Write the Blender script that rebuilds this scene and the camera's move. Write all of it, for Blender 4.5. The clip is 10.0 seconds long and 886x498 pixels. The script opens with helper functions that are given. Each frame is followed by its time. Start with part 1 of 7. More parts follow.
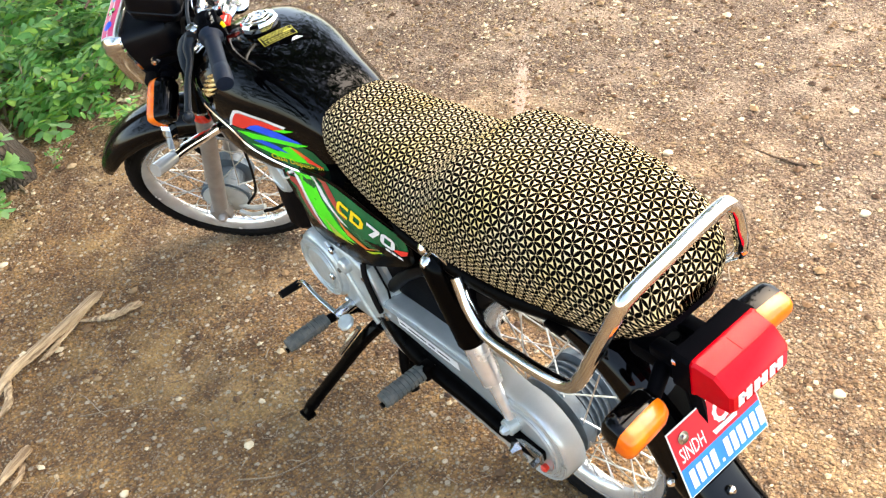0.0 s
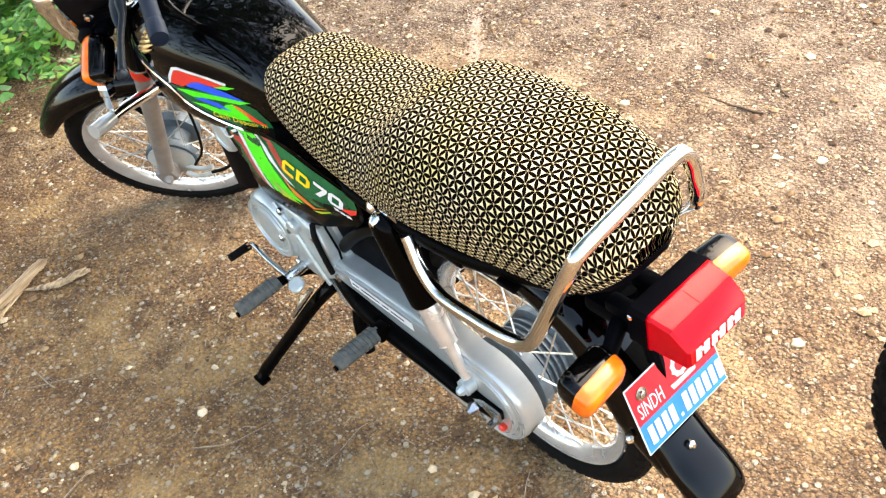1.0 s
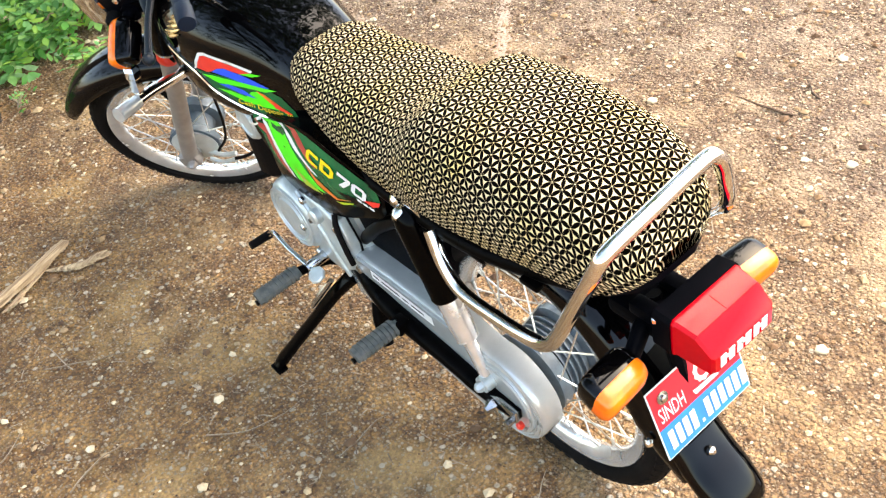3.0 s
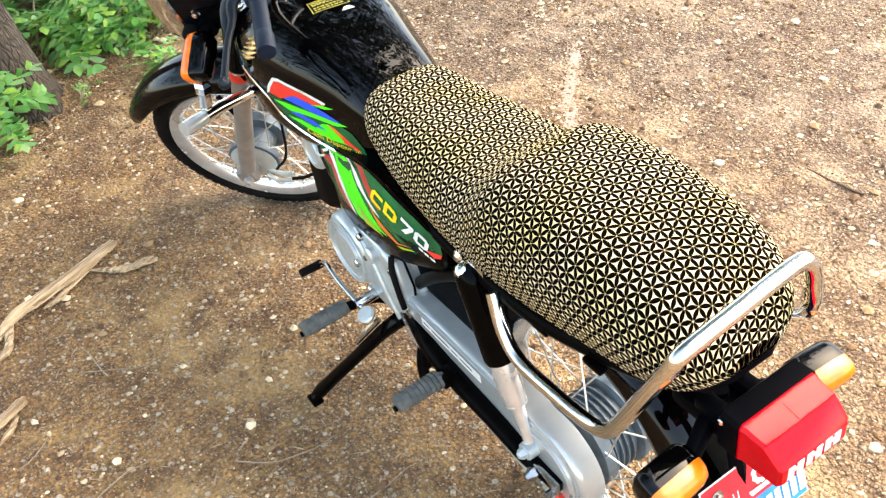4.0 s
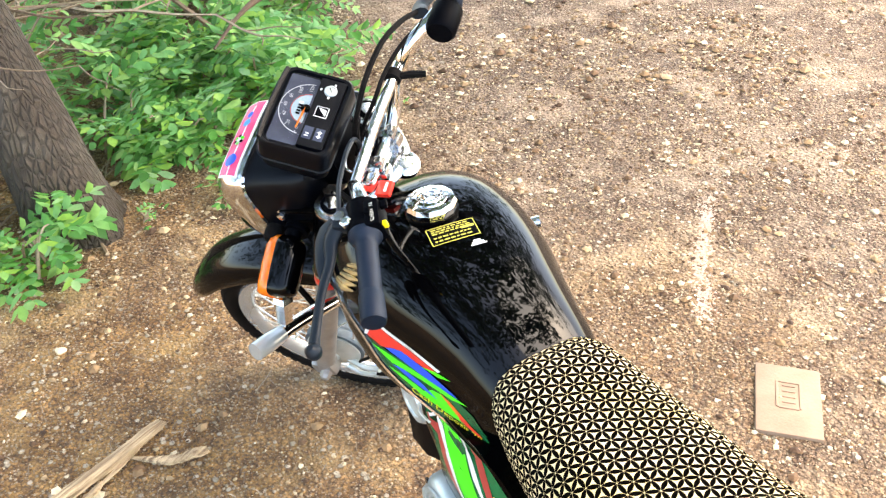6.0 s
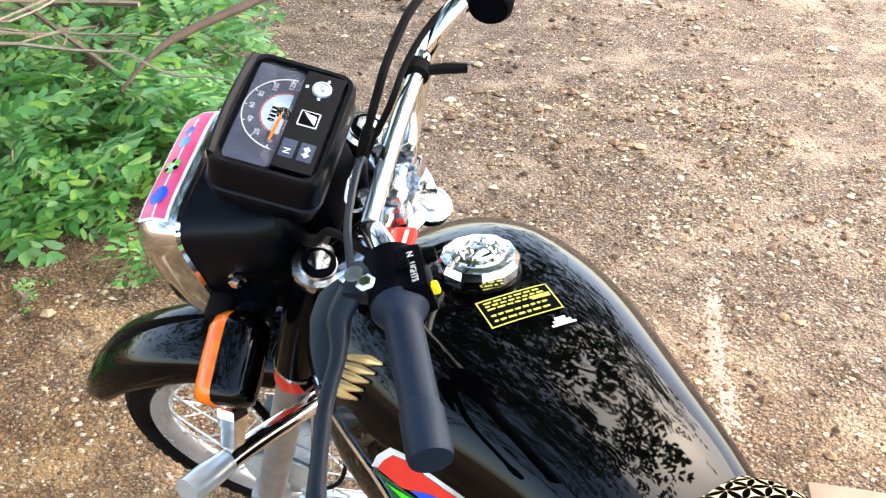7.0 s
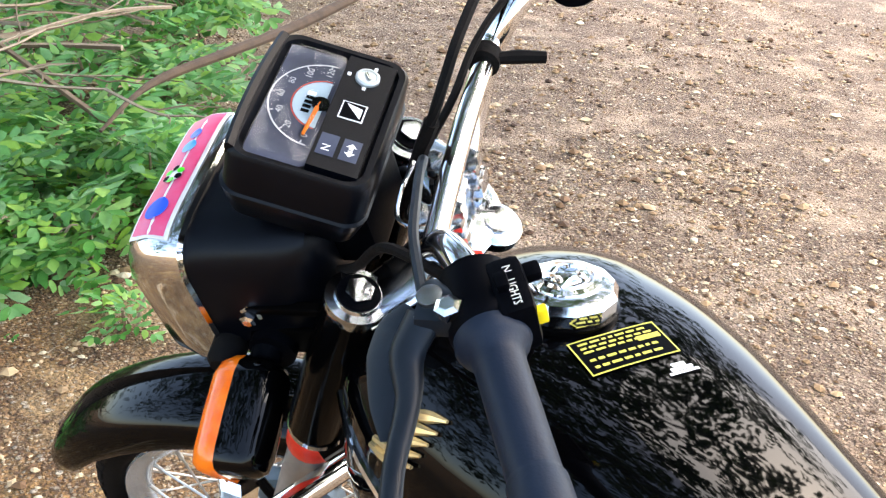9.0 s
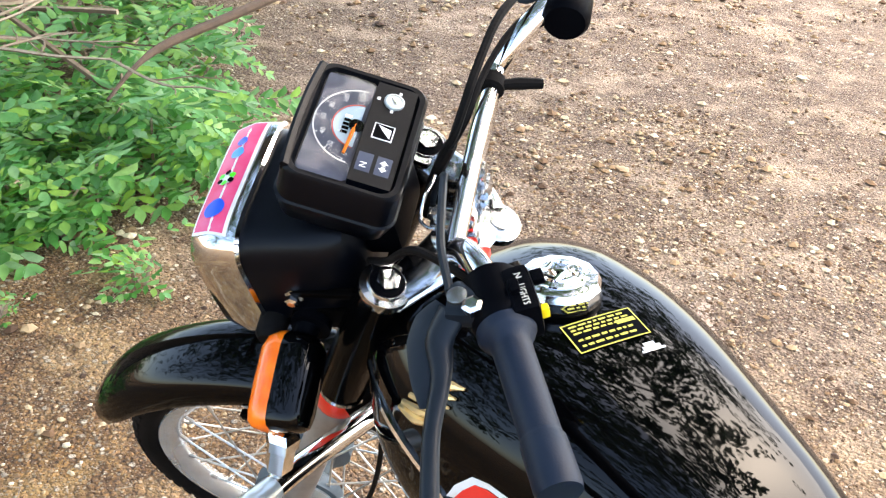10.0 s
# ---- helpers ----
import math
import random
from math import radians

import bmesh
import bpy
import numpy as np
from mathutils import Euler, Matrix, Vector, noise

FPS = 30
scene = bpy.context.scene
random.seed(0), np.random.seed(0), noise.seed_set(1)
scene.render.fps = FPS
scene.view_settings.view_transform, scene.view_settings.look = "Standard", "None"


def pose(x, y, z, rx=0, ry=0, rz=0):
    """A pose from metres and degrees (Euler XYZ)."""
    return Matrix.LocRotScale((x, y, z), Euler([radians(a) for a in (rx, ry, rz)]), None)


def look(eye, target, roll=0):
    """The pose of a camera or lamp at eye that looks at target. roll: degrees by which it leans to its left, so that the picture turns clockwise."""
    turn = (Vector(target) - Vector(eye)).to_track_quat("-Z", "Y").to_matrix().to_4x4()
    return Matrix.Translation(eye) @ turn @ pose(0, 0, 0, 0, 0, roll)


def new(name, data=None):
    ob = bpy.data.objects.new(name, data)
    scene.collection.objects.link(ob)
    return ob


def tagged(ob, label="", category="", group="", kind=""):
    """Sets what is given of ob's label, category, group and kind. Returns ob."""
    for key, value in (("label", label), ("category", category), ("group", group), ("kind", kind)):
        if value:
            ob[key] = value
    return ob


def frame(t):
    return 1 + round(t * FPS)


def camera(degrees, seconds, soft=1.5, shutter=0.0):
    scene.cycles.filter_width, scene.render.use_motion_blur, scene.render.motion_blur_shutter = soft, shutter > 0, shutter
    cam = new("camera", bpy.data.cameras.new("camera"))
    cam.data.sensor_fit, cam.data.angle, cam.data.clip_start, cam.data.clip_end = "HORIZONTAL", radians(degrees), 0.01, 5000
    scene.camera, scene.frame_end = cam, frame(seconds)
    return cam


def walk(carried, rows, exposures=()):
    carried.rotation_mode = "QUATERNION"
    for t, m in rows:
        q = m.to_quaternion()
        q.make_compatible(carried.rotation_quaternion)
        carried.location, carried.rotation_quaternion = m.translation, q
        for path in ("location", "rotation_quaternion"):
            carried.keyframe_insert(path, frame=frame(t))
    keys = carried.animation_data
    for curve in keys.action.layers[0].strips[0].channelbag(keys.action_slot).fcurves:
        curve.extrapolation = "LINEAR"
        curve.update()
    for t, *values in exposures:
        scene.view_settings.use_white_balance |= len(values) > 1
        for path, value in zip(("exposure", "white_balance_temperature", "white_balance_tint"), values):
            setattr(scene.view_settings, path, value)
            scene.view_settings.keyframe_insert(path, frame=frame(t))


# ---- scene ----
PATH = [
    (0, (-0.906, -0.956, 1.633), (-0.016, 0.372, 0.431), -9.0),
    (0.5, (-0.876, -0.941, 1.610), (0.016, 0.342, 0.362), -9.6),
    (1, (-0.866, -0.935, 1.599), (0.038, 0.310, 0.321), -9.1),
    (1.5, (-0.871, -0.933, 1.599), (0.024, 0.307, 0.310), -8.4),
    (2, (-0.871, -0.928, 1.600), (0.021, 0.319, 0.316), -8.6),
    (2.2, (-0.869, -0.923, 1.596), (0.034, 0.318, 0.314), -8.0),
    (3.3, (-0.858, -0.913, 1.595), (-0.011, 0.363, 0.309), -7.9),
    (3.5, (-0.859, -0.901, 1.603), (-0.010, 0.388, 0.332), -6.7),
    (4, (-0.847, -0.825, 1.623), (-0.020, 0.487, 0.360), -3.4),
    (4.5, (-0.801, -0.660, 1.655), (0.022, 0.650, 0.387), -3.1),
    (5, (-0.755, -0.504, 1.657), (0.063, 0.766, 0.347), -2.4),
    (5.5, (-0.722, -0.452, 1.691), (0.060, 0.892, 0.434), -1.5),
    (5.7, (-0.687, -0.401, 1.691), (0.044, 1.009, 0.476), -1.5),
    (6.8, (-0.597, 0.071, 1.387), (0.345, 1.445, 0.280), 2.9),
    (7, (-0.581, 0.150, 1.333), (0.407, 1.550, 0.302), 3.3),
    (7.5, (-0.535, 0.280, 1.232), (0.514, 1.727, 0.335), 4.0),
    (8, (-0.527, 0.308, 1.202), (0.531, 1.769, 0.339), 4.3),
    (8.5, (-0.529, 0.331, 1.182), (0.535, 1.772, 0.292), 4.1),
    (9, (-0.557, 0.318, 1.194), (0.514, 1.750, 0.299), 5.0),
    (9.5, (-0.610, 0.263, 1.244), (0.441, 1.695, 0.325), 5.1),
    (10, (-0.665, 0.246, 1.307), (0.427, 1.597, 0.317), 6.2),
]
cam = camera(48.0, 10.0, soft=1.3)
walk(cam, [(t, look(eye, target, roll)) for t, eye, target, roll in PATH],
     [(0.0, 2.70, 7900, 10), (1.0, 2.88, 7900, 10), (3.5, 2.95, 7900, 10), (5.7, 3.12, 7800, 10), (6.8, 2.96, 7200, 11), (8.0, 2.84, 7100, 11), (9.0, 2.80, 7100, 11), (10.0, 2.88, 7200, 11)])

# ---- light: a bright thin overcast, sun high on the bike's right ----
SUN_AZ, SUN_EL = radians(100), radians(55)          # azimuth from +y towards +x
world = bpy.data.worlds.new("sky")
scene.world = world
world.use_nodes = True
wn = world.node_tree
sky = wn.nodes.new("ShaderNodeTexSky")
sky.sky_type, sky.sun_disc = "NISHITA", False
sky.sun_elevation, sky.sun_rotation = SUN_EL, SUN_AZ
sky.dust_density, sky.air_density = 2.0, 1.0
wn.nodes["Background"].inputs["Strength"].default_value = 0.15
wn.links.new(sky.outputs[0], wn.nodes["Background"].inputs["Color"])
lamp = bpy.data.lights.new("sun", "SUN")
lamp.energy, lamp.angle, lamp.color = 0.85, radians(60), (1.0, 0.94, 0.84)
sun = new("sun", lamp)
sun.matrix_world = look((math.sin(SUN_AZ) * math.cos(SUN_EL) * 9, math.cos(SUN_AZ) * math.cos(SUN_EL) * 9, math.sin(SUN_EL) * 9), (0, 0, 0))


# ---- geometry helpers ----
def smooth_curve(xs, ys):
    """A smooth function through the given points."""
    xs, ys = np.array(xs, float), np.array(ys, float)
    order = np.argsort(xs)
    xs, ys = xs[order], ys[order]
    m = np.gradient(ys, xs)

    def f(x):
        x = min(max(x, xs[0]), xs[-1])
        i = min(max(int(np.searchsorted(xs, x)) - 1, 0), len(xs) - 2)
        h = xs[i + 1] - xs[i]
        t = (x - xs[i]) / h
        return float((2 * t**3 - 3 * t**2 + 1) * ys[i] + (t**3 - 2 * t**2 + t) * h * m[i] + (3 * t**2 - 2 * t**3) * ys[i + 1] + (t**3 - t**2) * h * m[i + 1])

    return f


def rounded_path(pts, steps=5):
    """Catmull-Rom points through pts."""
    p = [Vector(q) for q in pts]
    if len(p) < 3:
        return p
    p = [p[0] * 2 - p[1]] + p + [p[-1] * 2 - p[-2]]
    out = []
    for i in range(1, len(p) - 2):
        for s in range(steps):
            t = s / steps
            a, b, c, d = p[i - 1], p[i], p[i + 1], p[i + 2]
            out.append(0.5 * (2 * b + (c - a) * t + (2 * a - 5 * b + 4 * c - d) * t * t + (3 * b - a - 3 * c + d) * t**3))
    out.append(p[-2])
    return out


class Geo:
    """Vertices and faces of one part."""

    def __init__(self):
        self.v, self.f = [], []

    def add(self, verts, faces):
        n = len(self.v)
        self.v += [Vector(q) for q in verts]
        self.f += [[n + i for i in face] for face in faces]
        return self

    def xf(self, m):
        self.v = [m @ q for q in self.v]
        return self

    def loft(self, rings, closed=True, caps=True, loop=False):
        n = len(rings[0])
        faces = []
        count = len(rings)
        for a in range(count if loop else count - 1):
            b = (a + 1) % count
            for i in range(n if closed else n - 1):
                j = (i + 1) % n
                faces.append([a * n + i, a * n + j, b * n + j, b * n + i])
        if caps and not loop:
            faces += [list(range(n))[::-1], [(count - 1) * n + i for i in range(n)]]
        return self.add([q for r in rings for q in r], faces)

    def tube(self, pts, r, n=10, steps=5, flat=1.0, up=(0, 0, 1)):
        path = rounded_path(pts, steps)
        radii = r if isinstance(r, (list, tuple)) else [r, r]
        rings = []
        ref = Vector(up)
        for i, q in enumerate(path):
            d = (path[min(i + 1, len(path) - 1)] - path[max(i - 1, 0)]).normalized()
            side = d.cross(ref)
            if side.length < 0.05:
                side = d.cross(Vector((1, 0.3, 0)))
            side.normalize()
            top = side.cross(d).normalized()
            f = i / (len(path) - 1) * (len(radii) - 1)
            k = min(int(f), len(radii) - 2)
            rr = radii[k] + (radii[k + 1] - radii[k]) * (f - k)
            rings.append([q + side * rr * math.cos(2 * math.pi * a / n) + top * rr * flat * math.sin(2 * math.pi * a / n) for a in range(n)])
        return self.loft(rings)

    def lathe(self, profile, m, n=28):
        """profile: (radius, height) along the local z of m."""
        rings = [[m @ Vector((max(r, 1e-4) * math.cos(2 * math.pi * a / n), max(r, 1e-4) * math.sin(2 * math.pi * a / n), h)) for a in range(n)] for r, h in profile]
        return self.loft(rings)

    def ring(self, profile, m, n=48):
        """A closed profile of (radius, height) turned all round."""
        rings = [[m @ Vector((r * math.cos(2 * math.pi * a / n), r * math.sin(2 * math.pi * a / n), h)) for r, h in profile] for a in range(n)]
        return self.loft(rings, loop=True)

    def box(self, c, size, b=0.004, m=None):
        bm = bmesh.new()
        bmesh.ops.create_cube(bm, size=1.0)
        for q in bm.verts:
            q.co = Vector((q.co.x * size[0], q.co.y * size[1], q.co.z * size[2]))
        if b:
            bmesh.ops.bevel(bm, geom=bm.edges[:], offset=min(b, 0.45 * min(size)), segments=2, affect="EDGES", profile=0.6)
        bm.verts.index_update()
        mm = (m or Matrix()) if m is not None else Matrix()
        self.add([mm @ (q.co + Vector(c)) for q in bm.verts], [[q.index for q in f.verts] for f in bm.faces])
        bm.free()
        return self

    def plate_x(self, outline, x0, x1, b=0.004, rings=2):
        """An outline of (y, z) drawn out from x0 to x1, with the far rim rounded."""
        cy = sum(q[0] for q in outline) / len(outline)
        cz = sum(q[1] for q in outline) / len(outline)
        reach = max(math.hypot(q[0] - cy, q[1] - cz) for q in outline)
        sgn = 1 if x1 > x0 else -1
        levels = [(x0, 0.0)]
        for k in range(rings + 1):
            a = math.pi / 2 * k / rings
            levels.append((x1 - sgn * b * (1 - math.sin(a)), b * (1 - math.cos(a))))
        return self.loft([[(x, cy + (y - cy) * (1 - s / reach), cz + (z - cz) * (1 - s / reach)) for y, z in outline] for x, s in levels])


def to_mesh(name, geo, sharp=38):
    me = bpy.data.meshes.new(name)
    me.from_pydata([tuple(q) for q in geo.v], [], geo.f)
    bm = bmesh.new()
    bm.from_mesh(me)
    bmesh.ops.recalc_face_normals(bm, faces=bm.faces[:])
    bm.to_mesh(me)
    bm.free()
    me.polygons.foreach_set("use_smooth", [True] * len(me.polygons))
    me.set_sharp_from_angle(angle=radians(sharp))
    return me


def part(name, geo, material, parent=None, label="", sharp=38):
    me = geo if isinstance(geo, bpy.types.Mesh) else to_mesh(name, geo, sharp)
    if material and not me.materials:
        me.materials.append(material)
    ob = new(name, me)
    ob.parent = parent
    if label:
        ob["label"] = label
    return ob


def thing(name, label, category, group="", kind="", m=None):
    ob = new(name)
    ob.empty_display_size = 0.1
    if m is not None:
        ob.matrix_world = m
    return tagged(ob, label, category, group, kind)


# ---- materials ----
def nodes_of(name):
    mt = bpy.data.materials.new(name)
    mt.use_nodes = True
    nt = mt.node_tree
    return mt, nt, nt.nodes["Principled BSDF"]


def node(nt, kind, **kw):
    n = nt.nodes.new(kind)
    for k, val in kw.items():
        n.inputs[k].default_value = val
    return n


def mathn(nt, op, a, b=None, c=None):
    n = nt.nodes.new("ShaderNodeMath")
    n.operation = op
    for i, val in enumerate((a, b, c)):
        if val is None:
            continue
        if isinstance(val, (int, float)):
            n.inputs[i].default_value = val
        else:
            nt.links.new(val, n.inputs[i])
    return n.outputs[0]


def mixc(nt, fac, a, b):
    n = nt.nodes.new("ShaderNodeMix")
    n.data_type = "RGBA"
    for sock, val in ((n.inputs[0], fac), (n.inputs[6], a), (n.inputs[7], b)):
        if isinstance(val, (int, float)):
            sock.default_value = val
        elif isinstance(val, tuple):
            sock.default_value = (*val, 1)
        else:
            nt.links.new(val, sock)
    return n.outputs[2]


def ramp(nt, fac, lo, hi):
    n = nt.nodes.new("ShaderNodeMapRange")
    nt.links.new(fac, n.inputs[0])
    n.inputs[1].default_value, n.inputs[2].default_value = lo, hi
    return n.outputs[0]


def noise_tex(nt, scale, detail=4.0, rough=0.55, coord="Object"):
    tc = nt.nodes.new("ShaderNodeTexCoord")
    n = node(nt, "ShaderNodeTexNoise", Scale=scale, Detail=detail, Roughness=rough)
    nt.links.new(tc.outputs[coord], n.inputs["Vector"])
    return n.outputs["Fac"]


def surface(name, c1, c2=None, scale=30.0, rough=0.5, metal=0.0, bump=0.0, coat=0.0, fine=300.0, rough_var=0.12, specular=0.5):
    """A surface of two mottled tones with fine relief and uneven gloss."""
    mt, nt, bs = nodes_of(name)
    c2 = c2 or tuple(v * 0.8 for v in c1)
    big = noise_tex(nt, scale)
    small = noise_tex(nt, fine, 3.0)
    fac = mathn(nt, "ADD", mathn(nt, "MULTIPLY", ramp(nt, big, 0.35, 0.65), 0.7), mathn(nt, "MULTIPLY", small, 0.3))
    nt.links.new(mixc(nt, fac, c1, c2), bs.inputs["Base Color"])
    nt.links.new(mathn(nt, "ADD", mathn(nt, "MULTIPLY", big, rough_var), rough - rough_var / 2), bs.inputs["Roughness"])
    bs.inputs["Metallic"].default_value = metal
    bs.inputs["Specular IOR Level"].default_value = specular
    if coat:
        bs.inputs["Coat Weight"].default_value = coat
        bs.inputs["Coat Roughness"].default_value = 0.03
    if bump:
        b = node(nt, "ShaderNodeBump", Strength=bump, Distance=0.002)
        nt.links.new(small, b.inputs["Height"])
        nt.links.new(b.outputs[0], bs.inputs["Normal"])
    return mt


M_black = surface("black_gloss_paint", (0.0003, 0.0003, 0.0006), (0.0008, 0.0008, 0.0009), 20, 0.035, rough_var=0.03, specular=0.19)
M_satin = surface("black_satin_paint", (0.0005, 0.0005, 0.0007), (0.0012, 0.0011, 0.001), 20, 0.14, rough_var=0.06, specular=0.045)
M_shell = surface("black_lamp_plastic", (0.0006, 0.0010, 0.0022), (0.0012, 0.0017, 0.0034), 40, 0.33, bump=0.06, fine=900, specular=0.14)
M_print = surface("grey_white_print", (0.46, 0.49, 0.52), (0.38, 0.40, 0.43), 60, 0.4, specular=0.2)
M_label = surface("label_yellow", (0.60, 0.53, 0.10), (0.5, 0.45, 0.08), 60, 0.35, specular=0.25)
M_frame = surface("black_frame_paint", (0.0008, 0.0008, 0.0008), (0.0025, 0.002, 0.0018), 25, 0.3, rough_var=0.2, specular=0.02)
M_plastic = surface("black_plastic", (0.0008, 0.0010, 0.0016), (0.0018, 0.002, 0.003), 40, 0.45, bump=0.08, fine=900, specular=0.022)
M_grip = surface("grip_rubber", (0.004, 0.0085, 0.018), (0.006, 0.012, 0.024), 40, 0.5, bump=0.1, fine=700, specular=0.18)
M_lever = surface("grey_black_lever", (0.005, 0.008, 0.012), (0.008, 0.012, 0.017), 30, 0.4, bump=0.05, specular=0.2)
M_rubber = surface("tyre_rubber", (0.002, 0.002, 0.002), (0.009, 0.007, 0.006), 18, 0.75, bump=0.3, fine=200, specular=0.08)
M_peg = surface("dusty_rubber", (0.05, 0.06, 0.055), (0.14, 0.13, 0.11), 60, 0.75, bump=0.3)
M_chrome = surface("chrome", (0.78, 0.78, 0.77), (0.66, 0.66, 0.65), 15, 0.09, 1.0, rough_var=0.1)
M_alu = surface("cast_aluminium", (0.60, 0.64, 0.62), (0.40, 0.43, 0.41), 22, 0.32, 0.45, bump=0.08, fine=600)
M_bright = surface("bright_alloy", (0.58, 0.60, 0.62), (0.44, 0.46, 0.48), 40, 0.14, 1.0, bump=0.03)
M_silver = surface("silver_paint", (0.60, 0.61, 0.585), (0.47, 0.48, 0.46), 12, 0.24, 0.5, coat=0.3, rough_var=0.15)
M_fork = surface("warm_grey_fork_alloy", (0.40, 0.37, 0.34), (0.27, 0.25, 0.23), 20, 0.38, 0.6)
M_rim = surface("rim_chrome", (0.84, 0.84, 0.83), (0.62, 0.61, 0.59), 25, 0.24, 0.72, rough_var=0.2)
M_drum = surface("blue_grey_drum", (0.10, 0.14, 0.17), (0.05, 0.065, 0.08), 30, 0.5, 0.25)
M_steel = surface("zinc_steel", (0.46, 0.46, 0.44), (0.28, 0.27, 0.25), 50, 0.22, 0.95)
M_spoke = surface("spoke_steel", (0.66, 0.65, 0.62), (0.45, 0.44, 0.41), 50, 0.3, 0.9)
M_red_lens = surface("red_lens", (0.50, 0.001, 0.007), (0.38, 0.001, 0.006), 30, 0.09, specular=0.16)
M_orange = surface("amber_lens", (0.85, 0.11, 0.004), (0.95, 0.20, 0.008), 45, 0.2, coat=0.1)
M_amber_in = surface("amber_reflector", (1.0, 0.5, 0.05), (0.9, 0.34, 0.02), 60, 0.3)
M_reflex = surface("red_reflector", (0.75, 0.035, 0.012), (0.6, 0.02, 0.01), 60, 0.3)
M_white = surface("white_print", (0.78, 0.78, 0.75), (0.7, 0.7, 0.68), 60, 0.35)
M_cream = surface("cream_card", (0.80, 0.76, 0.66), (0.7, 0.66, 0.56), 60, 0.5)
M_s_red = surface("sticker_red", (0.85, 0.05, 0.03), (0.75, 0.035, 0.025), 40, 0.3, coat=0.1, specular=0.25)
M_s_blue = surface("sticker_blue", (0.010, 0.10, 0.82), (0.01, 0.07, 0.65), 40, 0.3, coat=0.1, specular=0.25)
M_s_sky = surface("sticker_light_blue", (0.03, 0.30, 0.72), (0.025, 0.25, 0.62), 40, 0.35, coat=0.3)
M_s_green = surface("sticker_bright_green", (0.03, 0.85, 0.025), (0.05, 0.72, 0.02), 40, 0.3, coat=0.1, specular=0.25)
M_s_dgreen = surface("sticker_dark_green", (0.005, 0.16, 0.05), (0.003, 0.06, 0.022), 14, 0.25, coat=0.1, specular=0.25)
M_s_yellow = surface("sticker_yellow", (0.95, 0.72, 0.02), (0.9, 0.6, 0.02), 40, 0.3, coat=0.1, specular=0.25)
M_s_orange = surface("sticker_orange", (0.8, 0.22, 0.03), (0.7, 0.14, 0.02), 40, 0.3, coat=0.1, specular=0.25)
M_s_lime = surface("sticker_lime", (0.42, 0.62, 0.02), (0.5, 0.55, 0.02), 40, 0.3, coat=0.1, specular=0.25)
M_s_maroon = surface("sticker_brick_red", (0.5, 0.07, 0.05), (0.4, 0.05, 0.04), 40, 0.3, coat=0.1, specular=0.25)
M_s_pink = surface("sticker_pink", (0.70, 0.015, 0.10), (0.68, 0.12, 0.24), 25, 0.3, coat=0.1, specular=0.25)
M_gold = surface("gold_emblem", (0.75, 0.58, 0.30), (0.6, 0.42, 0.2), 40, 0.25, 0.7)
M_dial = surface("dial_face", (0.026, 0.034, 0.06), (0.055, 0.065, 0.095), 25, 0.4, specular=0.2)
M_dial_in = surface("dial_inner", (0.30, 0.42, 0.50), (0.22, 0.33, 0.42), 30, 0.4)
M_plate_red = surface("plate_red", (0.62, 0.02, 0.035), (0.5, 0.018, 0.03), 25, 0.35)
M_plate_blue = surface("plate_blue", (0.01, 0.20, 0.62), (0.01, 0.16, 0.52), 25, 0.35)


def clear_material():
    mt, nt, bs = nodes_of("clear_plastic")
    bs.inputs["Base Color"].default_value = (0.95, 0.95, 0.95, 1)
    bs.inputs["Roughness"].default_value = 0.04
    bs.inputs["Transmission Weight"].default_value = 1.0
    bs.inputs["IOR"].default_value = 1.3
    return mt


M_clear = clear_material()


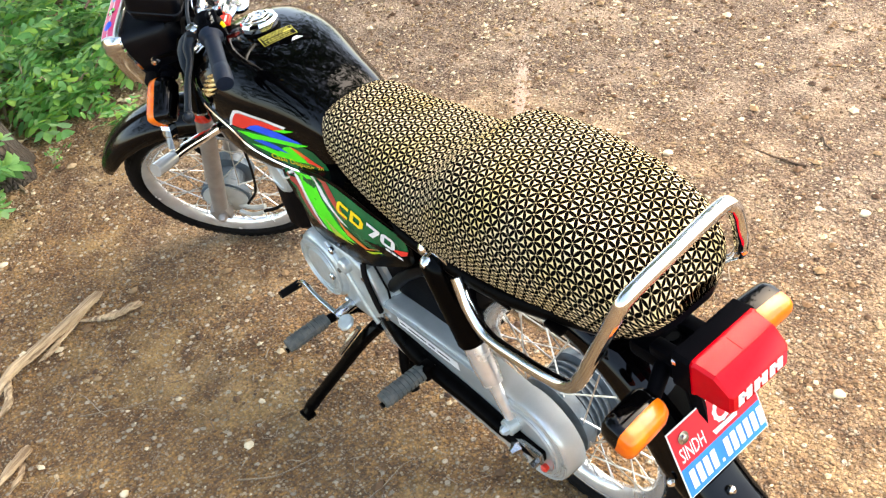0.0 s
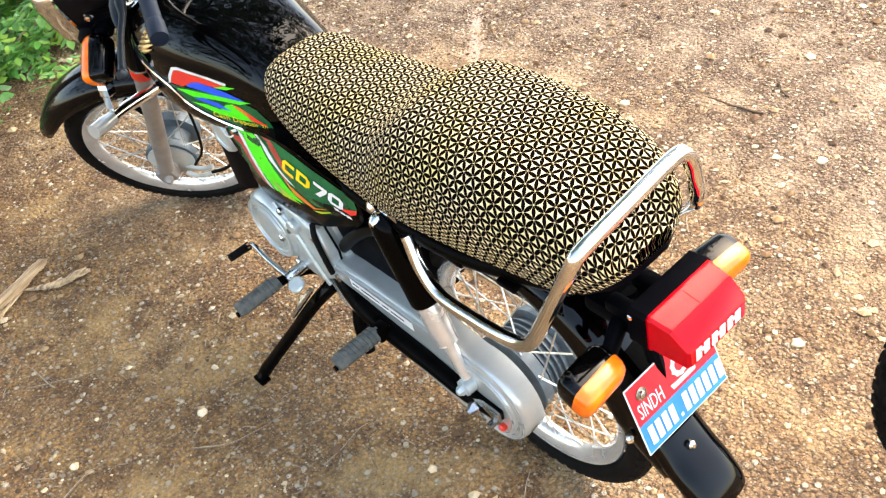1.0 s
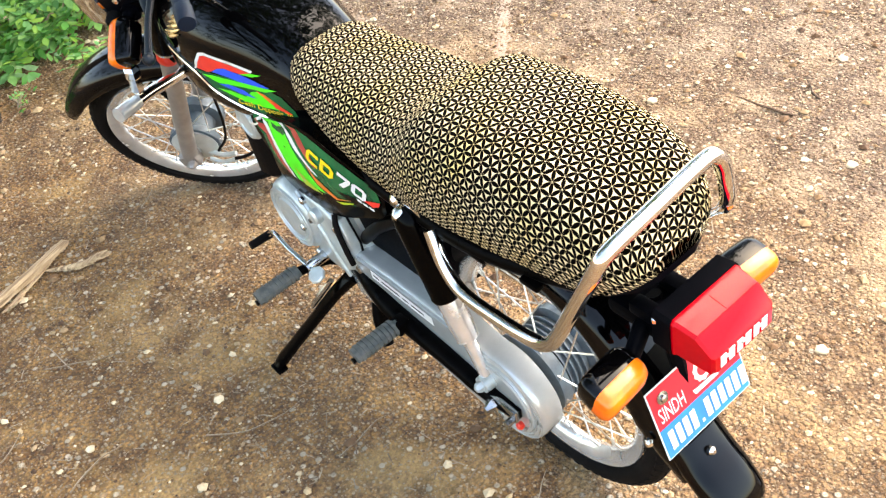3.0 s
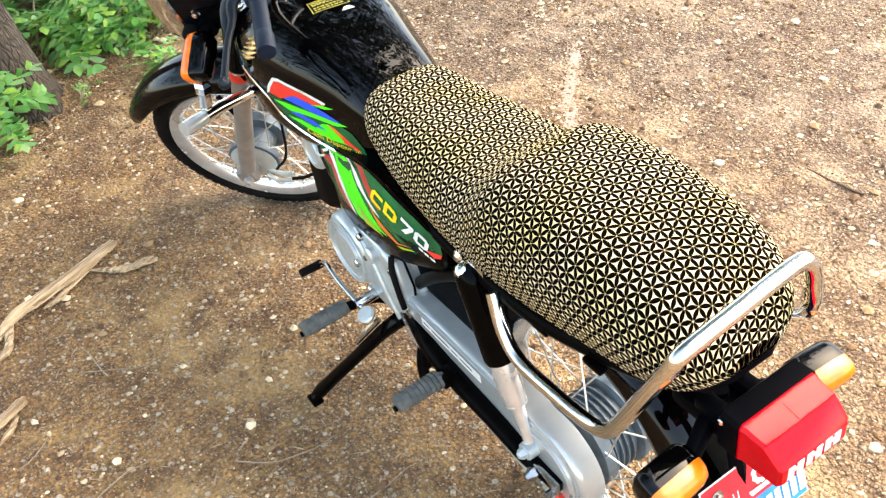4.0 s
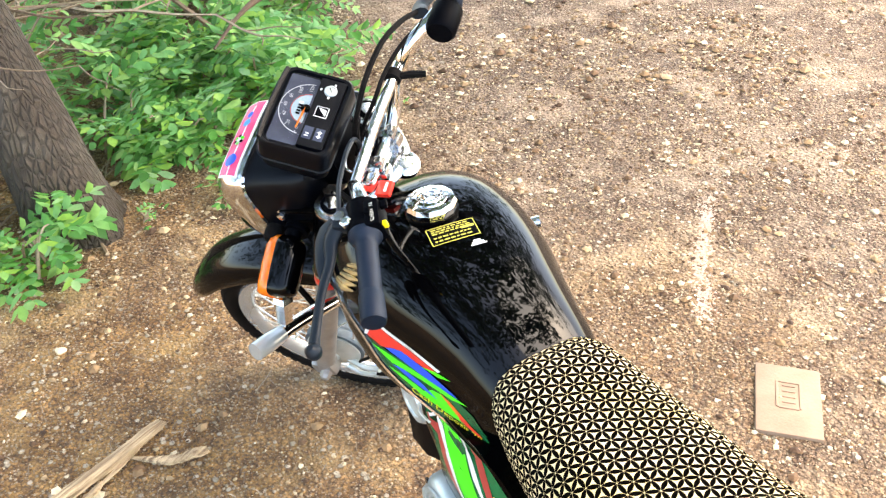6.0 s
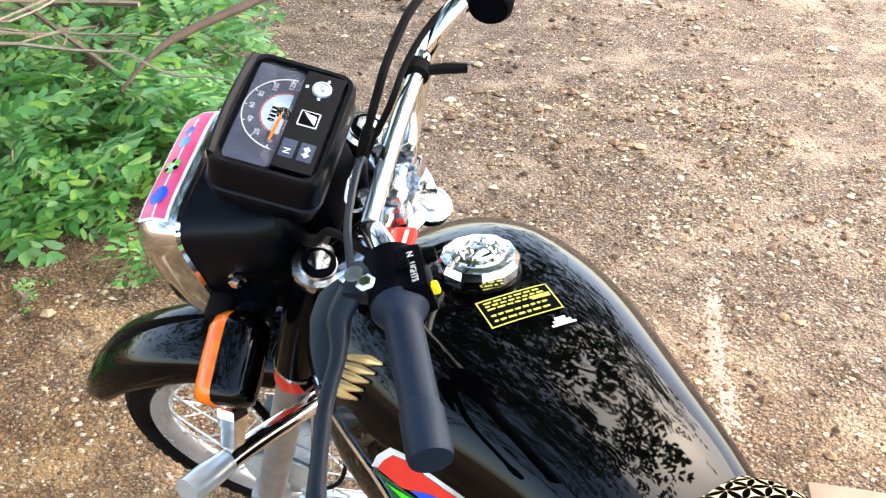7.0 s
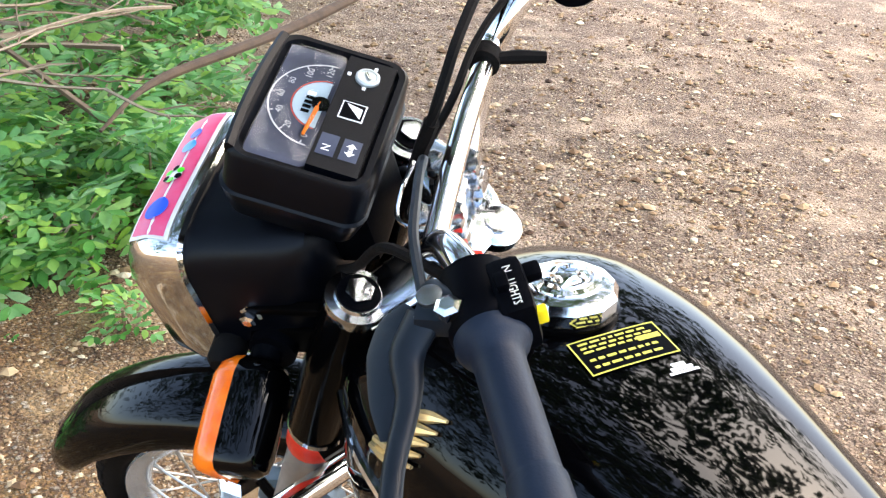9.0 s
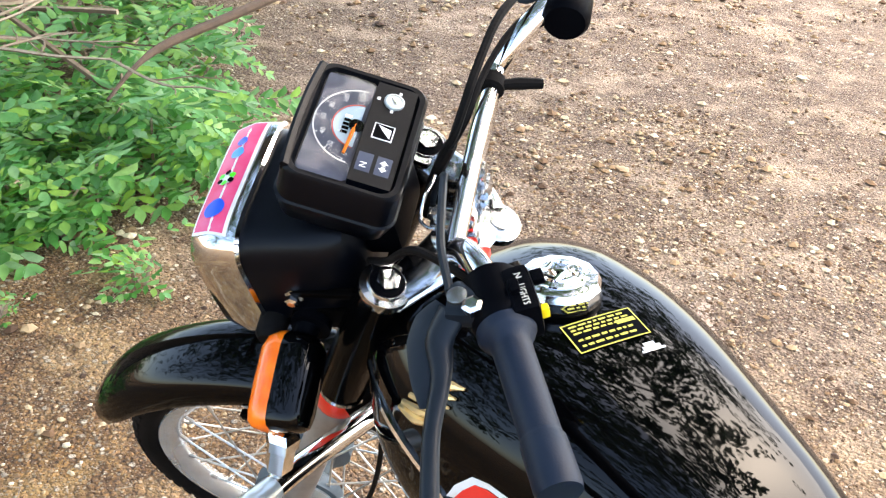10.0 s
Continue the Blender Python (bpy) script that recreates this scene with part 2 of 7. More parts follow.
def seat_material(a=0.0178):
    """Cream cloth printed with black petals along the edges of a lattice of triangles."""
    mt, nt, bs = nodes_of("petal_print_cloth")
    uv = nt.nodes.new("ShaderNodeUVMap")
    sep = nt.nodes.new("ShaderNodeSeparateXYZ")
    warp = node(nt, "ShaderNodeTexNoise", Scale=7.0, Detail=2.0)
    nt.links.new(uv.outputs[0], warp.inputs["Vector"])
    off = nt.nodes.new("ShaderNodeVectorMath")
    off.operation = "MULTIPLY_ADD"
    nt.links.new(warp.outputs["Color"], off.inputs[0])
    off.inputs[1].default_value = (0.010, 0.010, 0)
    nt.links.new(uv.outputs[0], off.inputs[2])
    nt.links.new(off.outputs[0], sep.inputs[0])
    # lattice coordinates
    yl = mathn(nt, "DIVIDE", sep.outputs[1], a * 0.8660254)
    xl = mathn(nt, "SUBTRACT", mathn(nt, "DIVIDE", sep.outputs[0], a), mathn(nt, "MULTIPLY", yl, 0.5))
    fx = mathn(nt, "FRACT", mathn(nt, "ADD", xl, 200.0))
    fy = mathn(nt, "FRACT", mathn(nt, "ADD", yl, 200.0))
    flip = mathn(nt, "GREATER_THAN", mathn(nt, "ADD", fx, fy), 1.0)
    keep = mathn(nt, "SUBTRACT", 1.0, flip)
    x = mathn(nt, "ADD", mathn(nt, "MULTIPLY", fx, keep), mathn(nt, "MULTIPLY", mathn(nt, "SUBTRACT", 1.0, fx), flip))
    y = mathn(nt, "ADD", mathn(nt, "MULTIPLY", fy, keep), mathn(nt, "MULTIPLY", mathn(nt, "SUBTRACT", 1.0, fy), flip))
    near = None
    for ox, oy in ((0.816, 0.816), (0.816, -0.632), (-0.632, 0.816)):
        p, q = mathn(nt, "SUBTRACT", x, float(ox)), mathn(nt, "SUBTRACT", y, float(oy))
        d = mathn(nt, "ADD", mathn(nt, "ADD", mathn(nt, "MULTIPLY", p, p), mathn(nt, "MULTIPLY", q, q)), mathn(nt, "MULTIPLY", p, q))
        near = d if near is None else mathn(nt, "MINIMUM", near, d)
    petal = ramp(nt, near, 0.532, 0.508)
    tone = noise_tex(nt, 9.0, 3.0)
    weave = noise_tex(nt, 1400.0, 2.0)
    cloth = mixc(nt, ramp(nt, tone, 0.46, 0.74), (0.80, 0.635, 0.41), (0.77, 0.58, 0.25))
    cloth = mixc(nt, mathn(nt, "MULTIPLY", weave, 0.35), cloth, (0.5, 0.38, 0.16))
    nt.links.new(mixc(nt, petal, cloth, (0.0015, 0.0013, 0.001)), bs.inputs["Base Color"])
    bs.inputs["Specular IOR Level"].default_value = 0.0
    bs.inputs["Roughness"].default_value = 0.75
    b = node(nt, "ShaderNodeBump", Strength=0.15, Distance=0.001)
    nt.links.new(mathn(nt, "SUBTRACT", weave, mathn(nt, "MULTIPLY", petal, -0.6)), b.inputs["Height"])
    nt.links.new(b.outputs[0], bs.inputs["Normal"])
    return mt


M_seat = seat_material()


def soil_material():
    """Brown trodden soil with pale grit, paler and sandier towards +x and +y."""
    mt, nt, bs = nodes_of("gritty_soil")
    tc = nt.nodes.new("ShaderNodeTexCoord")
    sep = nt.nodes.new("ShaderNodeSeparateXYZ")
    nt.links.new(tc.outputs["Object"], sep.inputs[0])
    big, mid, fine = noise_tex(nt, 1.3, 5), noise_tex(nt, 9.0, 6, 0.65), noise_tex(nt, 130.0, 5, 0.7)
    brown = mixc(nt, ramp(nt, mid, 0.3, 0.7), (0.19, 0.082, 0.019), (0.61, 0.325, 0.102))
    # second soil tone, the paler end of the grade by position
    dry = mixc(nt, ramp(nt, mid, 0.3, 0.7), (0.165, 0.094, 0.053), (0.47, 0.335, 0.225))
    side = mathn(nt, "ADD", mathn(nt, "ADD", mathn(nt, "MULTIPLY", sep.outputs[0], 0.5), mathn(nt, "MULTIPLY", sep.outputs[1], 0.13)), mathn(nt, "MULTIPLY", mathn(nt, "SUBTRACT", big, 0.5), 1.6))
    paleness = ramp(nt, side, -0.12, 0.78)
    base = mixc(nt, paleness, brown, dry)
    base = mixc(nt, mathn(nt, "MULTIPLY", ramp(nt, fine, 0.42, 0.58), 0.78), base, mixc(nt, ramp(nt, mid, 0.3, 0.7), (0.032, 0.017, 0.01), (0.12, 0.07, 0.042)))
    height = mathn(nt, "MULTIPLY", fine, 0.5)
    for scale, depth in ((95.0, 0.42), (34.0, 0.26)):
        warp = node(nt, "ShaderNodeTexNoise", Scale=scale * 0.8, Detail=3.0)
        nt.links.new(tc.outputs["Object"], warp.inputs["Vector"])
        bend = nt.nodes.new("ShaderNodeVectorMath")
        bend.operation = "MULTIPLY_ADD"
        bend.inputs[1].default_value = (0.9 / scale,) * 3
        nt.links.new(warp.outputs["Color"], bend.inputs[0])
        nt.links.new(tc.outputs["Object"], bend.inputs[2])
        clod = node(nt, "ShaderNodeTexVoronoi", Scale=scale, Randomness=1.0)
        nt.links.new(bend.outputs[0], clod.inputs["Vector"])
        # gaps between clods: relief lowered, and their shade painted into the colour
        gap = mathn(nt, "MULTIPLY", ramp(nt, clod.outputs["Distance"], 0.38, 0.72), depth)
        base = mixc(nt, gap, base, (0.05, 0.022, 0.009))
        height = mathn(nt, "SUBTRACT", height, mathn(nt, "MULTIPLY", gap, 1.2))
    bald = mathn(nt, "ADD", mathn(nt, "MULTIPLY", noise_tex(nt, 3.4, 5, 0.6), 0.75), mathn(nt, "MULTIPLY", mid, 0.25))
    base = mixc(nt, mathn(nt, "MULTIPLY", ramp(nt, bald, 0.50, 0.62), 0.7), base, mixc(nt, ramp(nt, fine, 0.35, 0.65), mixc(nt, paleness, (0.56, 0.350, 0.130), (0.58, 0.43, 0.30)), mixc(nt, paleness, (0.41, 0.238, 0.084), (0.38, 0.26, 0.17))))
    for scale, keep, tone in ((110.0, 0.30, (0.56, 0.42, 0.27)), (190.0, 0.34, (0.48, 0.34, 0.21)), (60.0, 0.12, (0.72, 0.60, 0.44))):
        vo = node(nt, "ShaderNodeTexVoronoi", Scale=scale, Randomness=1.0)
        nt.links.new(tc.outputs["Object"], vo.inputs["Vector"])
        sc = nt.nodes.new("ShaderNodeSeparateColor")
        nt.links.new(vo.outputs["Color"], sc.inputs[0])
        pick = mathn(nt, "GREATER_THAN", keep, sc.outputs[0])
        blob = mathn(nt, "MULTIPLY", ramp(nt, vo.outputs["Distance"], 0.46, 0.32), pick)
        base = mixc(nt, mathn(nt, "MULTIPLY", blob, 0.85), base, mixc(nt, sc.outputs[1], tone, tuple(v * 0.5 for v in tone)))
        height = mathn(nt, "ADD", height, mathn(nt, "MULTIPLY", blob, 0.7))
    nt.links.new(base, bs.inputs["Base Color"])
    bs.inputs["Roughness"].default_value = 0.92
    b = node(nt, "ShaderNodeBump", Strength=1.0, Distance=0.016)
    nt.links.new(height, b.inputs["Height"])
    nt.links.new(b.outputs[0], bs.inputs["Normal"])
    return mt


M_soil = soil_material()


def varied(name, tones, rough=0.8, per="island", translucent=0.0, bump=0.0):
    """A material whose pieces differ in tone."""
    mt, nt, bs = nodes_of(name)
    if per == "island":
        src = nt.nodes.new("ShaderNodeNewGeometry").outputs["Random Per Island"]
    else:
        src = nt.nodes.new("ShaderNodeObjectInfo").outputs["Random"]
    cr = nt.nodes.new("ShaderNodeValToRGB")
    while len(cr.color_ramp.elements) < len(tones):
        cr.color_ramp.elements.new(0.5)
    for i, tone in enumerate(tones):
        cr.color_ramp.elements[i].position = i / max(len(tones) - 1, 1)
        cr.color_ramp.elements[i].color = (*tone, 1)
    nt.links.new(src, cr.inputs[0])
    grain = noise_tex(nt, 60.0, 4)
    nt.links.new(mixc(nt, mathn(nt, "MULTIPLY", ramp(nt, grain, 0.35, 0.7), 0.4), cr.outputs[0], tuple(v * 0.55 for v in tones[0])), bs.inputs["Base Color"])
    bs.inputs["Roughness"].default_value = rough
    if bump:
        b = node(nt, "ShaderNodeBump", Strength=bump, Distance=0.003)
        nt.links.new(grain, b.inputs["Height"])
        nt.links.new(b.outputs[0], bs.inputs["Normal"])
    if translucent:
        tr = nt.nodes.new("ShaderNodeBsdfTranslucent")
        nt.links.new(cr.outputs[0], tr.inputs[0])
        mx = nt.nodes.new("ShaderNodeMixShader")
        mx.inputs[0].default_value = translucent
        nt.links.new(bs.outputs[0], mx.inputs[1])
        nt.links.new(tr.outputs[0], mx.inputs[2])
        nt.links.new(mx.outputs[0], nt.nodes["Material Output"].inputs[0])
    return mt


M_leaf = varied("green_leaf", [(0.04, 0.16, 0.025), (0.11, 0.36, 0.06), (0.19, 0.45, 0.17), (0.32, 0.56, 0.08), (0.28, 0.48, 0.24)], 0.5, translucent=0.4)
M_crown = varied("tree_leaf", [(0.02, 0.06, 0.018), (0.04, 0.10, 0.03), (0.06, 0.13, 0.035)], 0.55, translucent=0.25)
M_pebble = varied("pale_pebble", [(0.05, 0.022, 0.009), (0.16, 0.083, 0.035), (0.31, 0.19, 0.09), (0.54, 0.39, 0.22), (0.80, 0.67, 0.46)], 0.85)
M_twig = varied("dry_twig", [(0.15, 0.095, 0.055), (0.27, 0.19, 0.12), (0.46, 0.36, 0.25)], 0.85)


def bark_material():
    """Rough bark in long broken ridges."""
    mt, nt, bs = nodes_of("grey_brown_bark")
    tc = nt.nodes.new("ShaderNodeTexCoord")
    st = nt.nodes.new("ShaderNodeMapping")
    st.inputs["Scale"].default_value = (1.0, 1.0, 0.28)
    nt.links.new(tc.outputs["Object"], st.inputs["Vector"])
    n = node(nt, "ShaderNodeTexNoise", Scale=42.0, Detail=6.0, Roughness=0.65, Distortion=0.6)
    nt.links.new(st.outputs[0], n.inputs["Vector"])
    v = node(nt, "ShaderNodeTexVoronoi", Scale=58.0, Randomness=1.0)
    v.feature = "DISTANCE_TO_EDGE"
    nt.links.new(st.outputs[0], v.inputs["Vector"])
    crack = ramp(nt, v.outputs["Distance"], 0.22, 0.02)
    lichen = ramp(nt, noise_tex(nt, 6.0, 5), 0.52, 0.68)
    tone = mixc(nt, n.outputs["Fac"], (0.035, 0.025, 0.017), (0.125, 0.09, 0.062))
    tone = mixc(nt, mathn(nt, "MULTIPLY", lichen, 0.4), tone, (0.20, 0.17, 0.13))
    nt.links.new(mixc(nt, mathn(nt, "MULTIPLY", crack, 0.4), tone, (0.02, 0.014, 0.01)), bs.inputs["Base Color"])
    bs.inputs["Roughness"].default_value = 0.95
    b = node(nt, "ShaderNodeBump", Strength=1.0, Distance=0.02)
    nt.links.new(mathn(nt, "SUBTRACT", n.outputs["Fac"], mathn(nt, "MULTIPLY", crack, 0.7)), b.inputs["Height"])
    nt.links.new(b.outputs[0], bs.inputs["Normal"])
    return mt


M_bark = bark_material()
M_branch = surface("brown_branch_bark", (0.10, 0.058, 0.032), (0.05, 0.03, 0.018), 18, 0.85, bump=0.6, fine=90)


def wood_material(turn):
    """Split wood with its grain along one heading."""
    mt, nt, bs = nodes_of("split_pale_wood")
    tc = nt.nodes.new("ShaderNodeTexCoord")
    mp = nt.nodes.new("ShaderNodeMapping")
    mp.inputs["Rotation"].default_value = (0, 0, -turn)
    nt.links.new(tc.outputs["Object"], mp.inputs["Vector"])
    st = nt.nodes.new("ShaderNodeMapping")
    st.inputs["Scale"].default_value = (5, 120, 120)
    nt.links.new(mp.outputs[0], st.inputs["Vector"])
    n = node(nt, "ShaderNodeTexNoise", Scale=1.0, Detail=5.0, Roughness=0.65)
    nt.links.new(st.outputs[0], n.inputs["Vector"])
    stain = noise_tex(nt, 14.0, 4)
    tone = mixc(nt, ramp(nt, n.outputs["Fac"], 0.38, 0.62), (0.17, 0.10, 0.05), (0.60, 0.43, 0.25))
    nt.links.new(mixc(nt, mathn(nt, "MULTIPLY", ramp(nt, stain, 0.45, 0.7), 0.5), tone, (0.30, 0.19, 0.10)), bs.inputs["Base Color"])
    bs.inputs["Roughness"].default_value = 0.8
    b = node(nt, "ShaderNodeBump", Strength=0.9, Distance=0.002)
    nt.links.new(n.outputs["Fac"], b.inputs["Height"])
    nt.links.new(b.outputs[0], bs.inputs["Normal"])
    return mt


M_wood = wood_material(radians(27))
M_brick = surface("pale_fired_brick", (0.23, 0.150, 0.098), (0.32, 0.215, 0.148), 14, 0.9, bump=0.5, fine=150)
M_lime = surface("whitewash_crust", (0.44, 0.335, 0.26), (0.35, 0.25, 0.18), 20, 0.9, bump=0.5, fine=160)
M_pinkdust = surface("pink_brick_dust", (0.42, 0.27, 0.20), (0.48, 0.33, 0.26), 20, 0.9, bump=0.5, fine=160)

# ---- ground ----
rng = random.Random(5)


def ground_height(x, y):
    far = min(1.0, max(0.0, (math.hypot(x - 0.0, y - 0.6) - 0.8) / 3.0))
    v = Vector((x, y, 0))
    return (noise.noise(v * 1.1) * 0.03 + noise.noise(v * 4.0) * 0.009) * far + noise.noise(v * 11.0) * 0.0025 - 0.002


def build_ground():
    n = 150
    side = [math.copysign(abs(k) ** 2.2 * 4.0 + abs(k) ** 12 * 700 + abs(k) * 1.2, k) for k in (2 * i / n - 1 for i in range(n + 1))]
    verts = [(0.3 + x, 1.3 + y, ground_height(0.3 + x, 1.3 + y)) for y in side for x in side]
    faces = [[j * (n + 1) + i, j * (n + 1) + i + 1, (j + 1) * (n + 1) + i + 1, (j + 1) * (n + 1) + i] for j in range(n) for i in range(n)]
    ob = part("ground", Geo().add(verts, faces), M_soil)
    return tagged(ob, "brown trodden soil scattered with pale grit and small stones", "ground", kind="structure")


build_ground()

# ---- the motorcycle: own frame with y ahead, z up, its rear axle over the origin ----
LEAN, STEER_ANGLE = 6.17, 46.0
RAKE = radians(26.5)
HEAD = Vector((0, 1.325, 0))
STEER = Matrix.Translation(HEAD) @ Matrix.Rotation(radians(STEER_ANGLE), 4, Vector((0, -math.sin(RAKE), math.cos(RAKE)))) @ Matrix.Translation(-HEAD)
bike = thing("motorcycle", "black motorcycle with a cream patterned seat, leaning on its side stand", "motorcycle", m=Matrix.Rotation(radians(-LEAN), 4, "Y"))
ALONG_X = Matrix.Rotation(radians(90), 4, "Y")     # local z to the bike's right


def at_x(x, y, z, m=None):
    """A frame at a place whose local z points to the bike's left."""
    return Matrix.Translation((x, y, z)) @ Matrix.Rotation(radians(-90), 4, "Y")


def text_mesh(body, size, shear=0.0):
    cu = bpy.data.curves.new("lettering", "FONT")
    cu.body, cu.size, cu.shear, cu.resolution_u = body, size, shear, 2
    cu.align_x, cu.align_y = "CENTER", "CENTER"
    ob = new("lettering", cu)
    bpy.context.view_layer.update()
    me = bpy.data.meshes.new_from_object(ob.evaluated_get(bpy.context.evaluated_depsgraph_get()))
    bpy.data.objects.remove(ob)
    return me


def lettering(name, body, size, place, material, parent, shear=0.0, label="", cuts=0):
    """Flat lettering carried onto a surface by place(s, t)."""
    me = text_mesh(body, size, shear)
    for q in me.vertices:
        q.co = place(q.co.x, q.co.y)
    me.materials.clear()
    return part(name, me, material, parent, label)


def patch(name, outline, place, material, parent, label="", cell=0.02):
    """A thin printed shape: an outline of (s, t), cut into small faces and carried onto a surface by place(s, t)."""
    bm = bmesh.new()
    vs = [bm.verts.new((s, t, 0)) for s, t in outline]
    bm.faces.new(vs)
    lo = [min(q[i] for q in outline) for i in (0, 1)]
    hi = [max(q[i] for q in outline) for i in (0, 1)]
    for i in (0, 1):
        k = lo[i] + cell
        while k < hi[i] - 1e-6:
            no = Vector((1, 0, 0)) if i == 0 else Vector((0, 1, 0))
            bmesh.ops.bisect_plane(bm, geom=bm.verts[:] + bm.edges[:] + bm.faces[:], plane_co=no * k, plane_no=no)
            k += cell
    bmesh.ops.triangulate(bm, faces=bm.faces[:])
    me = bpy.data.meshes.new(name)
    for q in bm.verts:
        q.co = place(q.co.x, q.co.y)
    bm.to_mesh(me)
    bm.free()
    me.polygons.foreach_set("use_smooth", [True] * len(me.polygons))
    return part(name, me, material, parent, label)


# -- wheels --
def build_wheel(name, axle, radius, section, steer, hub_profile, label):
    """A spoked wheel; its hub is the part that carries tyre, rim and spokes."""
    m = at_x(*axle)
    s = STEER if steer else Matrix()
    hub = part(name, Geo().lathe(hub_profile, m, 36).xf(s), M_drum, bike, label)
    rc = radius - section * 0.92
    tyre = [(rc + section * 0.98 * math.cos(a) * (1.0 if math.cos(a) > 0 else 0.55), section * 0.86 * math.sin(a)) for a in (2 * math.pi * k / 20 for k in range(20))]
    part("tyre", Geo().ring(tyre, m, 72).xf(s), M_rubber, hub, "black ribbed rubber tyre, dusty at the edges")
    # tread blocks
    tread = Geo()
    for k in range(64):
        for side in (-1, 0, 1):
            a = 2 * math.pi * (k + 0.5 * (side == 0)) / 64
            tilt = side * 0.85
            rr = rc + section * 0.985 * math.cos(tilt)
            h = section * 0.86 * math.sin(tilt)
            mm = m @ Matrix.Rotation(a, 4, "Z") @ Matrix.Translation((rr, 0, h)) @ Matrix.Rotation(-tilt, 4, "Y")
            tread.add([mm @ Vector((0.0025 * (i > 3) - 0.002, (0.0085, -0.0085, -0.0085, 0.0085)[i % 4] * (0.85 if i > 3 else 1), (0.008, 0.008, -0.008, -0.008)[i % 4] * (0.85 if i > 3 else 1))) for i in range(8)],
                      [[4, 5, 6, 7], [0, 1, 5, 4], [1, 2, 6, 5], [2, 3, 7, 6], [3, 0, 4, 7]])
    part("tread", tread.xf(s), M_rubber, hub)
    rim_r = radius - section * 1.72
    w = section * 0.62
    prof = [(rim_r + 0.008, -w), (rim_r + 0.010, -w * 0.86), (rim_r - 0.002, -w * 0.72), (rim_r - 0.010, -w * 0.4), (rim_r - 0.013, 0), (rim_r - 0.010, w * 0.4), (rim_r - 0.002, w * 0.72), (rim_r + 0.010, w * 0.86), (rim_r + 0.008, w),
            (rim_r + 0.003, w * 0.98), (rim_r - 0.009, w * 0.75), (rim_r - 0.018, w * 0.4), (rim_r - 0.021, 0), (rim_r - 0.018, -w * 0.4), (rim_r - 0.009, -w * 0.75), (rim_r + 0.003, -w * 0.98)]
    part("rim", Geo().ring(prof, m, 72).xf(s), M_rim, hub, "chromed steel rim")
    flange = max(r for r, h in hub_profile[1:-1]) - 0.004
    half = max(abs(h) for r, h in hub_profile if r > flange - 0.012) - 0.006
    for k in range(36):
        side = 1 if k % 2 else -1
        lead = (1 if (k // 2) % 2 else -1) * 0.62
        a = 2 * math.pi * k / 36
        p0 = m @ Vector((flange * math.cos(a + lead), flange * math.sin(a + lead), side * half))
        p1 = m @ Vector(((rim_r - 0.02) * math.cos(a), (rim_r - 0.02) * math.sin(a), side * 0.004))
        g = Geo().tube([p0, p1], 0.0017, 5)
        d = (p0 - p1).normalized()
        g.tube([p1, p1 + d * 0.014], 0.003, 6)
        part("spoke", g.xf(s), M_spoke, hub)
    return hub


rear_wheel = build_wheel("rear_wheel", (0, 0, 0.279), 0.281, 0.033, False, [(0.01, -0.066), (0.066, -0.062), (0.082, -0.052), (0.084, -0.032), (0.070, -0.026), (0.070, 0.022), (0.082, 0.028), (0.084, 0.050), (0.06, 0.056), (0.03, 0.060), (0.012, 0.075)], "rear wheel with a finned alloy drum hub and wire spokes")
front_wheel = build_wheel("front_wheel", (0, 1.268, 0.262), 0.270, 0.030, True, [(0.012, -0.07), (0.05, -0.062), (0.062, -0.05), (0.062, -0.026), (0.04, -0.02), (0.038, 0.02), (0.058, 0.026), (0.066, 0.034), (0.066, 0.052), (0.03, 0.06), (0.012, 0.075)], "front wheel turned to the left, with an alloy drum hub and wire spokes")
hub_ribs = Geo()
for k in range(4):
    hub_ribs.ring([(0.069, -0.018 + k * 0.012), (0.077, -0.0165 + k * 0.012), (0.077, -0.0135 + k * 0.012), (0.069, -0.012 + k * 0.012)], at_x(0, 0, 0.279), 36)
part("cooling_rib", hub_ribs, M_drum, rear_wheel)
brake_plate = Geo().lathe([(0.058, 0.052), (0.060, 0.058), (0.045, 0.068), (0.018, 0.072), (0.018, 0.082), (0.008, 0.083)], at_x(0, 1.268, 0.262), 36)
brake_plate.tube([(-0.066, 1.24, 0.235), (-0.075, 1.20, 0.225), (-0.078, 1.165, 0.228)], 0.007, 8)
brake_plate.tube([(-0.07, 1.25, 0.215), (-0.078, 1.22, 0.2), (-0.08, 1.18, 0.205)], 0.006, 8)
part("brake_panel", brake_plate.xf(STEER), M_alu, front_wheel, "grey alloy brake panel")


# -- tank --
tank_w = smooth_curve([0.455, 0.47, 0.50, 0.56, 0.62, 0.70, 0.78, 0.85, 0.90, 0.935, 0.958, 0.970], [0.070, 0.083, 0.094, 0.108, 0.124, 0.147, 0.158, 0.153, 0.136, 0.106, 0.066, 0.02])
tank_top = smooth_curve([0.455, 0.48, 0.52, 0.60, 0.70, 0.78, 0.86, 0.91, 0.945, 0.962, 0.970], [0.745, 0.768, 0.790, 0.815, 0.831, 0.835, 0.828, 0.808, 0.775, 0.735, 0.70])
tank_low = smooth_curve([0.455, 0.55, 0.75, 0.90, 0.97], [0.635, 0.61, 0.60, 0.63, 0.66])
TANK_P = 2.9


def tank_mid(y):
    return tank_low(y) + 0.36 * (tank_top(y) - tank_low(y))


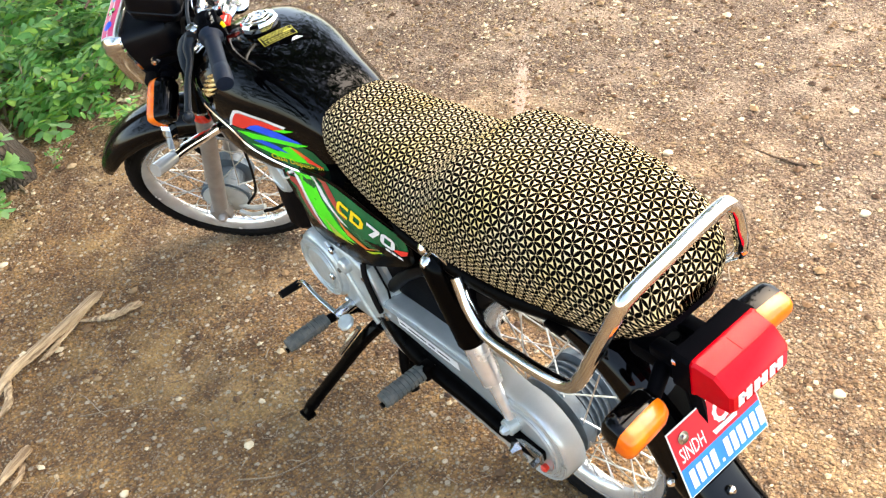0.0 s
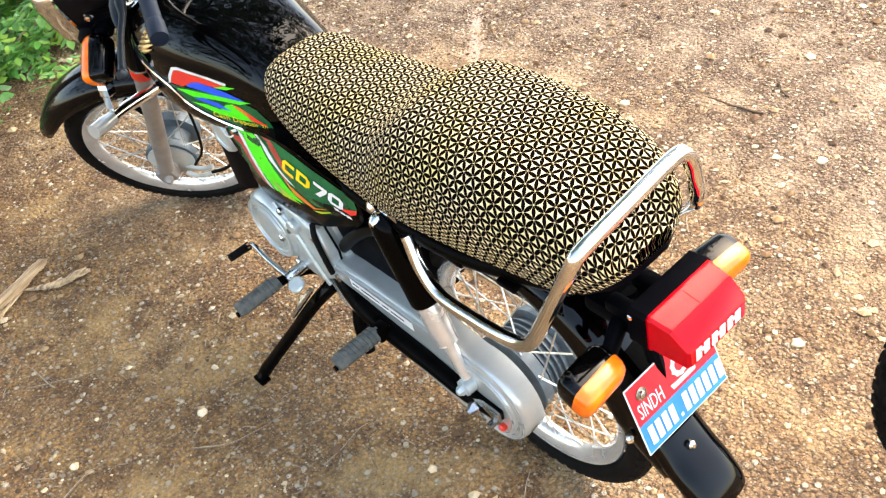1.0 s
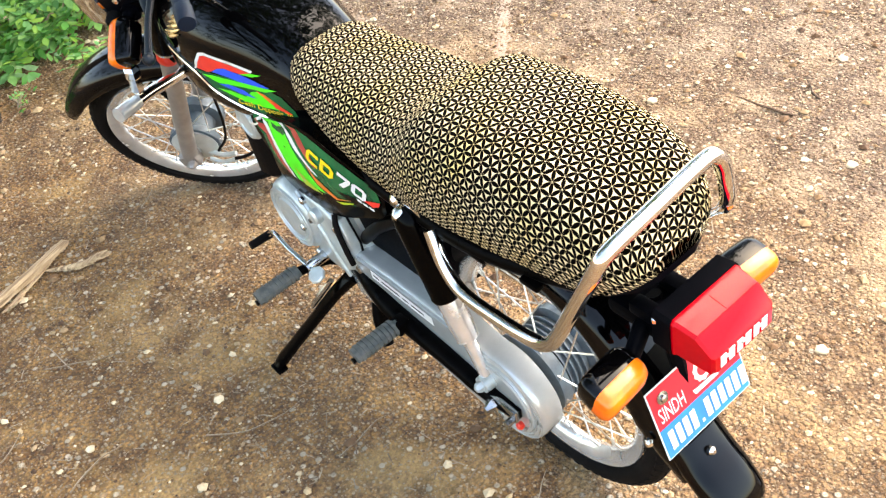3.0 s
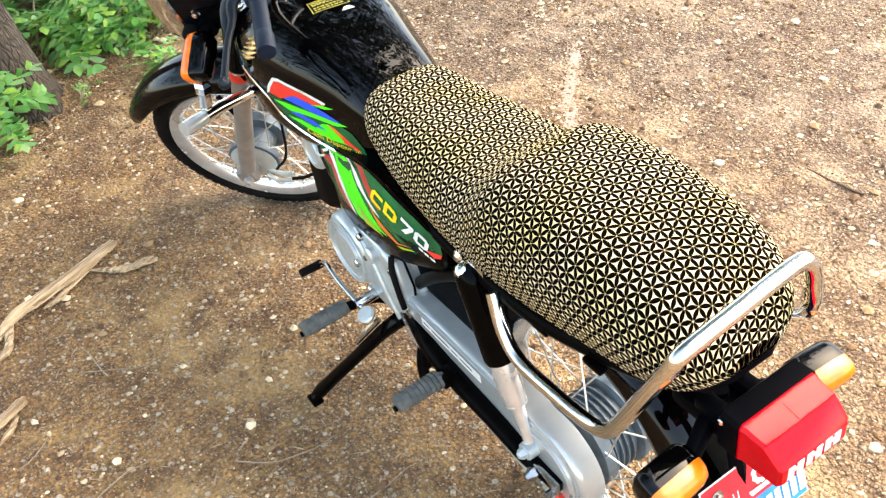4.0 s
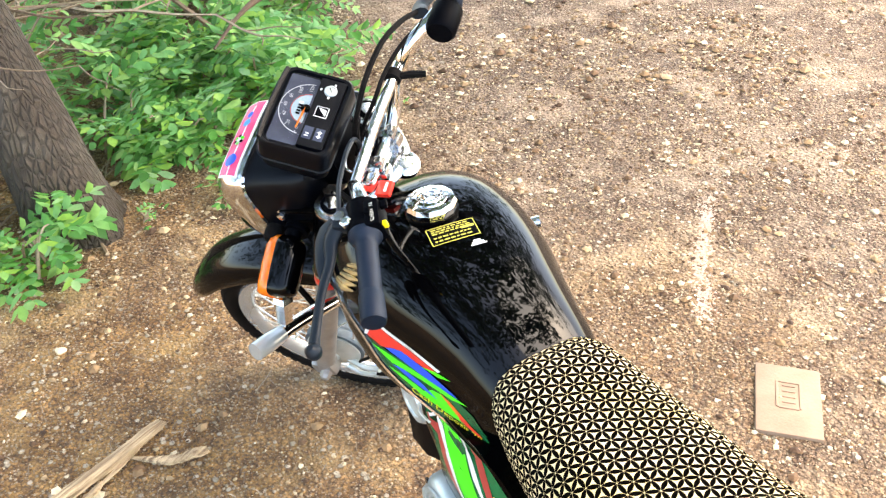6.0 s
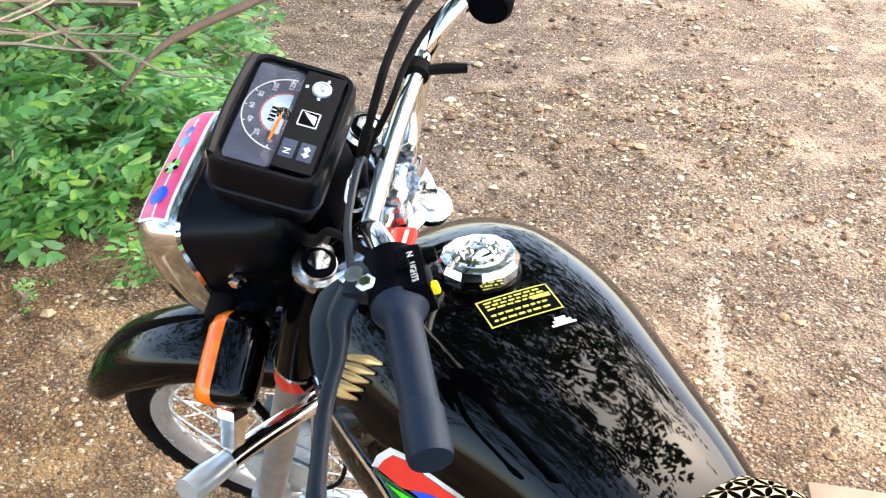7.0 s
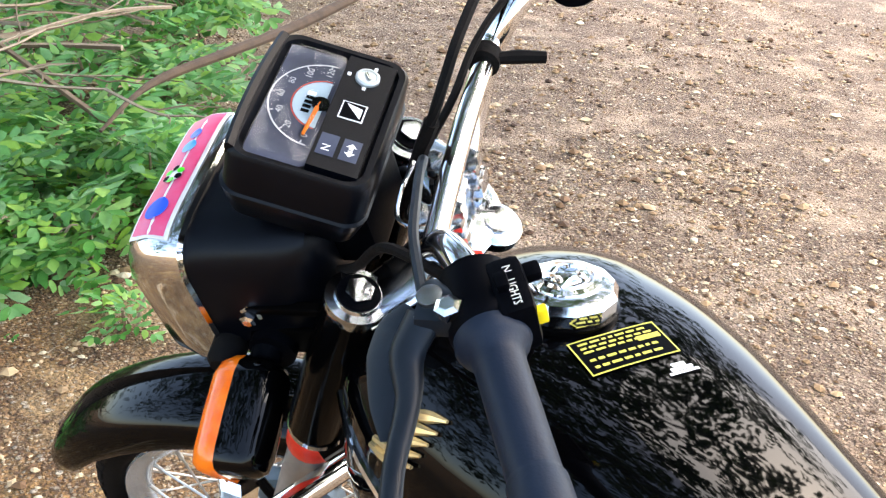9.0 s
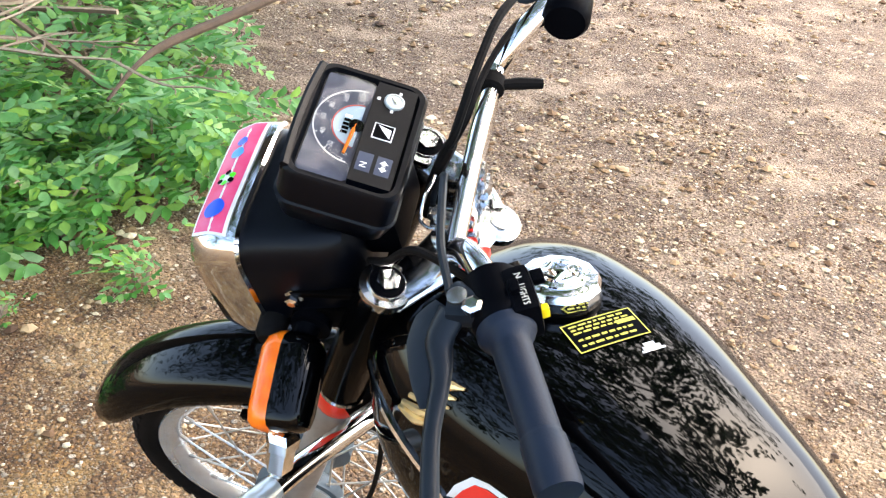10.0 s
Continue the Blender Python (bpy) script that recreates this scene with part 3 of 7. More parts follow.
def tank_x(y, z):
    """Half width of the tank at a height."""
    w, zt, zc, zb = tank_w(y), tank_top(y), tank_mid(y), tank_low(y)
    if z >= zc:
        u = min((z - zc) / (zt - zc), 1.0)
        x = w * (1 - u**TANK_P) ** (1 / TANK_P)
        ridge = zc + (zt - zc) * 0.52
        return x + 0.0035 * math.exp(-(((z - ridge) / 0.010) ** 2)) * min(1, w / 0.1)
    u = (zc - z) / (zc - zb)
    return w * (1 - 0.10 * u * u - 0.35 * max(0, u - 0.85))


def tank_z(x, y):
    w, zt, zc = tank_w(y), tank_top(y), tank_mid(y)
    return zc + (zt - zc) * (1 - min(1.0, abs(x) / w) ** TANK_P) ** (1 / TANK_P)


def build_tank():
    ys = [0.455, 0.46, 0.47, 0.485] + [0.50 + 0.02 * k for k in range(21)] + [0.912, 0.925, 0.938, 0.948, 0.957, 0.964, 0.968, 0.970]
    rings = []
    for y in ys:
        zt, zb = tank_top(y), tank_low(y)
        half = []
        for k in range(19):
            z = zb + (zt - zb) * math.sin(math.pi / 2 * k / 18) ** 0.9
            half.append((tank_x(y, z) if k < 18 else 0.0, z))
        # an even run over the crown
        crown = [(tank_w(y) * 0.6 * (1 - k / 8), 0) for k in range(8)]
        half = [q for q in half if q[0] > tank_w(y) * 0.62] + [(x, tank_z(x, y)) for x, _ in crown]
        half = half[:]
        n = 22
        # resample to n points by length
        acc = [0.0]
        for a, b in zip(half, half[1:]):
            acc.append(acc[-1] + math.hypot(b[0] - a[0], b[1] - a[1]))
        pts = []
        for k in range(n):
            d = acc[-1] * k / (n - 1)
            pts.append((float(np.interp(d, acc, [q[0] for q in half])), float(np.interp(d, acc, [q[1] for q in half]))))
        left = [(-x, y, z) for x, z in pts]
        right = [(x, y, z) for x, z in pts[:-1]][::-1]
        top = [(0, y, zt)]
        rings.append(left + top + right)
    g = Geo().loft(rings)
    return part("fuel_tank", g, M_black, bike, "glossy black steel fuel tank", sharp=50)


tank = build_tank()


def on_tank_side(lift=0.0012):
    return lambda y, z: Vector((-(tank_x(y, z) + lift), y, z))


def on_tank_top(lift=0.0012):
    return lambda x, y: Vector((x, y, tank_z(x, y) + lift))


# coloured flashes on the tank's side
SIDE = on_tank_side()
flash = [
    ("white_edge", [(0.742, 0.702), (0.733, 0.722), (0.716, 0.743), (0.698, 0.7475), (0.64, 0.741), (0.580, 0.733), (0.586, 0.727), (0.64, 0.735), (0.698, 0.741), (0.712, 0.737), (0.730, 0.708)], M_white, 0.0010),
    ("red_flash", [(0.733, 0.706), (0.724, 0.722), (0.712, 0.737), (0.698, 0.7405), (0.64, 0.7345), (0.586, 0.7265), (0.606, 0.719), (0.64, 0.721), (0.672, 0.718), (0.70, 0.705)], M_s_red, 0.0013),
    ("green_tip", [(0.618, 0.7185), (0.589, 0.7265), (0.560, 0.7285), (0.585, 0.7195)], M_s_green, 0.0016),
    ("blue_flash", [(0.690, 0.709), (0.672, 0.719), (0.655, 0.7235), (0.60, 0.716), (0.545, 0.704), (0.60, 0.6975), (0.648, 0.705)], M_s_blue, 0.0014),
    ("dark_green_field", [(0.736, 0.702), (0.705, 0.704), (0.65, 0.704), (0.56, 0.700), (0.520, 0.692), (0.498, 0.668), (0.495, 0.640), (0.53, 0.626), (0.59, 0.629), (0.655, 0.648), (0.703, 0.670)], M_s_dgreen, 0.0011),
    ("green_flash", [(0.722, 0.696), (0.690, 0.7005), (0.62, 0.7005), (0.565, 0.7015), (0.528, 0.7045), (0.562, 0.6925), (0.62, 0.690), (0.68, 0.686)], M_s_green, 0.0016),
    ("blue_streak", [(0.680, 0.684), (0.655, 0.6885), (0.62, 0.683), (0.592, 0.670), (0.63, 0.672)], M_s_blue, 0.0017),
    ("lower_green", [(0.690, 0.672), (0.655, 0.6735), (0.62, 0.668), (0.60, 0.684), (0.580, 0.689), (0.562, 0.672), (0.542, 0.657), (0.58, 0.652), (0.63, 0.654)], M_s_green, 0.0015),
    ("orange_streak", [(0.585, 0.690), (0.566, 0.686), (0.547, 0.677), (0.528, 0.668), (0.548, 0.6635), (0.562, 0.672)], M_s_orange, 0.0019),
    ("red_tail", [(0.550, 0.6765), (0.505, 0.6585), (0.516, 0.656), (0.550, 0.660)], M_s_red, 0.0021),
]
for nm, outline, mt, lift in flash:
    patch(nm, outline, on_tank_side(lift), mt, tank, cell=0.015)


def on_tank_line(s, t):
    y = 0.580 - s
    z = 0.6480 + t + 0.10 * abs(s) ** 1.2 * (1 if s < 0 else 0.35)
    return Vector((-(tank_x(y, z) + 0.002), y, z))


lettering("sticker_lettering", "Cash Deposit 70", 0.0205, on_tank_line, M_s_yellow, tank, 0.3, "yellow slanted lettering")
# chrome strip along the tank's lower front edge
part("chrome_strip", Geo().tube([(-(tank_x(y, z) + 0.001), y, z) for y, z in ((0.53, 0.622), (0.60, 0.625), (0.66, 0.642), (0.705, 0.664), (0.74, 0.694), (0.80, 0.716), (0.85, 0.728), (0.90, 0.738))], 0.0035, 6), M_chrome, tank)
# wing emblem near the tank's front
wing = Geo()
for k in range(5):
    row = [(0.812 - 0.004 * k, 0.757 + 0.008 * k), (0.788 - 0.004 * k, 0.760 + 0.0095 * k), (0.764 - 0.002 * k, 0.768 + 0.0085 * k)]
    wing.tube([(-(tank_x(y, z) + 0.003), y, z) for y, z in row], [0.003, 0.0052, 0.0015], 7)
part("wing_emblem", wing, M_gold, tank, "gold wing-shaped emblem")
# filler cap
capm = Matrix.Translation((-0.002, 0.781, tank_z(0, 0.781) - 0.004)) @ Matrix.Rotation(radians(-3), 4, "X")
cap_neck = part("cap_neck", Geo().lathe([(0.040, 0), (0.040, 0.006), (0.034, 0.010)], capm, 32), M_satin, tank)
capg = Geo()
rows = [(0.030, 0.006), (0.0385, 0.008), (0.0395, 0.018), (0.036, 0.0245), (0.028, 0.0265)]
g12 = []
for r, h in rows:
    g12.append([capm @ Vector((r * math.cos(2 * math.pi * k / 12), r * math.sin(2 * math.pi * k / 12), h)) for k in range(12)])
capg.loft(g12)
fuel_cap = part("fuel_cap", capg, M_chrome, tank, "chrome twelve-sided fuel cap", sharp=20)
boss = Geo().lathe([(0.026, 0.026), (0.026, 0.0285), (0.021, 0.030), (0.019, 0.028), (0.017, 0.031), (0.006, 0.032)], capm, 32)
for k in range(5):
    a = 2 * math.pi * k / 5
    boss.tube([capm @ Vector((0.018 * math.cos(a), 0.018 * math.sin(a), 0.030)), capm @ Vector((0.010 * math.cos(a + 0.5), 0.010 * math.sin(a + 0.5), 0.0335)), capm @ Vector((0.012 * math.cos(a + 1.2), 0.012 * math.sin(a + 1.2), 0.031))], 0.0022, 6)
part("cap_boss", boss, M_chrome, fuel_cap)


# caution label on the tank's top, with lines of unreadable print as bars
def label_xy(s, t):
    """Along the label's length and across it, from its lower left corner."""
    a = radians(-10)
    x = -0.040 + s * math.cos(a) - t * math.sin(a)
    y = 0.708 + s * math.sin(a) + t * math.cos(a)
    return x, y


def put_label(name, s0, t0, s1, t1, mt, lift):
    patch(name, [(s0, t0), (s1, t0), (s1, t1), (s0, t1)], lambda s, t: on_tank_top(lift)(*label_xy(s, t)), mt, caution, cell=0.012)


caution = patch("caution_label", [(0, 0), (0.072, 0), (0.072, 0.036), (0, 0.036)], lambda s, t: on_tank_top(0.0010)(*label_xy(s, t)), M_plastic, tank, "black caution label with yellow border and print", cell=0.012)
for s0, t0, s1, t1 in ((0, 0, 0.072, 0.0012), (0, 0.0348, 0.072, 0.036), (0, 0, 0.0012, 0.036), (0.0708, 0, 0.072, 0.036)):
    put_label("label_border", s0, t0, s1, t1, M_label, 0.0014)
put_label("yellow_panel", 0.050, 0.0195, 0.069, 0.0245, M_label, 0.0013)
lr = random.Random(2)
for row in range(5):
    t0 = (0.0300, 0.0255, 0.0212, 0.0125, 0.0055)[row]
    s0 = 0.006
    while s0 < 0.062:
        ln = lr.uniform(0.003, 0.008)
        put_label("print_bar", s0, t0, min(s0 + ln, 0.067), t0 + (0.0020 if row < 3 else 0.0024), M_label, 0.0017)
        s0 += ln + 0.0022
for s0, s1, t0, t1 in ((0.050, 0.074, -0.020, -0.0175), (0.053, 0.071, -0.0170, -0.0135), (0.056, 0.067, -0.0130, -0.0095)):
    patch("white_mark", [(s0, t0), (s1, t0), (s1, t1), (s0, t1)], lambda s, t: on_tank_top(0.0013)(*label_xy(s, t)), M_white, tank)

# -- seat --
seat_top = smooth_curve([-0.306, -0.298, -0.28, -0.246, -0.17, -0.06, 0.03, 0.075, 0.095, 0.115, 0.14, 0.17, 0.22, 0.30, 0.40, 0.47, 0.50, 0.518, 0.524], [0.752, 0.782, 0.808, 0.838, 0.862, 0.869, 0.866, 0.861, 0.850, 0.832, 0.813, 0.802, 0.795, 0.791, 0.790, 0.788, 0.776, 0.755, 0.735])
seat_low = smooth_curve([-0.306, -0.27, -0.14, -0.03, 0.08, 0.16, 0.28, 0.42, 0.524], [0.728, 0.712, 0.700, 0.684, 0.666, 0.652, 0.648, 0.662, 0.688])
seat_w = smooth_curve([-0.306, -0.299, -0.286, -0.262, -0.22, -0.12, 0.0, 0.10, 0.16, 0.26, 0.36, 0.44, 0.49, 0.512, 0.522, 0.524], [0.045, 0.072, 0.093, 0.111, 0.125, 0.138, 0.142, 0.139, 0.134, 0.125, 0.114, 0.101, 0.086, 0.070, 0.050, 0.042])


def build_seat():
    ys = [-0.306, -0.304, -0.299, -0.292, -0.282, -0.270] + [-0.258 + 0.014 * k for k in range(55)] + [0.508, 0.514, 0.519, 0.522, 0.524]
    ys = sorted(set(round(y, 4) for y in ys))
    n = 25
    rings, us, vs = [], [], []
    run, last = 0.0, None
    for y in ys:
        w, zt, zb = seat_w(y), seat_top(y), seat_low(y)
        ring, u = [], []
        pts = []
        for k in range(2 * n + 1):
            a = math.pi * (k / (2 * n))
            c, s = math.cos(a), math.sin(a)
            x = -w * math.copysign(abs(c) ** 0.62, c)
            z = zb + (zt - zb) * abs(s) ** 0.50
            tuck = 1 - 0.13 * max(0.0, 1 - (z - zb) / max(0.5 * (zt - zb), 1e-6)) ** 2
            pts.append((x * tuck, z))
        acc = [0.0]
        for p, q in zip(pts, pts[1:]):
            acc.append(acc[-1] + math.hypot(q[0] - p[0], q[1] - p[1]))
        mid = acc[-1] / 2
        even = []
        for k in range(2 * n + 1):
            d = acc[-1] * k / (2 * n)
            x, z = float(np.interp(d, acc, [p[0] for p in pts])), float(np.interp(d, acc, [p[1] for p in pts]))
            wob = noise.noise(Vector((x * 9, y * 9, z * 9))) * 0.0025
            even.append((x * (1 + wob * 4), y, z + wob))
            u.append(d - mid)
        if last is not None:
            run += math.hypot(y - last[0], zt - last[1])
        last = (y, zt)
        rings.append(even)
        us.append(u)
        vs.append(run)
    m = 2 * n + 1
    verts = [q for r in rings for q in r]
    faces, uvs = [], []
    for a in range(len(ys) - 1):
        for i in range(m - 1):
            quad = [(a, i), (a, i + 1), (a + 1, i + 1), (a + 1, i)]
            faces.append([p * m + q for p, q in quad])
            uvs.append([(vs[p], us[p][q]) for p, q in quad])
    for a, order in ((0, 1), (len(ys) - 1, -1)):
        face = [(a, i) for i in range(m)][::order]
        faces.append([p * m + q for p, q in face])
        uvs.append([(vs[p], us[p][q]) for p, q in face])
    me = bpy.data.meshes.new("seat")
    me.from_pydata(verts, [], faces)
    layer = me.uv_layers.new(name="cloth")
    flat = [c for face in uvs for q in face for c in q]
    layer.data.foreach_set("uv", flat)
    me.polygons.foreach_set("use_smooth", [True] * len(me.polygons))
    seat = part("seat", me, M_seat, bike, "long padded seat in cream cloth printed with black petals")
    base = Geo()
    rr = []
    for y in ys[::3]:
        w, zb = seat_w(y) * 0.80, seat_low(y)
        rr.append([(-w, y, zb + 0.006), (w, y, zb + 0.006), (w * 0.94, y, zb - 0.014), (-w * 0.94, y, zb - 0.014)])
    part("seat_base", base.loft(rr), M_plastic, seat, "black seat pan")
    return seat


build_seat()

# -- frame and body under the seat --
fr = Geo()
for s in (-1, 1):
    fr.tube([(0.10 * s, 0.46, 0.60), (0.105 * s, 0.30, 0.635), (0.11 * s, 0.14, 0.638), (0.112 * s, -0.02, 0.655), (0.10 * s, -0.16, 0.685), (0.085 * s, -0.24, 0.70)], 0.014, 10)
    fr.tube([(0.06 * s, 0.55, 0.56), (0.07 * s, 0.47, 0.42), (0.075 * s, 0.42, 0.30)], 0.02, 10)
    fr.tube([(0.08 * s, 0.44, 0.36), (0.098 * s, 0.30, 0.50), (0.108 * s, 0.15, 0.62)], 0.013, 10)
fr.tube([(0, 0.92, 0.74), (0, 0.75, 0.68), (0, 0.55, 0.60), (0, 0.42, 0.44)], 0.03, 12)
fr.tube([(-0.10, -0.18, 0.69), (0, -0.2, 0.70), (0.10, -0.18, 0.69)], 0.012, 8)
part("frame", fr, M_frame, bike, "black painted steel frame tubes")
part("battery_box", Geo().box((0, 0.35, 0.50), (0.16, 0.30, 0.26), 0.02), M_plastic, bike)
part("inner_mudguard", Geo().box((0, 0.245, 0.47), (0.13, 0.05, 0.30), 0.015), M_plastic, bike)
seat_bolt = Geo().box((-0.118, 0.12, 0.662), (0.016, 0.04, 0.012), 0.003)
seat_bolt.lathe([(0.011, 0), (0.012, 0.007), (0.006, 0.012)], at_x(-0.118, 0.168, 0.655), 12)
part("seat_bolt", seat_bolt, M_chrome, bike)
for y, z in ((-0.145, 0.672), (-0.03, 0.652)):
    part("seat_bracket", Geo().box((-0.118, y, z), (0.016, 0.036, 0.01), 0.003), M_frame, bike)


rear_path = [(0.20, 0.545), (0.10, 0.605), (0.0, 0.622), (-0.10, 0.606), (-0.19, 0.555), (-0.26, 0.475), (-0.30, 0.41), (-0.335, 0.362), (-0.372, 0.325)]


def trough(path, centre, half, drop, thick, widen=None):
    """A rounded trough swept along a path of (y, z), its outside facing away from a centre."""
    pts = rounded_path([(0, y, z) for y, z in path], 5)
    c = Vector((0, *centre))
    rings = []
    for i, q in enumerate(pts):
        d = (pts[min(i + 1, len(pts) - 1)] - pts[max(i - 1, 0)]).normalized()
        nrm = Vector((0, -d.z, d.y))
        if nrm.dot(q - c) < 0:
            nrm = -nrm
        f = i / (len(pts) - 1)
        h = half * (widen(f) if widen else 1.0)
        dr = drop * (widen(f) if widen else 1.0)
        outer, inner = [], []
        for k in range(17):
            a = math.pi * (k / 16)
            x = -h * math.copysign(abs(math.cos(a)) ** 0.75, math.cos(a))
            up = dr * (abs(math.sin(a)) ** 0.85 - 1)
            outer.append(q + Vector((x, 0, 0)) + nrm * up)
            inner.append(q + Vector((x * (1 - thick / h), 0, 0)) + nrm * (up - thick))
        rings.append(outer + inner[::-1])
    return Geo().loft(rings)


rear_guard = part("rear_mudguard", trough(rear_path, (0.0, 0.279), 0.062, 0.043, 0.003, lambda f: 1.0 if f < 0.75 else 1.0 - 0.55 * (f - 0.75)), M_black, bike, "glossy black rear mudguard", sharp=60)
part("mud_flap", trough([(-0.338, 0.366), (-0.364, 0.338), (-0.396, 0.310), (-0.424, 0.278), (-0.433, 0.255)], (0.0, 0.279), 0.053, 0.028, 0.003, lambda f: 1.0 + 0.04 * f), M_black, rear_guard, "black rounded mudguard flap", sharp=60)
for x, y, z in ((-0.066, -0.291, 0.372), (-0.004, -0.357, 0.347), (0.062, -0.305, 0.36)):
    part("mudguard_bolt", Geo().lathe([(0.007, 0), (0.0075, 0.006), (0.004, 0.010)], Matrix.Translation((x, y, z)) @ Vector((x * 6, -1, 0.3)).to_track_quat("Z", "Y").to_matrix().to_4x4(), 10), M_chrome, rear_guard)

# -- rear shock absorbers, swing arm, chain case --
for s in (-1, 1):
    top, low = Vector((0.122 * s, 0.146, 0.645)), Vector((0.125 * s, 0.024, 0.312))
    ax = low - top
    mm = Matrix.Translation(top) @ ax.to_track_quat("Z", "Y").to_matrix().to_4x4()
    ln = ax.length
    shock = part("shock_absorber", Geo().lathe([(0.012, -0.012), (0.024, 0.0), (0.0265, 0.02), (0.027, ln * 0.47), (0.025, ln * 0.485)], mm, 24), M_satin, bike, "black shock absorber with a chromed lower sleeve")
    part("sleeve", Geo().lathe([(0.021, ln * 0.475), (0.0225, ln * 0.50), (0.0225, ln * 0.64), (0.0205, ln * 0.70), (0.0205, ln * 0.73), (0.012, ln * 0.745), (0.011, ln * 0.96)], mm, 24), M_rim, shock)
    eye = Geo()
    eye.lathe([(0.016, -0.016), (0.017, 0), (0.016, 0.016)], at_x(low.x, low.y, low.z), 18)
    eye.lathe([(0.010, 0.014), (0.010, 0.024), (0.005, 0.03)], at_x(low.x, low.y, low.z) if s < 0 else at_x(low.x, low.y, low.z) @ Matrix.Rotation(math.pi, 4, "X"), 6)
    part("lower_eye", eye, M_alu, shock)
    topb = Geo().lathe([(0.015, -0.012), (0.015, 0.012), (0.012, 0.018), (0.006, 0.024)], at_x(top.x, top.y, top.z) if s < 0 else at_x(top.x, top.y, top.z) @ Matrix.Rotation(math.pi, 4, "X"), 14)
    part("domed_nut", topb, M_chrome, shock)
swing = Geo()
for s in (-1, 1):
    swing.tube([(0.10 * s, 0.44, 0.318), (0.131 * s, 0.30, 0.312), (0.134 * s, 0.12, 0.300), (0.133 * s, 0.03, 0.286), (0.126 * s, -0.05, 0.279)], [0.021, 0.021, 0.018, 0.016, 0.013], 10)
part("swing_arm", swing, M_frame, bike, "black steel swing arm")


def stadium(pts_front, centre, r, a0, a1, n=14):
    arc = [(centre[0] + r * math.cos(a0 + (a1 - a0) * k / n), centre[1] + r * math.sin(a0 + (a1 - a0) * k / n)) for k in range(n + 1)]
    return pts_front + arc


case_outline = stadium([(0.06, 0.180), (0.25, 0.206), (0.46, 0.238), (0.478, 0.30), (0.452, 0.372), (0.30, 0.384), (0.12, 0.386)], (-0.002, 0.279), 0.096, radians(78), radians(275), 18)
chain_case = part("chain_case", Geo().plate_x(case_outline, -0.070, -0.116, 0.013, 3), M_silver, bike, "silver painted enclosed chain case")
rim_case = stadium([(0.07, 0.198), (0.25, 0.222), (0.44, 0.25), (0.452, 0.30), (0.43, 0.364), (0.30, 0.377), (0.12, 0.376)], (-0.002, 0.279), 0.077, radians(78), radians(275), 18)
part("raised_panel", Geo().plate_x(rim_case, -0.112, -0.1215, 0.005, 2), M_silver, chain_case)
for rr in (0.090, 0.082, 0.069):
    ridge = []
    for k in range(25):
        a = radians(64 + 206 * k / 24)
        ridge.append((-0.1155 if rr > 0.078 else -0.1215, -0.002 + rr * math.cos(a), 0.279 + rr * math.sin(a)))
    part("ridge", Geo().tube(ridge, 0.003, 6, 1), M_silver, chain_case)
part("white_strip", Geo().add([(-0.1232, 0.352, 0.372), (-0.1232, 0.165, 0.370), (-0.1232, 0.165, 0.348), (-0.1232, 0.352, 0.350)], [[0, 1, 2, 3]]), M_white, chain_case)
strip = Geo()
for y0, y1 in ((0.345, 0.325), (0.318, 0.262), (0.255, 0.235), (0.228, 0.19)):
    for z0, h in ((0.3630, 0.0045),):
        k = 0.015 * (y0 - 0.26)
        strip.add([(-0.1240, y0, z0 + k), (-0.1240, y1, z0 + 0.015 * (y1 - 0.26)), (-0.1240, y1, z0 - h + 0.015 * (y1 - 0.26)), (-0.1240, y0, z0 - h + k)], [[0, 1, 2, 3]])
part("print_bar", strip, M_frame, chain_case)
for y, z in ((0.40, 0.340), (0.02, 0.212)):
    part("case_screw", Geo().lathe([(0.010, 0), (0.010, 0.004), (0.006, 0.007)], at_x(-0.1205, y, z), 12), M_steel, chain_case)
part("red_tip", Geo().lathe([(0.007, 0), (0.008, 0.008), (0.004, 0.012)], at_x(-0.1215, -0.045, 0.243), 10), M_reflex, chain_case)
adj = Geo().box((-0.135, -0.02, 0.283), (0.01, 0.07, 0.028), 0.004)
adj.lathe([(0.014, 0), (0.014, 0.01), (0.008, 0.018), (0.006, 0.024)], at_x(-0.137, 0.0, 0.281), 6)
adj.lathe([(0.007, 0), (0.007, 0.018)], at_x(-0.137, -0.045, 0.274), 6)
part("chain_adjuster", adj, M_steel, bike)

# -- chrome grab rail --
rail = [(-0.128, 0.075, 0.650), (-0.138, 0.045, 0.600), (-0.144, 0.0, 0.572), (-0.149, -0.09, 0.581), (-0.152, -0.165, 0.596), (-0.152, -0.203, 0.615), (-0.149, -0.228, 0.655), (-0.137, -0.275, 0.762), (-0.130, -0.295, 0.808), (-0.117, -0.302, 0.830), (-0.040, -0.304, 0.844)]
rail += [(0.052, -0.305, 0.856), (0.074, -0.307, 0.852), (0.086, -0.310, 0.828), (0.100, -0.305, 0.755), (0.130, -0.250, 0.680), (0.139, -0.195, 0.625), (0.139, -0.09, 0.598), (0.138, 0.0, 0.577), (0.136, 0.045, 0.605), (0.128, 0.075, 0.650)]
part("grab_rail", Geo().tube(rail, 0.0115, 12, 6), M_chrome, bike, "chromed tubular grab rail behind the seat")

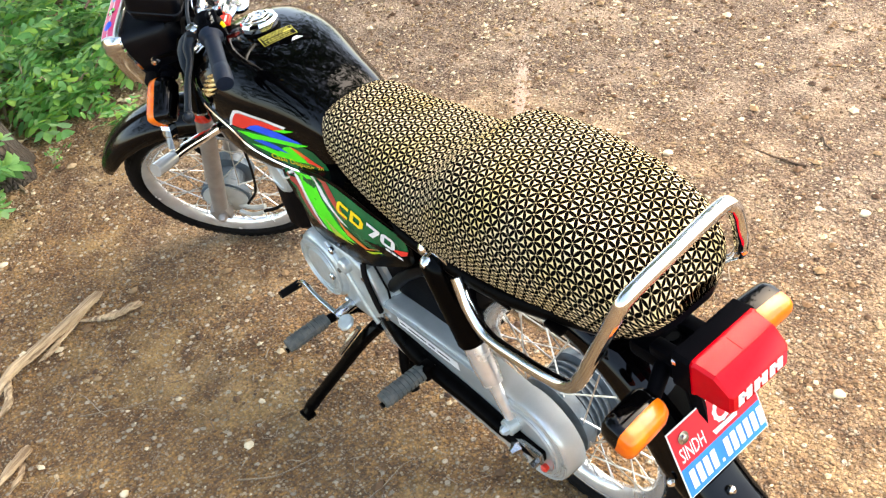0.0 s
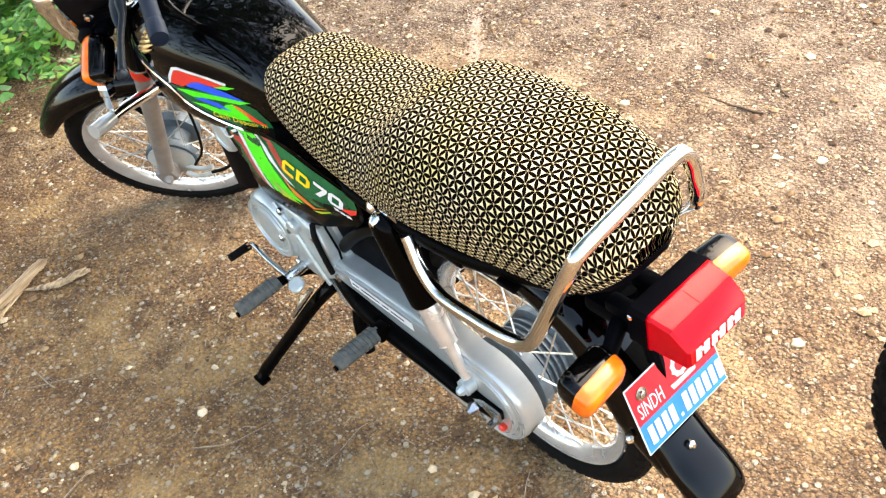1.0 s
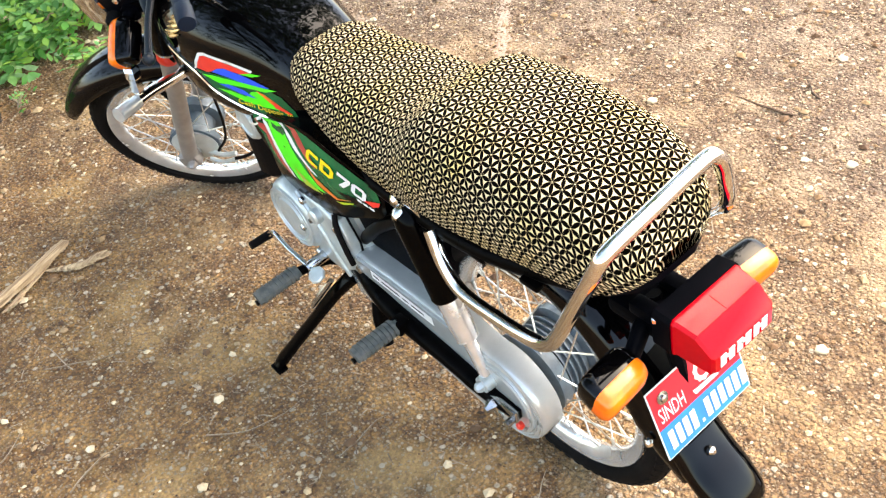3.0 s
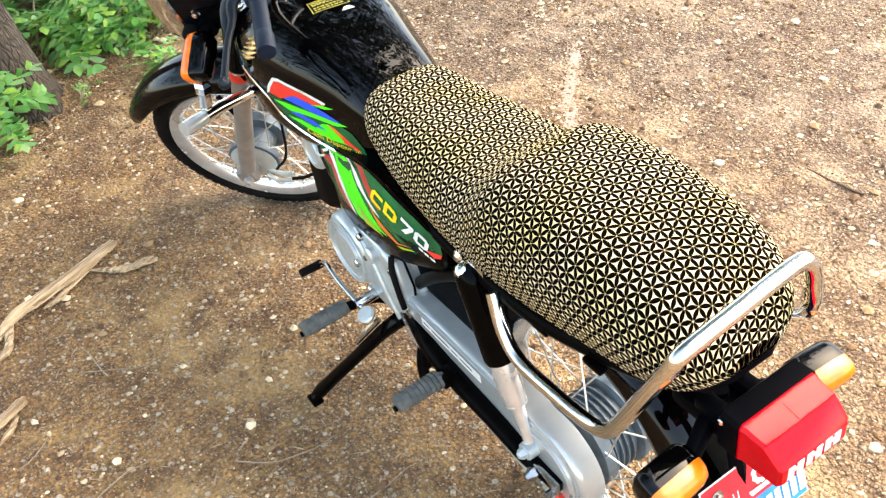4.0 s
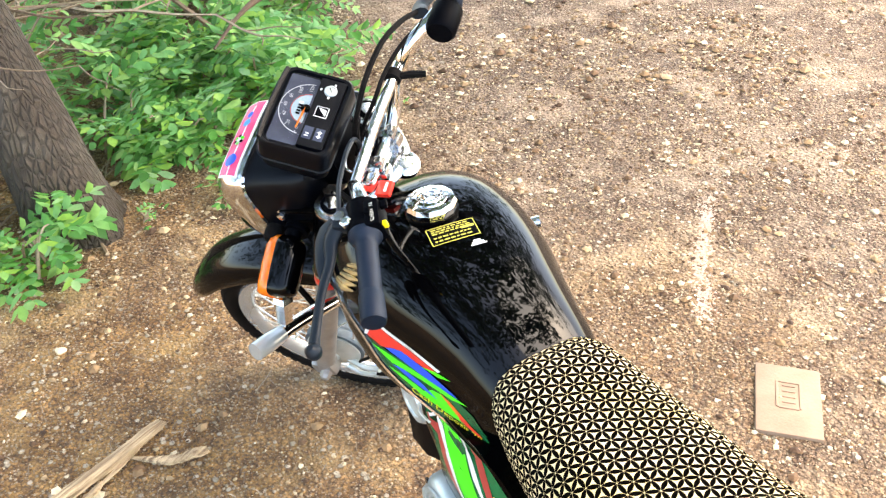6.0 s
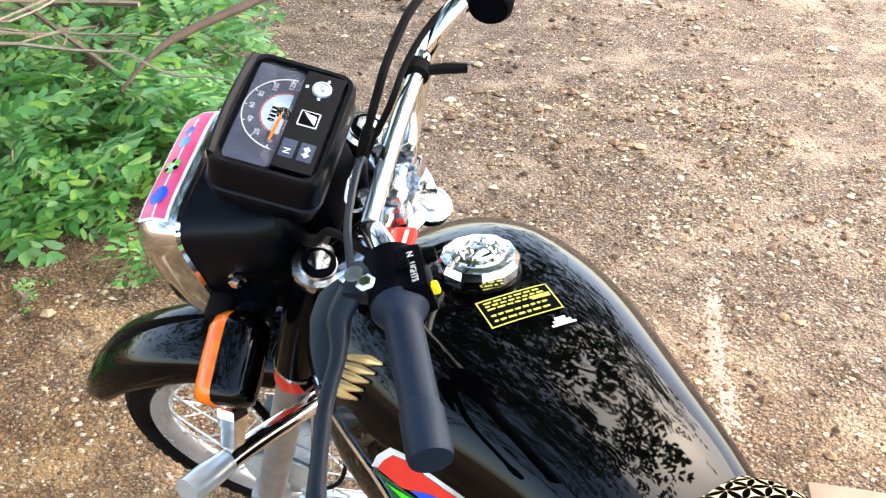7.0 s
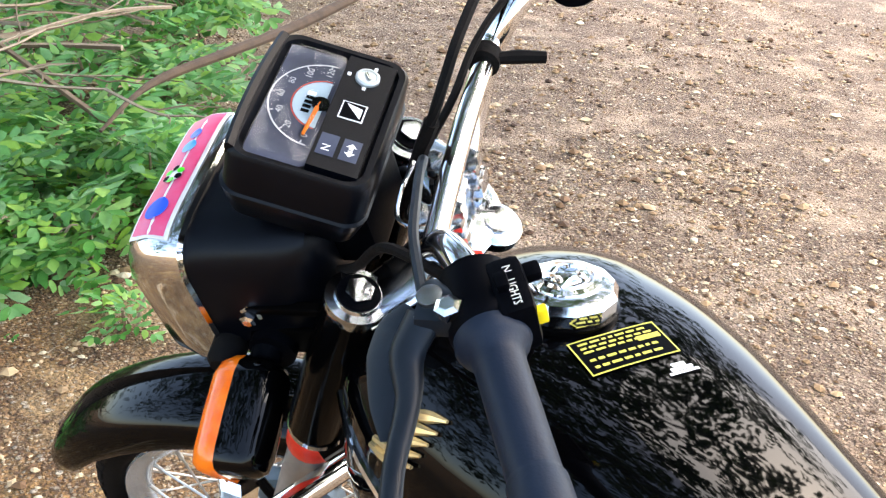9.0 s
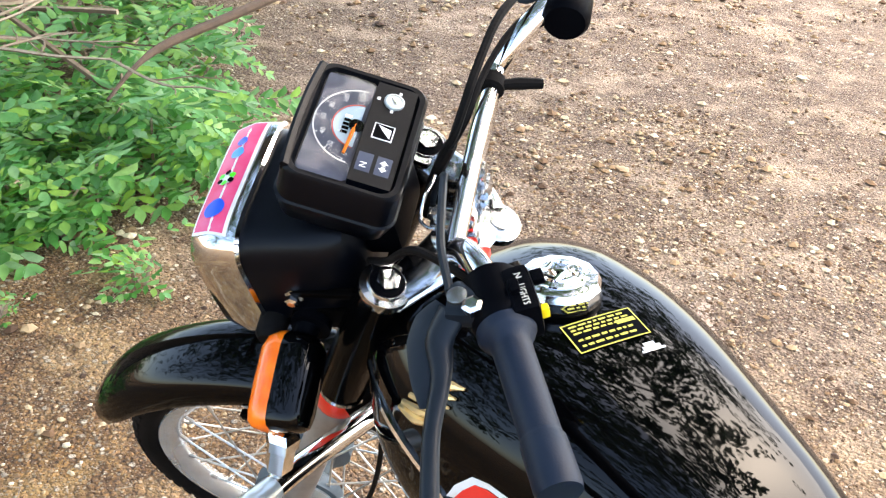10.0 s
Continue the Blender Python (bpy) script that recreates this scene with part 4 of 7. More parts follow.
# -- tail light, indicators, plate --
def lamp_rings(rows, corner, off=0.008):
    ring = ((-1, -corner), (-0.93, -1), (0.93, -1), (1, -corner), (1, corner), (0.93, 1), (-0.93, 1), (-1, corner))
    return Geo().loft([[(off + x * w, y, zc + z * h) for x, z in ring] for y, w, h, zc in rows])


tail = part("tail_light", lamp_rings(((-0.306, 0.056, 0.026, 0.648), (-0.312, 0.068, 0.034, 0.650), (-0.342, 0.070, 0.036, 0.650)), 0.8), M_plastic, bike, "tail light with a red lens on a black housing", sharp=30)
red_lens = part("lens", lamp_rings(((-0.340, 0.067, 0.034, 0.650), (-0.346, 0.068, 0.034, 0.650), (-0.350, 0.066, 0.0325, 0.650), (-0.379, 0.064, 0.0305, 0.647), (-0.402, 0.062, 0.019, 0.636), (-0.406, 0.057, 0.015, 0.635)), 0.85), M_red_lens, tail, "ribbed red plastic lens", sharp=25)
part("lens_rib", Geo().tube([(0.008, -0.350, 0.6822), (0.008, -0.365, 0.6801), (0.008, -0.379, 0.6773)], 0.0009, 6), M_red_lens, red_lens)
part("lens_rib", Geo().tube([(-0.052, -0.3795, 0.6775), (0.008, -0.3795, 0.6775), (0.068, -0.3795, 0.6775)], 0.0011, 6), M_red_lens, red_lens)
bars = Geo()
for k in range(6):
    x = -0.034 + 0.0165 * k
    bars.box((x, -0.4065, 0.635), (0.011, 0.001, 0.022), 0)
    if k % 2 == 0:
        bars.box((x + 0.006, -0.4065, 0.637), (0.010, 0.001, 0.006), 0)
part("print_bar", bars, M_white, red_lens, "white unreadable lettering")
mount = Geo().box((0, -0.262, 0.612), (0.088, 0.104, 0.030), 0.010)
mount.box((-0.030, -0.276, 0.632), (0.026, 0.050, 0.022), 0.006)
mount.box((0.030, -0.276, 0.632), (0.026, 0.050, 0.022), 0.006)
part("tail_back_plate", Geo().box((0, -0.314, 0.640), (0.120, 0.010, 0.046), 0.004), M_plastic, bike)
mount.tube([(0, -0.26, 0.63), (0, -0.29, 0.54), (0, -0.31, 0.45)], 0.012, 8)
part("tail_bracket", mount, M_plastic, bike)
for x in (-0.07, 0.07):
    part("tail_bolt", Geo().lathe([(0.006, 0), (0.006, 0.006), (0.003, 0.009)], Matrix.Translation((x * 0.80, -0.314, 0.662)), 8), M_chrome, bike)


def indicator(name, base, out, down, back, length, r, steer, deep=0.72):
    """An amber lamp in a black shell: base, its axis out to the side, and the lens facing back or ahead."""
    out, back = Vector(out).normalized(), Vector(back).normalized()
    up = out.cross(back).normalized()
    base = Vector(base)
    s = STEER if steer else Matrix()
    prof = [(0.0, 0.5), (0.07, 0.82), (0.18, 0.97), (0.5, 1.0), (0.82, 0.99), (0.93, 0.92), (0.98, 0.74), (1.0, 0.4)]

    def boxy(v):
        return math.copysign(abs(v) ** 0.7, v)

    shell = Geo()
    rings = []
    for f, k in prof:
        c = base + out * length * f
        rings.append([c + up * r * k * 0.95 * boxy(math.sin(a)) - back * r * k * 1.25 * max(boxy(math.cos(a)), -0.25) for a in (2 * math.pi * j / 20 for j in range(20))])
    shell.loft(rings)
    body = part(name, shell.xf(s), M_black, bike, "indicator lamp with an amber lens in a black shell", sharp=60)
    lensg = Geo()
    rings = []
    for f, k in prof:
        c = base + out * length * f + back * r * 0.25
        rings.append([c + up * r * k * 0.96 * boxy(math.sin(a)) + back * r * k * deep * max(boxy(math.cos(a)), -0.3) for a in (2 * math.pi * j / 20 for j in range(20))])
    lensg.loft(rings)
    part("lens", lensg.xf(s), M_orange, body, "amber lens", sharp=60)
    return body


for s in (-1, 1):
    ind = indicator("rear_indicator", (0.088 * s, -0.302, 0.600), (s, -0.06, -0.02), 0, (0, -1, -0.32), 0.092, 0.027, False, 0.95)
    part("stalk", Geo().tube([(0.04 * s, -0.275, 0.612), (0.095 * s, -0.299, 0.601)], [0.014, 0.012], 10), M_plastic, ind)
    part("glow_reflector", Geo().lathe([(0.011, 0), (0.009, 0.003), (0.003, 0.004)], Matrix.Translation((0.134 * s, -0.3285, 0.5925)) @ Vector((0, -1, -0.4)).to_track_quat("Z", "Y").to_matrix().to_4x4(), 12), M_amber_in, ind)

# number plate: red field over blue; its number is left as bars
PL0, PLU, PLR = Vector((0.014, -0.324, 0.450)), Vector((0, 0.325, 0.946)), Vector((1, 0, 0))


def on_plate(lift):
    nrm = Vector((0, -0.946, 0.325))
    return lambda s, t: PL0 + PLR * s + PLU * t + nrm * lift


plate_geo = Geo().box((0, 0, 0), (0.186, 0.128, 0.0016), 0.0005)
plate_geo.xf(Matrix.Translation(PL0) @ Matrix(((1, 0, 0, 0), (0, PLU.y, -0.946, 0), (0, PLU.z, 0.325, 0), (0, 0, 0, 1))))
plate = part("number_plate", plate_geo, M_white, bike, "red and blue metal number plate with white print")
patch("red_field", [(-0.091, -0.008), (0.091, -0.008), (0.091, 0.062), (-0.091, 0.062)], on_plate(0.0013), M_plate_red, plate, cell=0.2)
patch("blue_field", [(-0.091, -0.062), (0.091, -0.062), (0.091, -0.008), (-0.091, -0.008)], on_plate(0.0013), M_plate_blue, plate, cell=0.2)
lettering("province_name", "SINDH", 0.030, lambda s, t: on_plate(0.0022)(-0.056 + s * 0.62, 0.012 + t * 1.25), M_white, plate)
for k in range(11):
    x = -0.080 + 0.0158 * k
    patch("number_bar", [(x, -0.052), (x + 0.011, -0.052), (x + 0.011, -0.018), (x, -0.018)] if k != 4 else [(x + 0.003, -0.052), (x + 0.008, -0.052), (x + 0.008, -0.046), (x + 0.003, -0.046)], on_plate(0.0022), M_white, plate, cell=0.2)
crest = []
for k in range(20):
    a = 2 * math.pi * k / 20
    rr = 0.019 if k % 2 else 0.0165
    crest.append((0.016 + rr * math.cos(a), 0.030 + rr * 1.1 * math.sin(a)))
patch("crest", crest, on_plate(0.0020), M_white, plate, cell=0.2)
patch("crest_centre", [(0.016 + 0.010 * math.cos(k), 0.030 + 0.011 * math.sin(k)) for k in (2 * math.pi * j / 12 for j in range(12))], on_plate(0.0026), M_plate_red, plate, cell=0.2)
patch("crest_ribbon", [(-0.009, 0.000), (0.041, 0.000), (0.045, 0.010), (0.033, 0.007), (-0.001, 0.007), (-0.013, 0.010)], on_plate(0.0024), M_white, plate, cell=0.2)
for s, t in ((-0.066, 0.040), (0.075, 0.040)):
    part("plate_bolt", Geo().lathe([(0.010, 0.001), (0.011, 0.003), (0.006, 0.004), (0.006, 0.008), (0.003, 0.009)], Matrix.Translation(on_plate(0)(s, t)) @ Vector((0, -0.946, 0.325)).to_track_quat("Z", "Y").to_matrix().to_4x4(), 12), M_steel, plate)

# -- side cover with its printed stripes --
cover_outline = [(0.662, 0.612), (0.655, 0.575), (0.628, 0.510), (0.592, 0.462), (0.53, 0.440), (0.46, 0.446), (0.38, 0.485), (0.30, 0.532), (0.236, 0.568), (0.219, 0.590), (0.217, 0.622), (0.228, 0.642), (0.30, 0.652), (0.40, 0.660), (0.50, 0.666), (0.58, 0.660), (0.635, 0.640)]


def cover_x(y, z):
    mid = 0.60 - 0.10 * max(0, (y - 0.22) / 0.44) ** 0.8 if y < 0.62 else 0.58
    d = ((y - 0.44) / 0.27) ** 2 + ((z - mid) / 0.12) ** 2
    return 0.112 + 0.020 * max(0.0, 1 - d)


def cover_z(y, z, k=0.80):
    """The cover's upper edge falls away towards the front."""
    a, b = min(1, max(0, (y - 0.42) / 0.15)), min(1, max(0, (z - 0.57) / 0.07))
    return 0.655 - (0.655 - z) * k - 0.022 * a * b


def on_cover(lift, k=0.80):
    return lambda y, z: Vector((-(cover_x(y, z) + lift), y, cover_z(y, z, k)))


for s in (-1, 1):
    cy, cz = 0.44, 0.56
    rim = Geo().loft([[(s * (cover_x(y, z) - d) if s > 0 else -(cover_x(y, z) - d), y, cover_z(y, z, 0.94)) for y, z in cover_outline] for d in (0.03, 0.0006)], caps=False)
    cov = part("side_cover", rim, M_satin, bike, "black side cover with green, red, white and yellow printed stripes" if s < 0 else "black side cover")
    if s < 0:
        patch("cover_skin", cover_outline, on_cover(0.0, 0.94), M_satin, cov, cell=0.03)
        stripes = [
            ("dark_green_field", [(0.640, 0.628), (0.60, 0.648), (0.50, 0.658), (0.40, 0.652), (0.30, 0.645), (0.232, 0.634), (0.226, 0.606), (0.245, 0.580), (0.30, 0.546), (0.38, 0.500), (0.45, 0.470), (0.52, 0.462), (0.575, 0.478), (0.61, 0.530), (0.636, 0.590)], M_s_dgreen, 0.0010),
            ("left_red_stripe", [(0.634, 0.612), (0.628, 0.622), (0.56, 0.545), (0.530, 0.490), (0.538, 0.478), (0.575, 0.520)], M_s_maroon, 0.0014),
            ("left_white_stripe", [(0.628, 0.624), (0.618, 0.632), (0.55, 0.555), (0.502, 0.468), (0.512, 0.463), (0.558, 0.538)], M_white, 0.0016),
            ("green_stripe", [(0.616, 0.634), (0.55, 0.651), (0.50, 0.600), (0.44, 0.545), (0.385, 0.505), (0.44, 0.478), (0.49, 0.468), (0.548, 0.552)], M_s_green, 0.0014),
            ("lime_edge", [(0.50, 0.540), (0.46, 0.520), (0.40, 0.500), (0.32, 0.545), (0.30, 0.556), (0.37, 0.505), (0.44, 0.474), (0.475, 0.470)], M_s_lime, 0.0018),
            ("right_white_stripe", [(0.545, 0.652), (0.530, 0.656), (0.452, 0.592), (0.410, 0.566), (0.432, 0.570), (0.49, 0.602)], M_white, 0.0018),
            ("right_red_stripe", [(0.515, 0.657), (0.482, 0.657), (0.425, 0.610), (0.412, 0.585), (0.440, 0.595), (0.475, 0.625)], M_s_maroon, 0.0017),
            ("orange_stripe", [(0.455, 0.585), (0.425, 0.560), (0.36, 0.533), (0.315, 0.556), (0.37, 0.522), (0.42, 0.535)], M_s_orange, 0.0021),
            ("dark_corner", [(0.36, 0.560), (0.30, 0.575), (0.245, 0.586), (0.245, 0.580), (0.30, 0.546)], M_black, 0.0020),
            ("red_tail", [(0.275, 0.585), (0.226, 0.604), (0.232, 0.590), (0.250, 0.577)], M_s_red, 0.0022),
        ]
        for nm, outline, mt, lift in stripes:
            patch(nm, outline, on_cover(lift), mt, cov, cell=0.03)
        # the model mark: plain slanted blocks in yellow and white
        def slanted(y0, strokes):
            """Strokes of (along, up) in a cell of 1 by 1, laid slanting along the cover."""
            return [[(y0 - 0.040 * u - 0.010 * (v - 0.5), 0.632 - 0.016 * (0.43 - y0) / 0.2 - 0.007 * u - 0.034 * (1 - v)) for u, v in st] for st in strokes]

        arch = [[(0.95, 1), (0.2, 1), (0, 0.8), (0, 0.5), (0.26, 0.5), (0.26, 0.74), (0.95, 0.74)], [(0, 0.5), (0, 0.2), (0.2, 0), (0.95, 0), (0.95, 0.26), (0.26, 0.26), (0.26, 0.5)]]
        bow = [[(0, 1), (0.75, 1), (1, 0.75), (1, 0.5), (0.74, 0.5), (0.74, 0.74), (0, 0.74)], [(0.74, 0.5), (1, 0.5), (1, 0.25), (0.75, 0), (0, 0), (0, 0.26), (0.74, 0.26)], [(0, 0.74), (0.26, 0.74), (0.26, 0.26), (0, 0.26)]]
        hook = [[(0, 1), (0.92, 1), (0.92, 0.74), (0, 0.74)], [(0.62, 0.74), (0.92, 0.74), (0.52, 0), (0.2, 0)]]
        loop = [[(0.2, 1), (0.75, 1), (0.95, 0.8), (0.95, 0.5), (0.70, 0.5), (0.70, 0.76), (0.2, 0.76)], [(0.70, 0.5), (0.95, 0.5), (0.95, 0.2), (0.75, 0), (0.2, 0), (0.2, 0.24), (0.70, 0.24)], [(0.2, 1), (0.2, 0.76), (0.25, 0.76), (0.25, 0.24), (0.2, 0.24), (0.2, 0), (0, 0.2), (0, 0.8)]]
        blocks = [(M_s_yellow, slanted(0.438, arch)), (M_s_yellow, slanted(0.392, bow)), (M_white, slanted(0.342, hook)), (M_white, slanted(0.300, loop))]
        for mt, some in blocks:
            for outline in some:
                patch("mark_block", outline, on_cover(0.0026), mt, cov, cell=0.2)
        for k in range(3):
            patch("print_bar", [(0.292 - 0.015 * k, 0.580 - 0.003 * k), (0.280 - 0.015 * k, 0.579 - 0.003 * k), (0.279 - 0.015 * k, 0.571 - 0.003 * k), (0.291 - 0.015 * k, 0.572 - 0.003 * k)], on_cover(0.0026), M_white, cov, cell=0.2)
        part("cable_tie", Geo().tube([(-0.118, 0.668, 0.592), (-0.124, 0.655, 0.590), (-0.125, 0.635, 0.595), (-0.128, 0.612, 0.610)], 0.0022, 6), M_cream, cov)
    else:
        patch("cover_skin", cover_outline, lambda y, z: Vector((cover_x(y, z), y, cover_z(y, z, 0.94))), M_satin, cov, cell=0.03)

# -- engine --
eng = part("engine", Geo().plate_x([(0.66, 0.30), (0.70, 0.36), (0.69, 0.44), (0.62, 0.475), (0.50, 0.478), (0.42, 0.45), (0.395, 0.38), (0.42, 0.30), (0.50, 0.255), (0.60, 0.255)], 0.085, -0.095, 0.015, 3), M_alu, bike, "grey cast alloy engine with rounded covers")
mag = Geo().lathe([(0.082, 0.0), (0.082, 0.028), (0.078, 0.040), (0.068, 0.048), (0.060, 0.049), (0.058, 0.046), (0.046, 0.046), (0.044, 0.050), (0.020, 0.052)], at_x(-0.092, 0.595, 0.382), 40)
part("magneto_cover", mag, M_alu, eng, "round cast alloy side cover")
gear = Geo().plate_x([(0.555, 0.47), (0.47, 0.475), (0.425, 0.455), (0.40, 0.40), (0.41, 0.33), (0.47, 0.290), (0.545, 0.292), (0.565, 0.35)], -0.09, -0.128, 0.014, 3)
part("sprocket_cover", gear, M_alu, eng)
for y, z, x in ((0.53, 0.458, -0.128), (0.545, 0.305, -0.127), (0.425, 0.44, -0.126), (0.63, 0.31, -0.128), (0.55, 0.382, -0.138)):
    part("cover_bolt", Geo().lathe([(0.009, 0), (0.009, 0.006), (0.006, 0.009)], at_x(x, y, z), 12), M_bright, eng)
for rr, x in ((0.070, -0.1395), (0.052, -0.1385)):
    part("cover_ring", Geo().ring([(rr - 0.002, 0.0), (rr - 0.001, 0.003), (rr + 0.001, 0.003), (rr + 0.002, 0.0)], at_x(x, 0.595, 0.382), 40), M_alu, eng)
for k in range(3):
    a = radians(40 + 120 * k)
    part("cover_screw", Geo().lathe([(0.006, 0), (0.006, 0.005), (0.003, 0.006)], at_x(-0.131, 0.595 + 0.076 * math.cos(a), 0.382 + 0.076 * math.sin(a)), 8), M_steel, eng)
part("oil_filler", Geo().lathe([(0.017, 0.0), (0.017, 0.012), (0.013, 0.016), (0.004, 0.017)], at_x(-0.128, 0.485, 0.445), 16), M_alu, eng)
part("casting_rib", Geo().tube([(-0.129, 0.55, 0.47), (-0.131, 0.50, 0.42), (-0.130, 0.46, 0.34), (-0.127, 0.44, 0.30)], 0.005, 8), M_alu, eng)
part("gasket", Geo().plate_x([(0.557, 0.474), (0.47, 0.479), (0.421, 0.458), (0.396, 0.40), (0.406, 0.327), (0.468, 0.286), (0.548, 0.288), (0.569, 0.35)], -0.100, -0.1035, 0.001, 1), M_frame, eng)
part("breather_tube", Geo().tube([(-0.12, 0.43, 0.47), (-0.131, 0.417, 0.45), (-0.133, 0.405, 0.40), (-0.13, 0.402, 0.36)], 0.006, 8), M_rubber, eng)
fins = Geo().box((0, 0.79, 0.392), (0.085, 0.18, 0.085), 0.01)
for k in range(7):
    fins.box((0, 0.715 + 0.022 * k, 0.392), (0.125, 0.007, 0.12), 0.003)
part("cylinder", fins, M_frame, eng, "black finned cylinder")
part("air_duct", Geo().loft([[(x * w, y, z + zz * h) for x, zz in ((-1, -0.6), (-0.6, -1), (0.6, -1), (1, -0.6), (1, 0.6), (0.6, 1), (-0.6, 1), (-1, 0.6))] for y, z, w, h in ((0.675, 0.455, 0.088, 0.060), (0.73, 0.445, 0.098, 0.090), (0.79, 0.435, 0.096, 0.102), (0.835, 0.43, 0.075, 0.085))]), M_plastic, eng)
carb = Geo().lathe([(0.036, 0), (0.040, 0.01), (0.040, 0.040), (0.034, 0.048), (0.026, 0.049), (0.024, 0.046), (0.010, 0.046)], at_x(-0.070, 0.705, 0.558), 24)
carb.box((-0.06, 0.715, 0.535), (0.05, 0.045, 0.07), 0.01)
carb.tube([(-0.07, 0.70, 0.52), (-0.085, 0.68, 0.50), (-0.09, 0.675, 0.47)], 0.008, 8)
part("carburettor", carb, M_alu, eng, "grey alloy carburettor")
part("fuel_hose", Geo().tube([(-0.05, 0.72, 0.60), (-0.08, 0.74, 0.62), (-0.09, 0.70, 0.64), (-0.07, 0.64, 0.645)], 0.005, 8), M_rubber, eng)

# -- gear lever, pegs, stands --
gl = Geo().tube([(-0.165, 0.715, 0.275), (-0.168, 0.66, 0.318), (-0.172, 0.60, 0.312), (-0.17, 0.53, 0.300), (-0.178, 0.47, 0.318), (-0.19, 0.44, 0.350)], 0.0058, 10)
gl.lathe([(0.012, -0.05), (0.012, 0.0), (0.009, 0.012)], at_x(-0.165, 0.53, 0.302), 14)
lever_arm = part("gear_lever", gl, M_bright, bike, "bent alloy heel and toe gear lever")
part("toe_pad", Geo().tube([(-0.158, 0.717, 0.273), (-0.210, 0.717, 0.276)], [0.010, 0.0115, 0.009], 12), M_rubber, lever_arm, "black rubber toe pad")
part("heel_pad", Geo().lathe([(0.015, 0), (0.018, 0.004), (0.018, 0.009), (0.015, 0.012)], Matrix.Translation((-0.192, 0.440, 0.352)) @ Vector((-0.4, -0.15, 0.9)).to_track_quat("Z", "Y").to_matrix().to_4x4(), 8), M_alu, lever_arm)


def foot_peg(name, root, tip, r, label):
    root, tip = Vector(root), Vector(tip)
    d = (tip - root).normalized()
    g = Geo().tube([root, root.lerp(tip, 0.5), tip], [r * 0.9, r, r], 12, flat=0.72)
    peg = part(name, g, M_peg, bike, label, sharp=30)
    for k in range(9):
        c = root.lerp(tip, 0.12 + 0.095 * k)
        part("rib", Geo().tube([c - d * 0.0035, c + d * 0.0035], r * 1.10, 12, flat=0.76), M_peg, peg, sharp=30)
    part("end_bolt", Geo().lathe([(0.006, 0), (0.006, 0.006)], Matrix.Translation(tip - Vector((0, 0, r * 0.5))) @ d.to_track_quat("Z", "Y").to_matrix().to_4x4(), 8), M_frame, peg)
    return peg


foot_peg("foot_peg", (-0.185, 0.560, 0.282), (-0.288, 0.567, 0.276), 0.018, "black ribbed rubber front foot peg")
foot_peg("foot_peg", (-0.155, 0.244, 0.322), (-0.257, 0.247, 0.320), 0.018, "grey dusty ribbed rubber rear foot peg")
foot_peg("foot_peg", (0.185, 0.560, 0.282), (0.288, 0.567, 0.276), 0.018, "black ribbed rubber front foot peg")
pegbar = Geo().tube([(-0.20, 0.56, 0.282), (-0.12, 0.545, 0.272), (-0.06, 0.50, 0.245), (0.06, 0.50, 0.245), (0.12, 0.545, 0.272), (0.20, 0.56, 0.282)], 0.011, 10)
pegbar.tube([(-0.165, 0.239, 0.320), (-0.135, 0.254, 0.316), (-0.125, 0.29, 0.312)], 0.011, 8)
pegbar.box((-0.15, 0.242, 0.318), (0.03, 0.03, 0.03), 0.006)
part("peg_bracket", pegbar, M_frame, bike)
stand = Geo().tube([(-0.115, 0.455, 0.282), (-0.150, 0.482, 0.245), (-0.205, 0.525, 0.172), (-0.255, 0.562, 0.108), (-0.284, 0.582, 0.072), (-0.305, 0.588, 0.054)], [0.022, 0.020, 0.018, 0.018, 0.019, 0.013], 10, flat=0.7)
stand.box((-0.303, 0.588, 0.049), (0.026, 0.036, 0.010), 0.004)
stand.lathe([(0.013, -0.02), (0.014, 0.0), (0.010, 0.016)], at_x(-0.118, 0.455, 0.282), 10)
side_stand = part("side_stand", stand, M_satin, bike, "black steel side stand swung out to the ground")
part("spring_link", Geo().tube([(-0.148, 0.500, 0.262), (-0.176, 0.520, 0.226), (-0.196, 0.534, 0.198)], [0.0065, 0.0075, 0.005], 8), M_steel, side_stand)
cs = Geo().tube([(-0.09, 0.42, 0.25), (-0.118, 0.405, 0.185), (-0.126, 0.380, 0.130)], 0.012, 10)
cs.tube([(0.09, 0.42, 0.25), (0.118, 0.405, 0.185), (0.126, 0.380, 0.130)], 0.012, 10)
cs.tube([(-0.115, 0.402, 0.18), (0.115, 0.402, 0.18)], 0.011, 8)
part("centre_stand", cs, M_frame, bike, "black steel centre stand folded up")
part("exhaust_pipe", Geo().tube([(0.05, 0.86, 0.36), (0.09, 0.80, 0.26), (0.115, 0.60, 0.215), (0.135, 0.35, 0.23), (0.145, 0.10, 0.255), (0.15, -0.25, 0.30)], [0.016, 0.016, 0.018, 0.034, 0.036, 0.03], 14), M_chrome, bike)

